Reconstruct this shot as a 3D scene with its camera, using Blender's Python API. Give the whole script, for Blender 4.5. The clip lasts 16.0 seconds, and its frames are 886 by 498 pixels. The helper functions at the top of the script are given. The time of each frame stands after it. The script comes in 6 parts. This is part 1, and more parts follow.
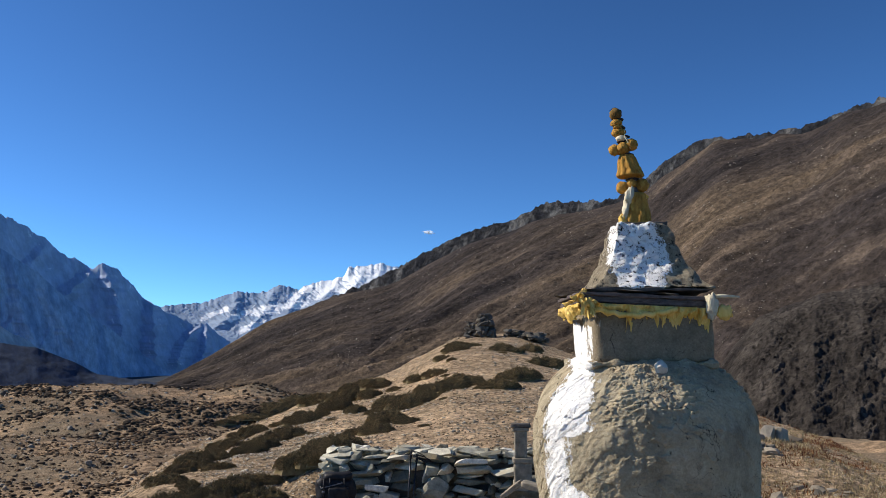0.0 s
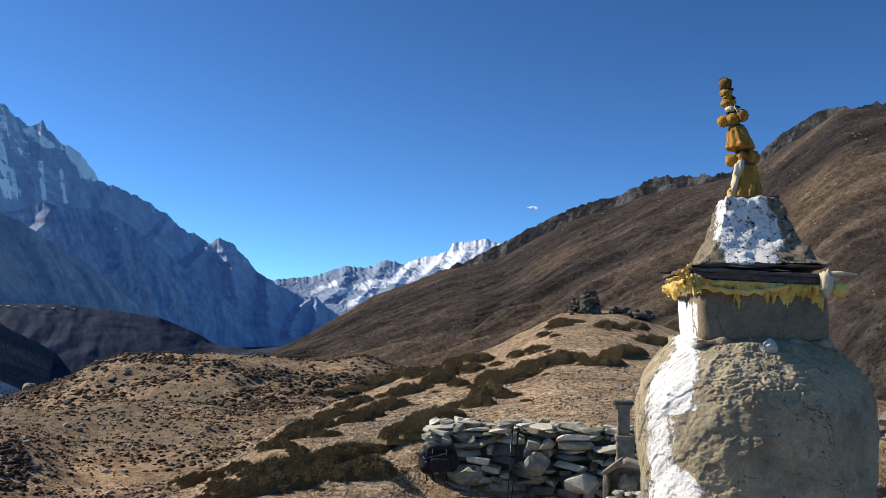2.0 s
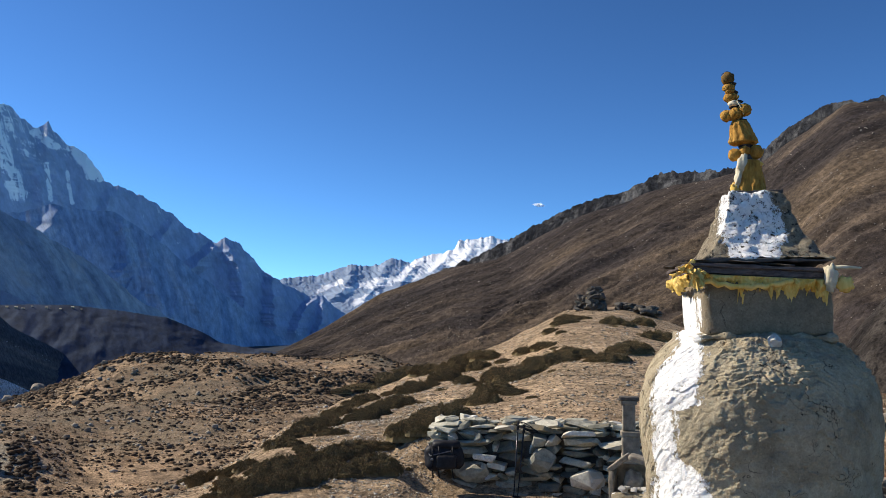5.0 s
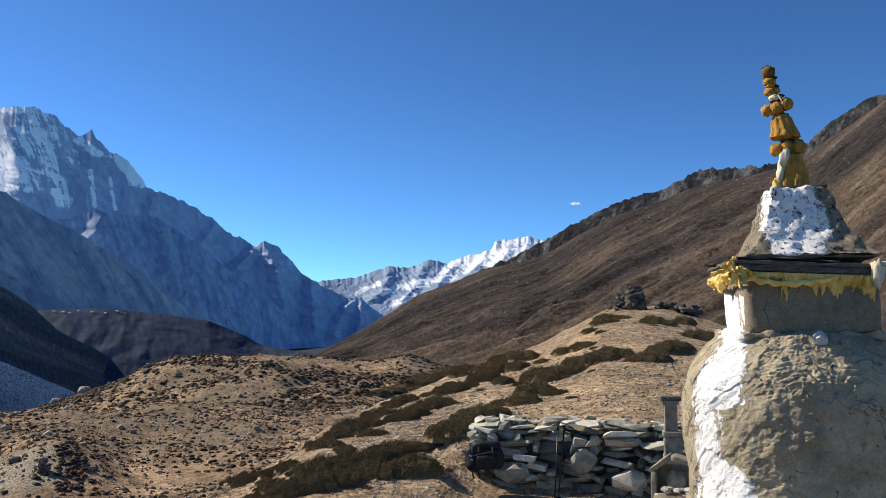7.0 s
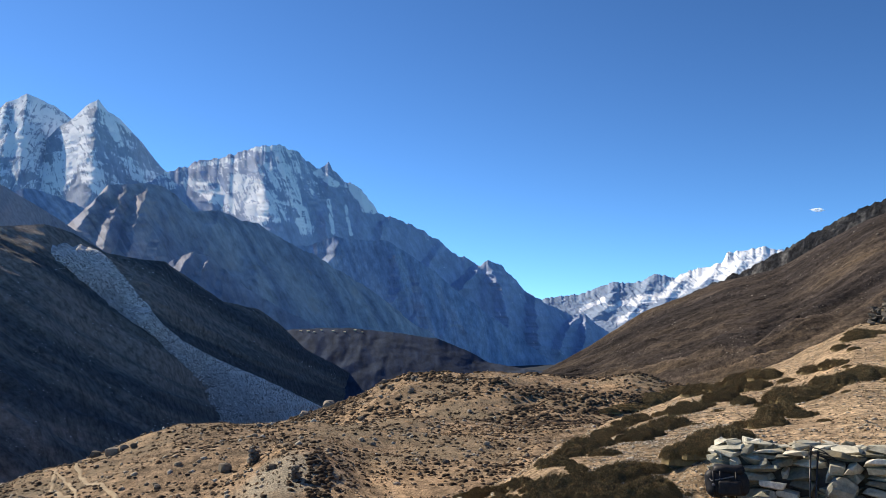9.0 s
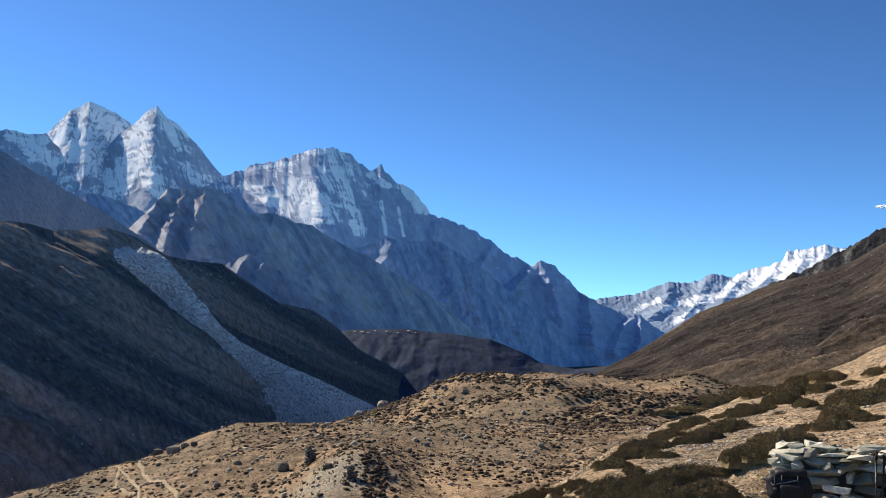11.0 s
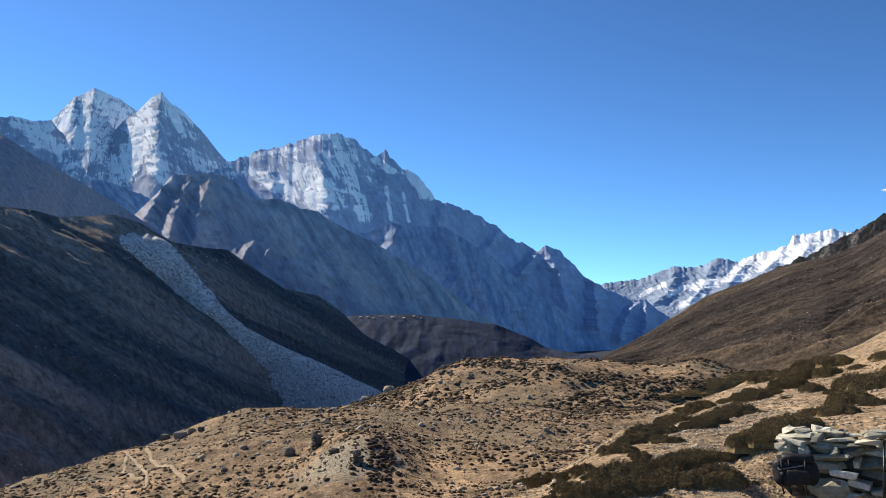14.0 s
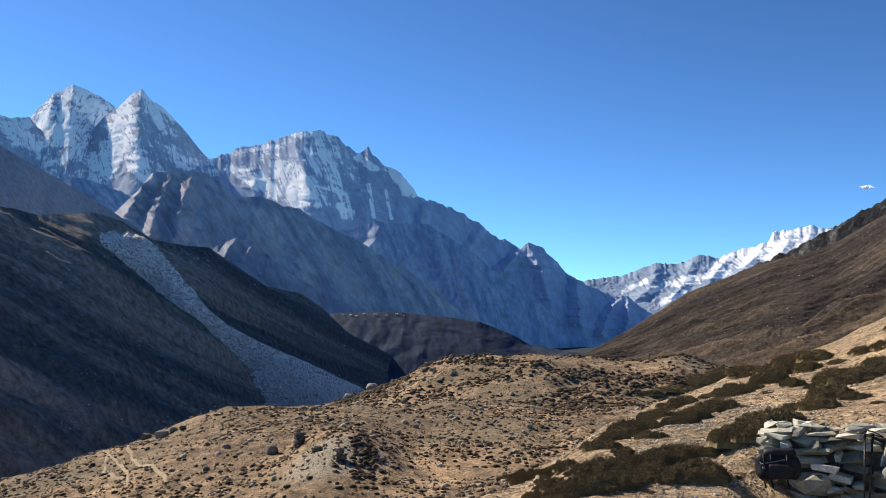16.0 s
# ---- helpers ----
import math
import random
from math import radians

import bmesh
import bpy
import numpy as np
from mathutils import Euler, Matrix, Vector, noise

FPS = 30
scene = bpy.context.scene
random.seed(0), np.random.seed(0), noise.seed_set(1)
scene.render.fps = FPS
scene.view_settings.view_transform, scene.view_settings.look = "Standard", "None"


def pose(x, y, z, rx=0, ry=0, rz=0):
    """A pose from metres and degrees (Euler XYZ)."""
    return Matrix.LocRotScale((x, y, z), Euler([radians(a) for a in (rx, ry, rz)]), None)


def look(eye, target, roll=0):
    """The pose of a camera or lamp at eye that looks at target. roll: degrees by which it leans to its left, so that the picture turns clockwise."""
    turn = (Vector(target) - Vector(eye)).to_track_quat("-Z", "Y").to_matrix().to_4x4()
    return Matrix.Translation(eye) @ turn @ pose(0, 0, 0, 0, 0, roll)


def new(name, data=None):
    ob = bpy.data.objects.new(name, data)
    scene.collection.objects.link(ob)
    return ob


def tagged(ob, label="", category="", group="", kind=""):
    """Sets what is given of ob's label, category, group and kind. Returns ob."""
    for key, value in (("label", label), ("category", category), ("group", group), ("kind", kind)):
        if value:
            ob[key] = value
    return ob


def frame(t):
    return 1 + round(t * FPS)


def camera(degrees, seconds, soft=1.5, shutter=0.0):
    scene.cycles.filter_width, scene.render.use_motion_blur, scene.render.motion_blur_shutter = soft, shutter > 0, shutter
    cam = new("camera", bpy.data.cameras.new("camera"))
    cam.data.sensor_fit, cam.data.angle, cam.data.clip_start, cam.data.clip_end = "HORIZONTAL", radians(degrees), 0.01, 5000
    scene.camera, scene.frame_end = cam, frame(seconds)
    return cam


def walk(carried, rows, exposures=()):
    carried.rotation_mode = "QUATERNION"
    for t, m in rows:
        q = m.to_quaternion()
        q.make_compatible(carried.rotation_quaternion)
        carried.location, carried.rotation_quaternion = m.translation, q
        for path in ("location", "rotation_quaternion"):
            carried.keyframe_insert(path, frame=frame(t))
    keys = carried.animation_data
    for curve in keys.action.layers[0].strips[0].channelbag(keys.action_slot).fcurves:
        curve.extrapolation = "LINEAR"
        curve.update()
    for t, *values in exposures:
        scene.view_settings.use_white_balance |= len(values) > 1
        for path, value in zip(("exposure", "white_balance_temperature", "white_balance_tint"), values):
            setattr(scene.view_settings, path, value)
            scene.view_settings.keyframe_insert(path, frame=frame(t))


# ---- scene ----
cam = camera(56.71, 16.0, soft=0.8)

# seconds, x, y, z, yaw, pitch, roll
PATH = [
    (0.0, -0.013, 0.034, 1.713, -0.00, 8.00, 0.00),
    (0.5, 0.015, 0.024, 1.707, 1.82, 7.32, -0.26),
    (1.0, 0.025, 0.022, 1.708, 4.39, 6.95, -0.38),
    (1.5, 0.022, 0.028, 1.704, 6.37, 6.40, -0.89),
    (2.0, 0.020, 0.016, 1.701, 7.20, 6.24, -1.07),
    (2.5, 0.021, 0.009, 1.699, 8.15, 6.40, -1.04),
    (3.0, 0.017, -0.008, 1.700, 9.05, 6.45, -1.04),
    (3.5, 0.030, 0.017, 1.696, 8.97, 6.39, -1.04),
    (4.0, 0.036, 0.010, 1.695, 8.20, 6.27, -0.94),
    (6.5, 0.043, 0.020, 1.699, 7.49, 5.96, -0.55),
    (7.0, 0.035, 0.009, 1.692, 10.29, 6.12, -0.21),
    (7.5, 0.026, 0.022, 1.698, 15.34, 6.28, 0.07),
    (8.0, 0.017, -0.042, 1.699, 19.50, 6.73, 0.12),
    (8.5, 0.003, -0.020, 1.696, 22.78, 7.13, 0.01),
    (9.0, -0.019, 0.030, 1.689, 25.81, 7.26, -0.19),
    (9.5, -0.016, -0.069, 1.701, 28.42, 7.37, -0.23),
    (12.0, -0.009, -0.056, 1.698, 29.67, 7.19, -0.25),
    (12.5, 0.018, -0.077, 1.706, 29.83, 6.85, -0.17),
    (13.0, 0.020, -0.104, 1.715, 29.95, 6.51, -0.12),
    (13.5, -0.020, -0.048, 1.707, 29.78, 6.37, -0.01),
    (14.0, -0.038, 0.002, 1.704, 29.86, 6.27, -0.12),
    (14.5, -0.048, 0.033, 1.692, 29.71, 6.16, -0.07),
    (15.0, -0.052, 0.013, 1.704, 29.22, 6.10, -0.14),
    (15.5, -0.057, 0.054, 1.691, 28.85, 6.01, -0.04),
    (16.0, -0.067, 0.066, 1.693, 28.69, 6.08, 0.15),
]
walk(cam, [(t, pose(x, y, z, 90 + p, r, w)) for t, x, y, z, w, p, r in PATH],
     [(0.0, 0.25, 6650, 10), (3.0, 0.33, 6800, 10), (6.5, 0.38, 6800, 10), (9.0, 0.52, 7150, 10), (16.0, 0.56, 7150, 10)])

EYE = 1.7
SUN_AZ, SUN_EL = 78.0, 38.0      # degrees to the left of +y, degrees above the horizon

# ---- light ----
world = bpy.data.worlds.new("sky")
scene.world = world
world.use_nodes = True
wn = world.node_tree
sky = wn.nodes.new("ShaderNodeTexSky")
sky.sky_type = 'NISHITA'
sky.sun_disc = False
sky.sun_elevation = radians(SUN_EL)
sky.sun_rotation = radians(-SUN_AZ)
sky.altitude = 4300
sky.air_density = 1.0
sky.dust_density = 1.3
sky.ozone_density = 3.0
bg = wn.nodes["Background"]
bg.inputs[1].default_value = 0.072
deep = wn.nodes.new("ShaderNodeGamma")      # thin high-altitude air: a steeper gradient
deep.inputs["Gamma"].default_value = 1.35
wn.links.new(sky.outputs[0], deep.inputs["Color"])
tint = wn.nodes.new("ShaderNodeMix")
tint.data_type, tint.blend_type = 'RGBA', 'MULTIPLY'
tint.inputs[0].default_value = 1.0
tint.inputs[7].default_value = (0.63, 0.95, 1.06, 1)
wn.links.new(deep.outputs[0], tint.inputs[6])
wn.links.new(tint.outputs[2], bg.inputs[0])

sun_data = bpy.data.lights.new("sun", 'SUN')
sun_data.energy = 5.0
sun_data.angle = radians(0.53)
sun_data.color = (1.0, 0.91, 0.78)
sun_ob = new("sun", sun_data)
_sd = Vector((-math.sin(radians(SUN_AZ)) * math.cos(radians(SUN_EL)), math.cos(radians(SUN_AZ)) * math.cos(radians(SUN_EL)), math.sin(radians(SUN_EL))))
sun_ob.matrix_world = look(_sd * 50, (0, 0, 0))


# ---- numeric noise ----
_rs = np.random.RandomState(7)
_perm = np.concatenate([_rs.permutation(512)] * 3)
_ang = _rs.rand(512) * 2 * np.pi
_gx, _gy = np.cos(_ang), np.sin(_ang)


def grad_noise(x, y, seed=0):
    """Smooth noise, about -1 to 1."""
    x, y = np.asarray(x, float) + seed * 17.13, np.asarray(y, float) + seed * 9.71
    xi, yi = np.floor(x).astype(int), np.floor(y).astype(int)
    xf, yf = x - xi, y - yi
    u, v = xf ** 3 * (xf * (xf * 6 - 15) + 10), yf ** 3 * (yf * (yf * 6 - 15) + 10)

    def corner(i, j):
        h = _perm[(_perm[(xi + i) % 512] + yi + j) % 512]
        return _gx[h] * (xf - i) + _gy[h] * (yf - j)
    a = corner(0, 0) + u * (corner(1, 0) - corner(0, 0))
    b = corner(0, 1) + u * (corner(1, 1) - corner(0, 1))
    return 1.5 * (a + v * (b - a))


def fbm(x, y, octaves=4, seed=0, gain=0.5):
    total, amp, f = 0, 1.0, 1.0
    for k in range(octaves):
        total = total + amp * grad_noise(x * f, y * f, seed + k * 3)
        amp, f = amp * gain, f * 2.03
    return total


def ridged(x, y, octaves=4, seed=0, gain=0.5):
    """Sharp crests with broad troughs, about 0 to 1."""
    total, amp, f, norm = 0, 1.0, 1.0, 0
    for k in range(octaves):
        total = total + amp * (1 - np.abs(grad_noise(x * f, y * f, seed + k * 3)))
        norm += amp
        amp, f = amp * gain, f * 2.03
    return total / norm


def smooth(a, b, x):
    t = np.clip((np.asarray(x, float) - a) / (b - a), 0, 1)
    return t * t * (3 - 2 * t)


def curve(rows, az, k):
    """Column k of the rows at azimuth az, the rows in falling azimuth."""
    rows = sorted(rows)
    return np.interp(az, [q[0] for q in rows], [q[k] for q in rows])


def spot(az, r, z=0.0):
    return Vector((-math.sin(radians(az)) * r, math.cos(radians(az)) * r, z))


# ---- materials ----
def material(name, rough=0.9, spec=0.2):
    m = bpy.data.materials.new(name)
    m.use_nodes = True
    bsdf = m.node_tree.nodes["Principled BSDF"]
    bsdf.inputs["Roughness"].default_value = rough
    bsdf.inputs["Specular IOR Level"].default_value = spec
    return m, m.node_tree, bsdf


def node(nt, kind, **inputs):
    n = nt.nodes.new(kind)
    for key, value in inputs.items():
        n.inputs[key.replace("_", " ")].default_value = value
    return n


def coords(nt, scale=(1, 1, 1)):
    g = nt.nodes.new("ShaderNodeNewGeometry")
    mp = nt.nodes.new("ShaderNodeMapping")
    mp.inputs["Scale"].default_value = scale
    nt.links.new(g.outputs["Position"], mp.inputs["Vector"])
    return mp.outputs["Vector"]


def noise_tex(nt, scale, detail=5, rough=0.6, vec=None, stretch=(1, 1, 1), distortion=0.0):
    n = nt.nodes.new("ShaderNodeTexNoise")
    n.inputs["Scale"].default_value = scale
    n.inputs["Detail"].default_value = detail
    n.inputs["Roughness"].default_value = rough
    n.inputs["Distortion"].default_value = distortion
    nt.links.new(vec if vec is not None else coords(nt, stretch), n.inputs["Vector"])
    return n.outputs["Fac"]


def ramp(nt, fac, stops):
    n = nt.nodes.new("ShaderNodeValToRGB")
    el = n.color_ramp.elements
    while len(el) < len(stops):
        el.new(0.5)
    for e, (p, c) in zip(el, stops):
        e.position = p
        e.color = (*c, 1) if isinstance(c, tuple) else (c, c, c, 1)
    nt.links.new(fac, n.inputs["Fac"])
    return n.outputs["Color"]


def mix(nt, fac, a, b, mode='MIX'):
    n = nt.nodes.new("ShaderNodeMix")
    n.data_type = 'RGBA'
    n.blend_type = mode
    for sock, val in ((n.inputs[0], fac), (n.inputs[6], a), (n.inputs[7], b)):
        if isinstance(val, (int, float)):
            sock.default_value = val
        elif isinstance(val, tuple):
            sock.default_value = (*val, 1)
        else:
            nt.links.new(val, sock)
    return n.outputs[2]


def calc(nt, op, a, b=0.0, c=None):
    n = nt.nodes.new("ShaderNodeMath")
    n.operation = op
    for sock, val in zip(n.inputs, (a, b, c)):
        if val is None:
            continue
        if isinstance(val, (int, float)):
            sock.default_value = val
        else:
            nt.links.new(val, sock)
    return n.outputs[0]


def bump(nt, bsdf, height, strength=0.5, dist=0.1):
    n = nt.nodes.new("ShaderNodeBump")
    n.inputs["Strength"].default_value = strength
    n.inputs["Distance"].default_value = dist
    nt.links.new(height, n.inputs["Height"])
    nt.links.new(n.outputs["Normal"], bsdf.inputs["Normal"])


def axis(nt, which, output="Position"):
    g = nt.nodes.new("ShaderNodeNewGeometry")
    s = nt.nodes.new("ShaderNodeSeparateXYZ")
    nt.links.new(g.outputs[output], s.inputs[0])
    return s.outputs[which]


def slope_coords(nt, scale):
    uvn = nt.nodes.new("ShaderNodeUVMap")
    uvn.uv_map = "slope"
    mp = nt.nodes.new("ShaderNodeMapping")
    mp.inputs["Scale"].default_value = scale
    nt.links.new(uvn.outputs[0], mp.inputs["Vector"])
    return mp.outputs["Vector"]


def mountain_mat(name, stops, scale, fine, snow=None, patch=None, bump_s=0.6, bump_d=3.0, streak=0.22, grain=(0.55, 1.35), even=False):
    """Rock and dry turf of a mountainside, streaked down the slope, with snow where the mesh's snow attribute says."""
    m, nt, bsdf = material(name, 0.95, 0.1)
    down = slope_coords(nt, (1, streak, 1))
    base = ramp(nt, noise_tex(nt, scale, 7, 0.62, vec=down, distortion=0.6), stops)
    f = noise_tex(nt, fine, 7, 0.72, vec=None if even else slope_coords(nt, (1, 0.35, 1)))
    col = mix(nt, 1.0, base, ramp(nt, f, [(0.36, grain[0]), (0.64, grain[1])]), 'MULTIPLY')
    if patch:
        p_scale, p_col, lo, hi = patch
        col = mix(nt, ramp(nt, noise_tex(nt, p_scale, 7, 0.68, vec=slope_coords(nt, (1, 0.5, 1))), [(lo, 0.0), (hi, 1.0)]), col, p_col)
    if snow:
        lie = nt.nodes.new("ShaderNodeAttribute")
        lie.attribute_name = "snow"
        n1 = noise_tex(nt, fine * 1.6, 9, 0.78, vec=slope_coords(nt, (1, 0.18, 1)), distortion=0.8)
        n2 = noise_tex(nt, fine * 0.22, 6, 0.65, vec=slope_coords(nt, (1, 0.45, 1)), distortion=0.5)
        n3 = noise_tex(nt, fine * 0.7, 8, 0.75, vec=slope_coords(nt, (0.3, 1.0, 1)))
        s = calc(nt, 'ADD', lie.outputs["Fac"], calc(nt, 'MULTIPLY', calc(nt, 'SUBTRACT', n1, 0.5), 6.0))
        s = calc(nt, 'ADD', s, calc(nt, 'MULTIPLY', calc(nt, 'SUBTRACT', n2, 0.5), 2.6))
        s = calc(nt, 'ADD', s, calc(nt, 'MULTIPLY', calc(nt, 'SUBTRACT', n3, 0.5), 4.0))
        fac = ramp(nt, calc(nt, 'ADD', s, snow), [(0.40, 0.0), (0.62, 1.0)])
        col = mix(nt, fac, col, (0.84, 0.88, 0.94))
    nt.links.new(col, bsdf.inputs["Base Color"])
    bump(nt, bsdf, f, bump_s, bump_d)
    return m


# the rock of the far peaks is coloured blue to carry distance haze
HAZED_ROCK_TONES = [(0.3, (0.300, 0.370, 0.500)), (0.7, (0.39, 0.45, 0.56))]
M_HIGH_SNOW = mountain_mat("hazed_high_snow_rock", HAZED_ROCK_TONES, 0.012, 0.03, snow=0.42, bump_s=0.5, bump_d=8, grain=(0.8, 1.15))
M_FAR_SNOW = mountain_mat("hazed_far_snow_rock", [(0.3, (0.285, 0.365, 0.530)), (0.7, (0.375, 0.450, 0.605))], 0.012, 0.03, snow=0.42, bump_s=0.5, bump_d=8, grain=(0.8, 1.15))
M_RANGE = mountain_mat("hazed_range_rock", [(0.3, (0.25, 0.34, 0.48)), (0.7, (0.32, 0.40, 0.53))], 0.012, 0.03, snow=0.42, bump_s=0.4, bump_d=6, grain=(0.8, 1.15))
# blue haze is put into both spur rocks, lit ribs into their streaks
M_SPUR = mountain_mat("haze_tinted_rock", [(0.40, (0.240, 0.268, 0.345)), (0.5, (0.318, 0.340, 0.405)), (0.60, (0.430, 0.425, 0.460))], 0.016, 0.06, bump_s=0.5, bump_d=5, streak=0.16, grain=(0.72, 1.28), patch=(0.010, (0.498, 0.424, 0.393), 0.56, 0.74))
M_SPUR_FAR = mountain_mat("haze_tinted_far_rock", [(0.42, (0.205, 0.280, 0.425)), (0.5, (0.250, 0.330, 0.475)), (0.58, (0.320, 0.388, 0.513))], 0.016, 0.06, bump_s=0.4, bump_d=5, streak=0.16, grain=(0.72, 1.28))
# turf and scrub of the valley, their blue standing for the haze over it
M_VALLEY = mountain_mat("hazed_valley_turf", [(0.3, (0.032, 0.051, 0.092)), (0.7, (0.053, 0.073, 0.110))], 0.02, 0.06, bump_s=0.4, bump_d=1.5, patch=(0.02, (0.071, 0.085, 0.122), 0.6, 0.7))
M_FLOOR = mountain_mat("hazed_floor_scrub", [(0.3, (0.025, 0.035, 0.050)), (0.7, (0.036, 0.045, 0.058))], 0.02, 0.06, bump_s=0.4, bump_d=1.5)
# dark turf; its brown streaks stand in for ribs caught by the sun
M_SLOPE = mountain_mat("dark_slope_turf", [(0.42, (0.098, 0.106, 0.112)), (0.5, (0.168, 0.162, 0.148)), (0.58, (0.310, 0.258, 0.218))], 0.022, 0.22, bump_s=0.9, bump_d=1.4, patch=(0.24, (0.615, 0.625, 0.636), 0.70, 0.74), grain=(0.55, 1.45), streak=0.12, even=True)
# the slope turf again, made paler and bluer to paint haze on it
M_SLOPE_UP = mountain_mat("hazed_upper_turf", [(0.36, (0.225, 0.262, 0.325)), (0.5, (0.310, 0.335, 0.375)), (0.64, (0.460, 0.445, 0.450))], 0.010, 0.22, bump_s=0.5, bump_d=1.0, patch=(0.24, (0.60, 0.63, 0.68), 0.72, 0.76), grain=(0.75, 1.2), streak=0.12, even=True)


def hill_mat():
    """Dry turf in large brown and tan fields, streaked by slanting trails, with pale specks of stone."""
    m, nt, bsdf = material("brown_hill_turf", 0.95, 0.1)
    big = noise_tex(nt, 0.004, 8, 0.62, vec=slope_coords(nt, (1, 0.7, 1)), distortion=0.8)
    trail = noise_tex(nt, 0.022, 9, 0.74, vec=slope_coords(nt, (1, 0.5, 1)), distortion=1.2)
    fine = noise_tex(nt, 0.22, 8, 0.85)
    col = ramp(nt, big, [(0.38, (0.026, 0.0225, 0.0235)), (0.47, (0.045, 0.037, 0.034)), (0.54, (0.071, 0.056, 0.046)), (0.63, (0.115, 0.086, 0.060))])
    col = mix(nt, 1.0, col, ramp(nt, trail, [(0.34, 0.55), (0.5, 0.95), (0.58, 1.25), (0.68, 1.7)]), 'MULTIPLY')
    col = mix(nt, 1.0, col, ramp(nt, fine, [(0.36, 0.35), (0.5, 0.95), (0.64, 1.75)]), 'MULTIPLY')
    speck = ramp(nt, noise_tex(nt, 0.33, 5, 0.7, vec=slope_coords(nt, (1, 1, 1))), [(0.70, 0.0), (0.73, 0.8)])
    col = mix(nt, speck, col, (0.26, 0.22, 0.17))
    nt.links.new(col, bsdf.inputs["Base Color"])
    bump(nt, bsdf, calc(nt, 'ADD', fine, calc(nt, 'MULTIPLY', trail, 2.0)), 0.8, 1.6)
    return m


M_HILL = hill_mat()
# crest rock darkened and cooled: the shade of its cliffs is in the colour
M_CREST = mountain_mat("shade_dark_crest_rock", [(0.38, (0.016, 0.018, 0.023)), (0.5, (0.035, 0.036, 0.040)), (0.62, (0.13, 0.128, 0.125))], 0.035, 0.16, bump_d=3.0, bump_s=1.0, streak=0.6, grain=(0.4, 1.6), even=True)
M_CRAG = mountain_mat("dark_crag_rock", [(0.35, (0.022, 0.019, 0.018)), (0.5, (0.041, 0.036, 0.032)), (0.65, (0.073, 0.064, 0.057))], 0.06, 0.55, bump_d=1.5, bump_s=1.0, streak=0.7, grain=(0.35, 1.7), even=True, patch=(0.22, (0.107, 0.097, 0.086), 0.62, 0.68))
def ground_mat():
    m, nt, bsdf = material("dry_earth", 0.95, 0.1)
    big = noise_tex(nt, 0.06, 6, 0.65)
    mid = noise_tex(nt, 0.7, 7, 0.7)
    fine = noise_tex(nt, 7.0, 6, 0.75)
    col = ramp(nt, big, [(0.36, (0.170, 0.126, 0.084)), (0.5, (0.260, 0.184, 0.118)), (0.64, (0.375, 0.262, 0.162))])
    col = mix(nt, 1.0, col, ramp(nt, mid, [(0.38, 0.45), (0.5, 0.92), (0.62, 1.45)]), 'MULTIPLY')
    olive = ramp(nt, noise_tex(nt, 0.035, 6, 0.7), [(0.46, 0.0), (0.58, 0.75)])
    col = mix(nt, olive, col, (0.185, 0.152, 0.105))
    rust = ramp(nt, noise_tex(nt, 0.45, 6, 0.7), [(0.60, 0.0), (0.70, 0.7)])
    col = mix(nt, rust, col, (0.36, 0.205, 0.095))
    # paler dust on the knoll
    gk = nt.nodes.new("ShaderNodeNewGeometry")
    kd = nt.nodes.new("ShaderNodeVectorMath")
    kd.operation = 'DISTANCE'
    kd.inputs[1].default_value = spot(0, 24, 0)
    nt.links.new(gk.outputs["Position"], kd.inputs[0])
    dust = calc(nt, 'DIVIDE', calc(nt, 'ADD', kd.outputs["Value"], calc(nt, 'MULTIPLY', big, 10.0)), 40.0)
    dusty = mix(nt, 1.0, (0.425, 0.312, 0.200), ramp(nt, mid, [(0.38, 0.6), (0.5, 0.95), (0.62, 1.25)]), 'MULTIPLY')
    col = mix(nt, ramp(nt, dust, [(0.45, 0.7), (0.75, 0.0)]), col, dusty)
    # a bare pale mound
    gp = nt.nodes.new("ShaderNodeNewGeometry")
    far = nt.nodes.new("ShaderNodeVectorMath")
    far.operation = 'DISTANCE'
    far.inputs[1].default_value = spot(36.2, 58, -7.0)
    nt.links.new(gp.outputs["Position"], far.inputs[0])
    bare = calc(nt, 'ADD', far.outputs["Value"], calc(nt, 'MULTIPLY', mid, 3.0))
    col = mix(nt, ramp(nt, calc(nt, 'DIVIDE', bare, 9.5), [(0.40, 0.75), (0.62, 0.0)]), col, (0.33, 0.30, 0.235))
    col = mix(nt, 1.0, col, ramp(nt, fine, [(0.36, 0.30), (0.5, 0.92), (0.64, 1.65)]), 'MULTIPLY')
    grit = ramp(nt, noise_tex(nt, 16.0, 3, 0.6), [(0.64, 0.0), (0.70, 1.0)])
    col = mix(nt, grit, col, (0.40, 0.35, 0.27))
    nt.links.new(col, bsdf.inputs["Base Color"])
    h = calc(nt, 'ADD', calc(nt, 'MULTIPLY', mid, 2.0), fine)
    bump(nt, bsdf, h, 0.9, 0.09)
    return m


M_GROUND = ground_mat()


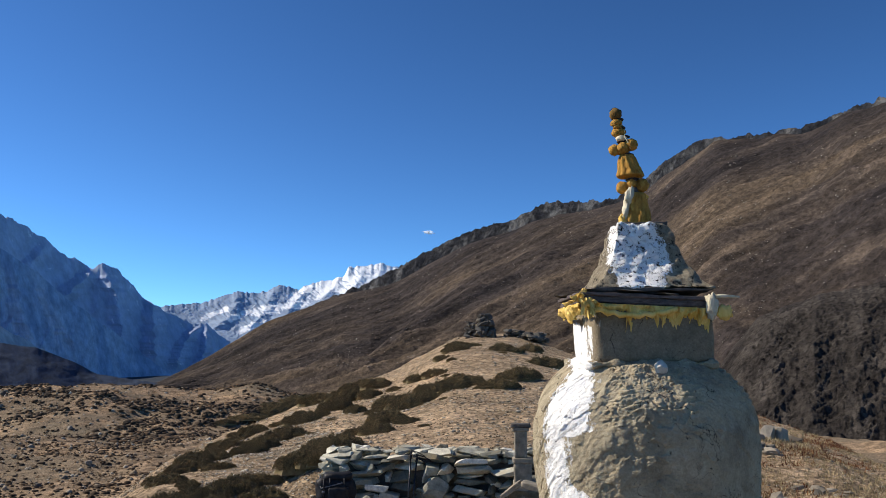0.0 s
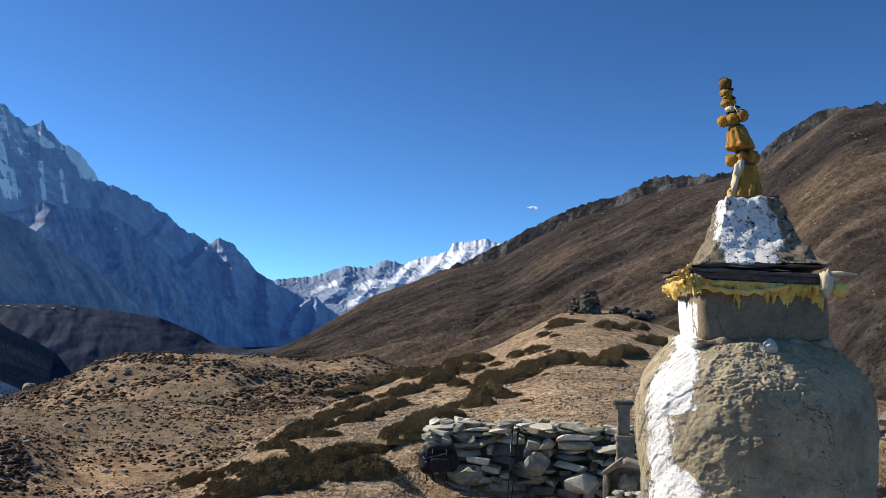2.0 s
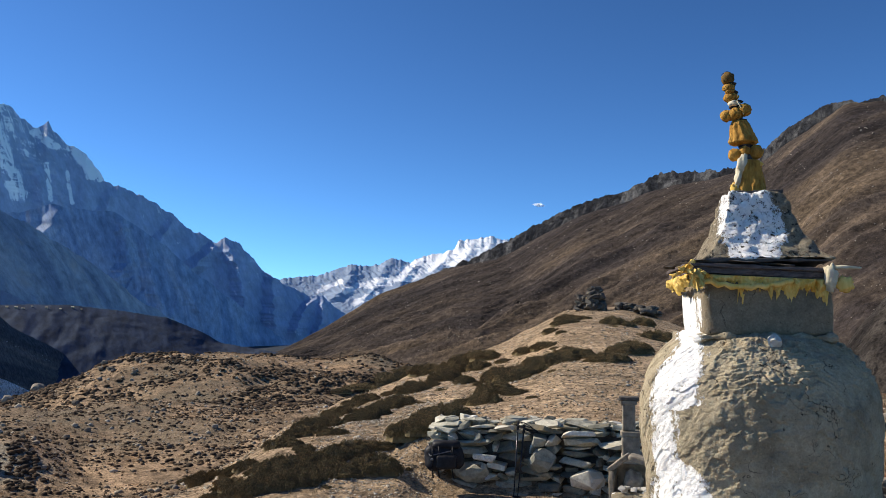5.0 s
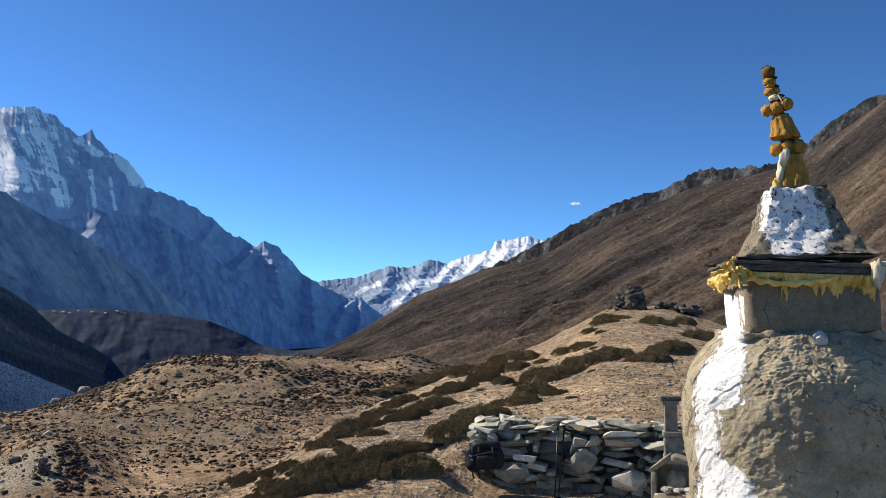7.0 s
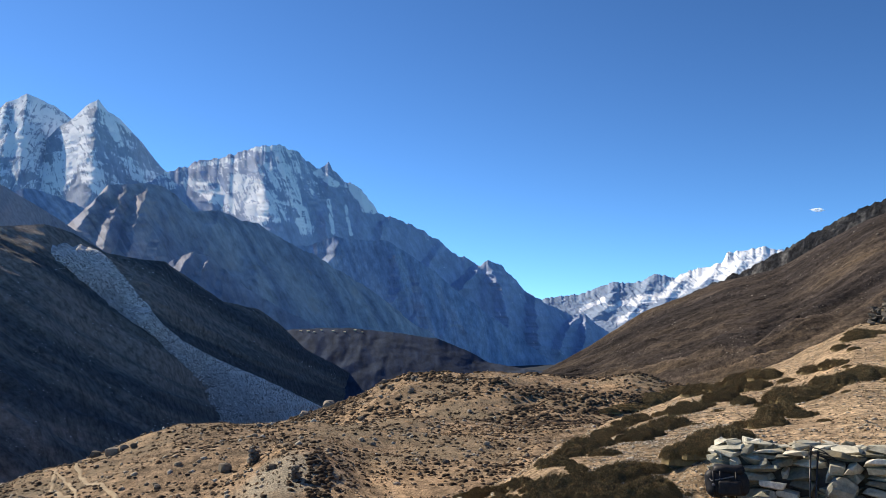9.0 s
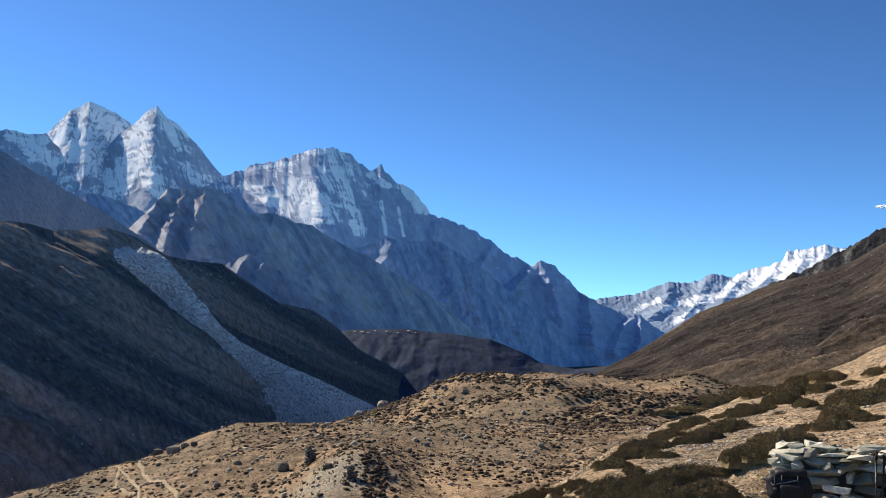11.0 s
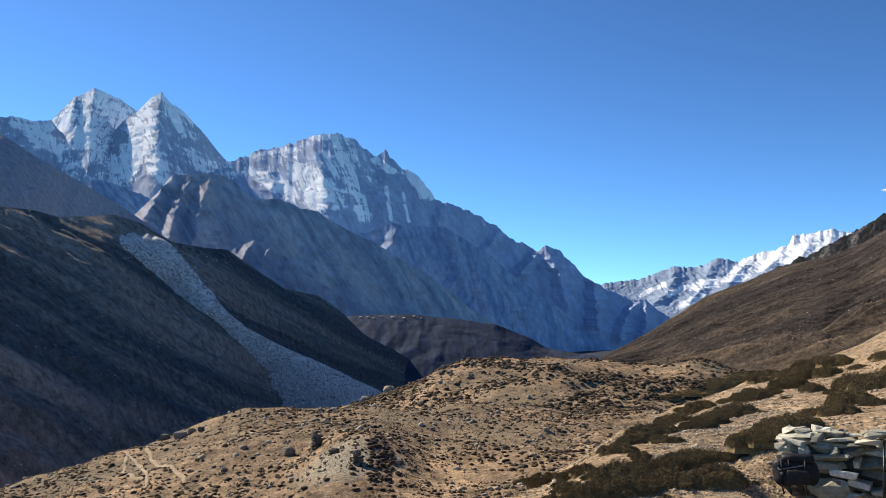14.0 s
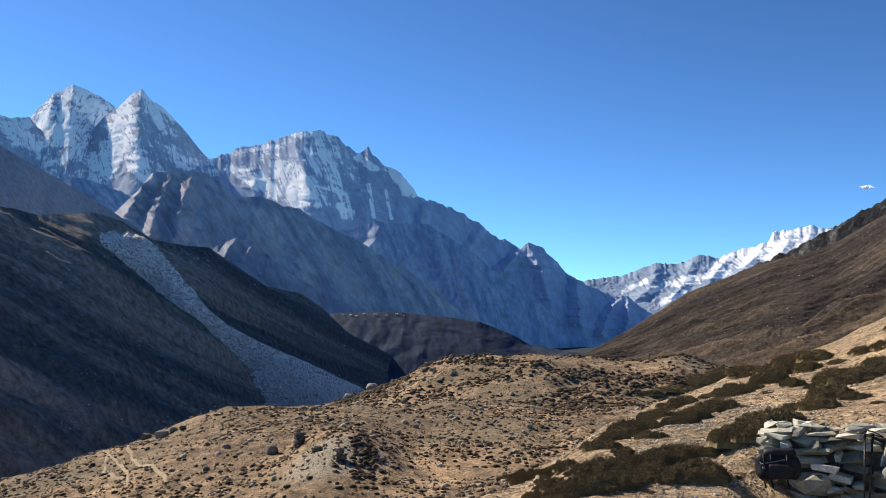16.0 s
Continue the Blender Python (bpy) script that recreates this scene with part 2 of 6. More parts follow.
def sheet(name, x, y, z, mats, closed=False, uv=None):
    """One mesh from a grid of rows and columns."""
    nu, nv = x.shape
    me = bpy.data.meshes.new(name)
    verts = np.stack([x, y, z], -1).reshape(-1, 3)
    i, j = np.meshgrid(np.arange(nu if closed else nu - 1), np.arange(nv - 1), indexing="ij")
    i2 = (i + 1) % nu
    faces = np.stack([i * nv + j, i2 * nv + j, i2 * nv + j + 1, i * nv + j + 1], -1).reshape(-1, 4)
    me.vertices.add(len(verts))
    me.vertices.foreach_set("co", verts.ravel())
    me.loops.add(faces.size)
    me.loops.foreach_set("vertex_index", faces.ravel())
    me.polygons.add(len(faces))
    me.polygons.foreach_set("loop_start", np.arange(0, faces.size, 4))
    me.polygons.foreach_set("use_smooth", np.ones(len(faces), bool))
    me.update(calc_edges=True)
    if uv is not None:
        layer = me.uv_layers.new(name="slope")
        flat = np.stack(uv, -1).reshape(-1, 2)[faces.ravel()]
        layer.data.foreach_set("uv", flat.ravel())
    for m in mats:
        me.materials.append(m)
    return new(name, me)


# ---- ground ----
# azimuth, distance and elevation of the knoll's brow
KNOLL = [(180, 8, -13), (62, 7, -14), (40, 7, -14), (30, 9, -13), (25, 14, -11.0), (22, 18, -9.0), (18, 24, -6.3), (14.5, 28, -4.6), (11.6, 31, -3.5),
         (8.6, 34, -2.3), (5.6, 37, -1.2), (3.3, 39, -0.3), (1.7, 40, 0.5), (-0.6, 41, 1.7), (-2.6, 42, 2.0), (-4.5, 42, 2.0), (-6.5, 40, 1.5),
         (-8.4, 38, 0.8), (-14, 33, -1.2), (-20.9, 26, -3.4), (-24.5, 22, -4.7), (-27.7, 17, -6.4), (-35, 12, -9), (-60, 8, -13), (-180, 8, -13)]
FRONT = [(180, -9), (60, -9.2), (56.5, -8.5), (48.5, -6.4), (43.3, -4.4), (40.4, -4.1), (34.3, -4.15), (31, -4.6), (26, -4.7), (10, -5), (-180, -5)]
BACK = [(180, -12), (60, -10.5), (45, -7), (38, -5), (35.5, -4.3), (34.3, -4.0), (32.4, -3.3), (30.4, -2.3), (28.1, -1.3), (25.7, -1.0), (24.2, -1.15),
        (21.8, -0.9), (19.5, -1.1), (18, -1.3), (15.4, -1.7), (12.8, -1.6), (10, -1.75), (8.6, -2), (0, -2.5), (-20, -4), (-28, -4.6), (-180, -6)]


def tan_d(a):
    return np.tan(np.radians(a))


def ground_z(az, r, detail=True):
    """Height of the ground at azimuth az (degrees, left positive) and distance r."""
    az, r = np.asarray(az, float), np.asarray(r, float)
    dk, ek = curve(KNOLL, az, 1), curve(KNOLL, az, 2)
    zc = EYE + dk * tan_d(ek)
    w = smooth(14, 24, dk)
    inner = np.where(r < 7, -0.5 * smooth(0, 7, r), np.where(r < 11.5, -0.5, -0.5 + 0.75 * smooth(11.5, 13.0, r)))
    step = smooth(-13, -7, az) * (1 - smooth(8.0, 11.0, az))
    ease = -0.5 * smooth(0, 7, r) + 0.75 * smooth(8, 17, r)
    inner = ease + (inner - ease) * step
    out = np.clip((r - 13) / np.maximum(dk - 13, 1), 0, 1)
    over = 0.25 + (zc - 0.25) * (0.75 * out + 0.25 * np.sin(out * np.pi / 2))
    inner = np.where(r > 13, over * step + (1 - step) * (inner + (over - 0.25)), inner)
    plain = zc * np.clip(r / dk, 0, 1)
    past = np.maximum(r - dk, 0)
    knoll = plain + (inner - plain) * w - (np.sqrt((0.42 * past) ** 2 + 1.0) - 1.0)
    # moraine behind the knoll
    z50 = -8.6 + 1.2 * np.sin(np.radians(az) * 5)
    z95, z160 = EYE + 95 * tan_d(curve(FRONT, az, 1)), EYE + 160 * tan_d(curve(BACK, az, 1))
    zt = np.minimum(z95, z160) - 1.6
    rr = [0, 50, 95, 118, 160, 215, 330, 700, 6000]
    deep_z = -36 - 50 * smooth(17, 32, az)
    zz = [z50 + 3, z50, z95, zt, z160, z160 - 9 - 14 * smooth(28, 44, az), deep_z, deep_z - 4, -34 + 0 * az]
    mor = np.zeros_like(az + r)
    for k in range(len(rr) - 1):
        t = (r - rr[k]) / (rr[k + 1] - rr[k])
        s = np.clip(t, 0, 1)
        s = 0.5 * s + 0.5 * s * s * (3 - 2 * s)
        mor = np.where((t >= 0) & (t <= 1), zz[k] + (zz[k + 1] - zz[k]) * s, mor)
    d = knoll - mor
    z = mor + 0.5 * (d + np.sqrt(d * d + 0.8))
    z = z + 3.1 * np.exp(-(((az - 35.8) * r * 0.01745) / 4.2) ** 2 - ((r - 62) / 8.0) ** 2)
    if detail:
        x, y = -np.sin(np.radians(az)) * r, np.cos(np.radians(az)) * r
        near = smooth(2, 12, r) * (1 - 0.0 * r)
        z = z + near * 0.05 * fbm(x * 0.9, y * 0.9, 4, 1)
        z = z + smooth(12, 30, r) * 0.10 * fbm(x * 0.25, y * 0.25, 3, 4)
        lat = az * r * 0.01745
        z = z + 2.2 * np.exp(-((r - 138) / 15.0) ** 2) * (ridged(lat / 13 + r / 40, r / 70, 3, 33) - 0.66)
        z = z + smooth(45, 80, r) * (1 - smooth(300, 600, r)) * (1.5 * (fbm(x / 24, y / 24, 4, 9) - 0.25) + 0.35 * ridged(x / 9, y / 9, 3, 15) - 0.25)
    return z


def build_ground():
    az = np.concatenate([np.arange(-180, -34, 4.0), np.arange(-34, 64, 0.25), np.arange(64, 180, 4.0)])
    r = np.concatenate([[0.01], np.geomspace(0.6, 300, 330), np.geomspace(310, 4900, 40)])
    A, Rr = np.meshgrid(az, r, indexing="ij")
    z = ground_z(A, Rr)
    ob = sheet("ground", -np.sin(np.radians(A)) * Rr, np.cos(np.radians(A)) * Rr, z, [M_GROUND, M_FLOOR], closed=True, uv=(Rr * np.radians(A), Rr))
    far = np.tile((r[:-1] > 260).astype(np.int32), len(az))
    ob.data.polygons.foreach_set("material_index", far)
    tagged(ob, "dry tan earth with stones and turf on moraine", "ground", kind="structure")


build_ground()


# ---- mountains ----
SURFACES = {}


def ribs(across, down, width, seed, elong=7.0, levels=5, buttress=0.30):
    """Sharp spurs and gullies that run down a slope and fork, in metres about 0."""
    total, w, k = buttress * width * (ridged(across / width * 0.8, down / (width * 1.5), 4, seed + 50) - 0.62), width, 0.30
    for n in range(levels):
        drift = 1.5 * fbm(across / (w * 2.2), down / (w * elong), 3, seed + 11 * n) + 0.25 * fbm(across / w, down / (w * 1.2), 2, seed + 5 + 11 * n)
        x = across / w + drift
        tri = np.abs(2 * (x - np.floor(x)) - 1)
        size = 0.55 + 0.6 * grad_noise(across / (w * 3) + 7, down / (w * 4), seed + 3 + n)
        total = total + k * w * (tri - 0.5) * np.clip(size, 0.1, 1.2)
        w, k = w * 0.43, k * 0.92
    return total


def arm_relief(A, R, Z, arms, seed):
    """Side ridges standing out of a face: each (height share, half width above, half width below, its line as azimuths and elevations from the top)."""
    el = np.degrees(np.arctan2(Z - EYE, R))
    push = np.zeros_like(el)
    for n, (amp, w0, w1, line) in enumerate(arms):
        es, azs = [q[1] for q in line][::-1], [q[0] for q in line][::-1]
        t = (es[-1] - el) / (es[-1] - es[0])
        w = w0 + (w1 - w0) * np.clip(t, 0, 1)
        mid = np.interp(el, es, azs) + 0.22 * w * fbm(el * 2.3 / w0 * 0.5, A * 0 + n, 3, seed + n)
        cut = 1 - np.abs(A - mid) / w
        fade = smooth(-0.02, 0.22, t) * (1 - smooth(0.75, 1.25, t))
        push = np.maximum(push, amp * np.radians(w) * R * np.maximum(cut, 0) * fade)
    k = 1 - push / R
    return R * k, EYE + (Z - EYE) * k


def snow_cover(A, el, crest, fields, bare):
    """How deep snow lies, about -1 to 1: in the fields (azimuth, elevation of both ends, half width), and ever more of it between the elevations and shares in bare."""
    lie = np.interp(el + 0 * A, bare[:2], bare[2:])
    for a0, e0, a1, e1, w in fields:
        dx, dy = a1 - a0, e1 - e0
        t = np.clip(((A - a0) * dx + (el - e0) * dy) / (dx * dx + dy * dy), 0, 1)
        d = np.hypot(A - a0 - t * dx, el - e0 - t * dy)
        lie = np.maximum(lie, np.clip(1.3 * (1 - d / w), -1, 0.5))
    return lie


def massif(name, ridge, dist, foot, foot_z, mat, nu=360, nv=110, shape=1.0, spur=60, jag=0.12, seed=1, label="", category="mountain", back=0.5, lean=0.0, elong=7.0, rough_amp=0.018, steep=0, relief=1.0, broad=1.5, buttress=0.30, arms=(), fields=(), bare=(0, 0, 0, 0)):
    """A mountain whose crest runs along ridge (azimuth, elevation) at the distances dist (azimuth, metres); foot: the distances of its foot."""
    az = np.linspace(ridge[0][0], ridge[-1][0], nu)
    d, f = curve(dist, az, 1), curve(foot, az, 1)
    soft_n = max(3, int(2.0 / abs(az[1] - az[0])))
    soft_k = np.hanning(2 * soft_n + 3)
    d = np.convolve(np.pad(d, soft_n + 1, mode="edge"), soft_k / soft_k.sum(), "valid")
    el = curve(ridge, az, 1)
    step = np.abs(np.radians(np.diff(az))) * 0.5 * (d[1:] + d[:-1])
    lateral = -np.concatenate([[0.0], np.cumsum(step)])
    el = el + jag * fbm(lateral / (spur * 0.35), az * 0, 5, seed + 5, 0.62) - 0.5 * jag * np.abs(grad_noise(lateral / (spur * 0.11), az * 0 + 3.3, seed + 8))
    zr = EYE + d * tan_d(el)
    # the broad form of the crest; its teeth stay near the top
    wide = max(3, int(broad / abs(az[1] - az[0])))
    kern = np.hanning(2 * wide + 3)
    zs = np.convolve(np.pad(zr, wide + 1, mode="edge"), kern / kern.sum(), "valid")
    if steep:
        f = d - np.maximum(zs - foot_z, 15) / math.tan(radians(steep))
    v = np.concatenate([np.linspace(0, 1, nv), 1 + np.linspace(0.04, back, 14)])
    A, V = np.meshgrid(az, v, indexing="ij")
    D, F, ZR = d[:, None], f[:, None], zr[:, None]
    Rr = F + (D - F) * V
    vv = np.minimum(V, 1)
    z = foot_z + (zs[:, None] - foot_z) * vv ** shape + (ZR - zs[:, None]) * smooth(0.8, 1.0, vv) ** 2
    z = np.where(V > 1, ZR - (V - 1) * (ZR - foot_z) * 1.3, z)
    L = lateral[:, None] + 0 * V
    S = np.sqrt((Rr - F) ** 2 + (z - foot_z) ** 2)
    Lp = L + lean * (Rr - F)
    span = np.abs(ZR - foot_z)
    fade = np.minimum(1, np.minimum(V * 6, np.maximum(0.10, (1 - V) * 9)))
    z = z + relief * fade * ribs(Lp, S, spur, seed, elong, 5, buttress)
    rough = fbm(Lp / (spur * 0.12), S / (spur * 0.16), 4, seed + 20, 0.6)
    z = z + relief * rough_amp * spur * rough * fade
    # nothing of the face stands above the line of sight to its crest
    line = EYE + Rr * ((ZR - EYE) / D)
    z = np.where(V < 1, np.minimum(z, line - 0.01 * span * np.minimum(1, (1 - V) * 8)), z)
    if arms:
        Rr, z = arm_relief(A, Rr, z, arms, seed)
    x, y = -np.sin(np.radians(A)) * Rr, np.cos(np.radians(A)) * Rr
    SURFACES[name] = (az, np.degrees(np.arctan2(z - EYE, Rr))[:, :nv], Rr[:, :nv], z[:, :nv])
    ob = sheet(name, x, y, z, [mat], uv=(Lp, S))
    flat = np.tile((np.arange(len(v) - 1) < nv - 3), nu - 1)      # no rounded rim on the crest
    ob.data.polygons.foreach_set("use_smooth", flat)
    if fields:
        lie = snow_cover(A, np.degrees(np.arctan2(z - EYE, Rr)), zr, fields, bare)
        ob.data.attributes.new("snow", 'FLOAT', 'POINT').data.foreach_set("value", lie.ravel().astype(np.float32))
    tagged(ob, label, category, kind="structure")
    return ob


PEAK_BACK = [(66, 11), (60, 12.5), (57.6, 13.2), (55.8, 13.75), (54.6, 15.3), (53.5, 15.95), (51.8, 15.4), (50.5, 14.6), (48, 13), (44, 9)]
BACK_ARMS = [(0.42, 0.8, 1.2, [(53.4, 16.0), (53.5, 14.3), (53.1, 12.5)]), (0.36, 0.5, 0.8, [(52.3, 15.4), (51.9, 14.4), (51.7, 13.4)]), (0.36, 0.5, 0.7, [(54.5, 15.4), (54.8, 14.1), (54.9, 12.9)])]
BACK_SNOW = [(53.4, 15.5, 53.7, 12.8, 1.0), (54.8, 14.1, 55.1, 13.4, 0.6), (52.3, 14.8, 51.4, 14.0, 0.6), (54.6, 15.3, 53.5, 15.95, 0.35), (53.5, 15.95, 51.8, 15.4, 0.3)]
PEAK_TWIN = [(66, 12.4), (61, 13.2), (58.6, 13.5), (58.2, 13.7), (57.1, 13.5), (55.9, 13.6), (55.1, 12.8), (54.2, 12.7), (53.2, 12.3), (52.4, 13.1), (51.6, 14.1), (50.7, 14.8), (50.0, 15.7),
             (49.3, 16.15), (48.7, 15.5), (47.9, 15.1), (46.9, 14.1), (45.9, 13.1), (45.1, 12.1), (44.0, 11.3), (41.7, 9.7), (36, 7)]
TWIN_ARMS = [(0.45, 0.8, 1.2, [(55.9, 13.6), (54.7, 11.7), (53.6, 10.0)]), (0.39, 0.6, 1.0, [(53.2, 12.3), (52.3, 10.8), (51.9, 9.4)]), (0.52, 0.6, 1.1, [(50.7, 14.8), (50.9, 13.1), (51.1, 11.3), (51.4, 9.8)]),
             (0.59, 0.6, 1.3, [(49.3, 16.0), (49.6, 14.3), (49.2, 12.1), (48.8, 10.3)]), (0.52, 0.5, 1.0, [(48.6, 15.4), (47.8, 13.7), (46.8, 11.9)]), (0.45, 0.5, 0.8, [(46.9, 14.1), (46.3, 12.9), (45.3, 11.6)])]
TWIN_SNOW = [(58.0, 13.3, 56.1, 13.2, 0.4), (56.7, 12.6, 55.0, 11.6, 0.6), (54.0, 12.0, 53.2, 11.1, 0.5), (50.2, 14.4, 50.3, 13.1, 0.8), (50.5, 13.1, 51.4, 10.9, 0.8), (49.9, 12.4, 49.0, 10.7, 0.7),
             (48.6, 15.3, 48.1, 13.9, 0.28), (47.4, 12.3, 45.9, 11.4, 0.55), (49.4, 16.1, 48.8, 15.6, 0.3), (52.3, 11.5, 51.9, 10.1, 0.4), (48.0, 15.1, 47.2, 14.4, 0.16), (50.7, 14.8, 49.6, 15.9, 0.2)]
PEAK_BROAD = [(50, 9), (46.3, 11.0), (44.6, 12.0), (43.0, 12.7), (40.7, 13.3), (39.2, 13.9), (37.6, 14.2), (36.4, 13.9), (35.2, 12.95), (34.7, 12.7), (34.3, 12.8), (33.95, 13.1), (33.7, 12.65), (33.2, 12.25), (32.8, 11.9), (32.4, 11.75), (31.6, 11.4),
              (30.4, 9.7), (28.0, 9.0), (26.2, 7.9), (25.1, 6.9), (23.3, 6.2), (22.7, 6.5), (21.7, 6.1), (20.2, 4.5), (18.3, 3.3), (17.0, 2.7), (16.0, 2.8), (14.7, 1.6), (12.0, -0.3)]
BROAD_ARMS = [(0.59, 0.6, 0.9, [(43.3, 12.7), (42.1, 11.4), (41.7, 9.7)]), (0.68, 0.5, 0.9, [(39.3, 13.9), (38.8, 12.3), (38.0, 10.4), (37.8, 8.5)]), (0.76, 0.35, 0.7, [(37.5, 14.1), (37.0, 12.4), (36.3, 10.5), (35.0, 8.1)]),
              (0.76, 0.5, 0.9, [(36.1, 13.8), (35.1, 11.6), (34.3, 9.7), (33.9, 7.8)]), (0.76, 0.5, 0.8, [(33.9, 13.0), (33.5, 10.9), (33.1, 8.9), (32.5, 7.4)]), (0.59, 0.5, 0.8, [(31.7, 11.6), (31.3, 9.7), (31.5, 7.8)]),
              (1.30, 0.5, 0.8, [(29.9, 9.4), (30.3, 7.8), (30.7, 6.2)]), (1.30, 0.5, 1.0, [(25.9, 7.8), (26.6, 6.6), (27.1, 5.0), (28.3, 3.0)]), (1.30, 0.7, 1.4, [(22.8, 6.4), (23.6, 5.4), (24.9, 4.2), (26.7, 3.0), (28.7, 1.5)]),
              (1.30, 0.6, 1.0, [(22.8, 6.4), (21.8, 4.6), (21.3, 2.6), (21.1, 0.3)]), (1.30, 0.6, 1.0, [(19.7, 4.6), (19.3, 2.6), (19.2, 0.3)]), (1.30, 0.5, 0.8, [(16.5, 2.6), (17.3, 1.5), (17.9, -0.1)]), (1.30, 0.3, 0.5, [(16.0, 2.6), (16.0, 1.1), (16.4, -0.1)])]
BROAD_SNOW = [(40.0, 11.5, 38.6, 9.2, 0.7), (39.2, 11.2, 37.4, 9.6, 0.75), (38.3, 13.1, 37.5, 11.6, 0.35), (37.4, 13.3, 36.6, 11.6, 0.5), (36.6, 11.6, 35.4, 8.5, 0.45), (43.4, 11.4, 41.3, 10.5, 0.5), (41.3, 10.7, 40.5, 9.8, 0.5),
              (32.1, 11.3, 30.9, 9.9, 0.4), (42.9, 12.5, 41.0, 12.9, 0.18), (39.1, 13.8, 36.7, 13.9, 0.28), (34.7, 12.4, 33.5, 11.7, 0.3), (33.9, 10.5, 33.5, 8.3, 0.14), (32.7, 10.1, 32.3, 8.2, 0.12)]
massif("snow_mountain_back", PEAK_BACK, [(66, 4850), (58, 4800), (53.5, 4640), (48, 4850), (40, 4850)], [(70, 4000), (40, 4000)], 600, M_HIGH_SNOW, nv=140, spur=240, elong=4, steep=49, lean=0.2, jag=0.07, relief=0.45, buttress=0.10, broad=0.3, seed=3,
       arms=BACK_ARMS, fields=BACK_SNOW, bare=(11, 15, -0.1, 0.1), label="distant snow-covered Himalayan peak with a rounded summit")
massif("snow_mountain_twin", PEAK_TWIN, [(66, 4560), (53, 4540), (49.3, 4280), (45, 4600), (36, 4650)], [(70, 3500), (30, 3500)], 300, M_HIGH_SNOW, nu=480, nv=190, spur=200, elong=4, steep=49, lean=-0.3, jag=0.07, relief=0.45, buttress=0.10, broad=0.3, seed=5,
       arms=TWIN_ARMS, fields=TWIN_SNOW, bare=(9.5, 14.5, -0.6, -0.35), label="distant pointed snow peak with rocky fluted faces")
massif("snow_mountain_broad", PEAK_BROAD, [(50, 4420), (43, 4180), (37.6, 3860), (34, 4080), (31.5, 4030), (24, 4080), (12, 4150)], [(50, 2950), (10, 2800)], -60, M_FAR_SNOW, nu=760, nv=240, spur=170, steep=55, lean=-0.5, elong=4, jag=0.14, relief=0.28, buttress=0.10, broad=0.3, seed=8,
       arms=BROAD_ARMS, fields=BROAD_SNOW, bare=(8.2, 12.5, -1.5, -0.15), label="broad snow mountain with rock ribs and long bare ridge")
SPUR_D = [(66, 7), (58, 8.6), (55.2, 9.5), (53.9, 9.9), (53.1, 10.2), (51.9, 10.0), (50.1, 9.3), (48.3, 8.5), (44, 6)]
SPUR_A = [(56, 4), (51.5, 7.4), (50.5, 8.3), (49.4, 9.5), (48.4, 10.8), (47.2, 11.0), (45.9, 11.1), (44.9, 10.9), (44.2, 10.4), (43.0, 9.5), (41.3, 9.5), (39.8, 9.0), (38.6, 8.7), (37.0, 7.8), (34.6, 6.6), (33.0, 5.7), (31.1, 4.5), (29.5, 3.4), (27.9, 2.1), (25.9, 1.0), (24.0, -0.1)]
A_ARMS = [(1.53, 0.6, 1.1, [(48.4, 10.8), (49.3, 9.4), (50.1, 7.6), (50.6, 6.5)]), (1.53, 0.5, 0.9, [(47.2, 10.9), (47.8, 9.2), (48.3, 7.4), (48.8, 5.8)]), (1.70, 0.6, 1.2, [(45.8, 11.1), (46.3, 9.5), (46.7, 7.4), (47.2, 5.5)]),
          (1.19, 0.5, 1.0, [(44.2, 10.4), (44.7, 8.6), (45.2, 6.7), (45.6, 5.2)]), (0.68, 0.6, 1.2, [(41.3, 9.5), (41.8, 7.6), (42.4, 6.0)]), (0.59, 0.6, 1.3, [(38.6, 8.7), (38.5, 6.5), (37.9, 4.2)]), (0.51, 0.6, 1.2, [(34.6, 6.6), (34.2, 4.6), (33.4, 2.3)])]
SPUR_B = [(49, 3), (46.0, 4.8), (44.8, 5.6), (44.1, 6.2), (42.9, 6.7), (41.8, 6.4), (40.8, 5.6), (39.3, 4.4), (36.9, 3.0), (33.8, 1.5), (31, 0)]
B_ARMS = [(1.60, 0.4, 0.9, [(42.9, 6.7), (43.5, 5.8), (44.0, 4.5), (44.3, 3.3)]), (1.60, 0.4, 0.7, [(41.8, 6.4), (42.2, 5.5), (42.7, 3.9), (43.0, 2.9)]), (1.44, 0.4, 0.7, [(40.8, 5.6), (40.8, 4.5), (41.2, 3.0)])]
SPUR_C = [(42, 5.5), (38.5, 6.9), (36.6, 7.1), (35.4, 7.4), (33.5, 8.0), (31.5, 7.9), (29.5, 7.7), (27.9, 6.7), (26.3, 5.6), (24.7, 4.2), (22.8, 2.8), (20.9, 1.5), (19.0, -0.1), (17, -1)]
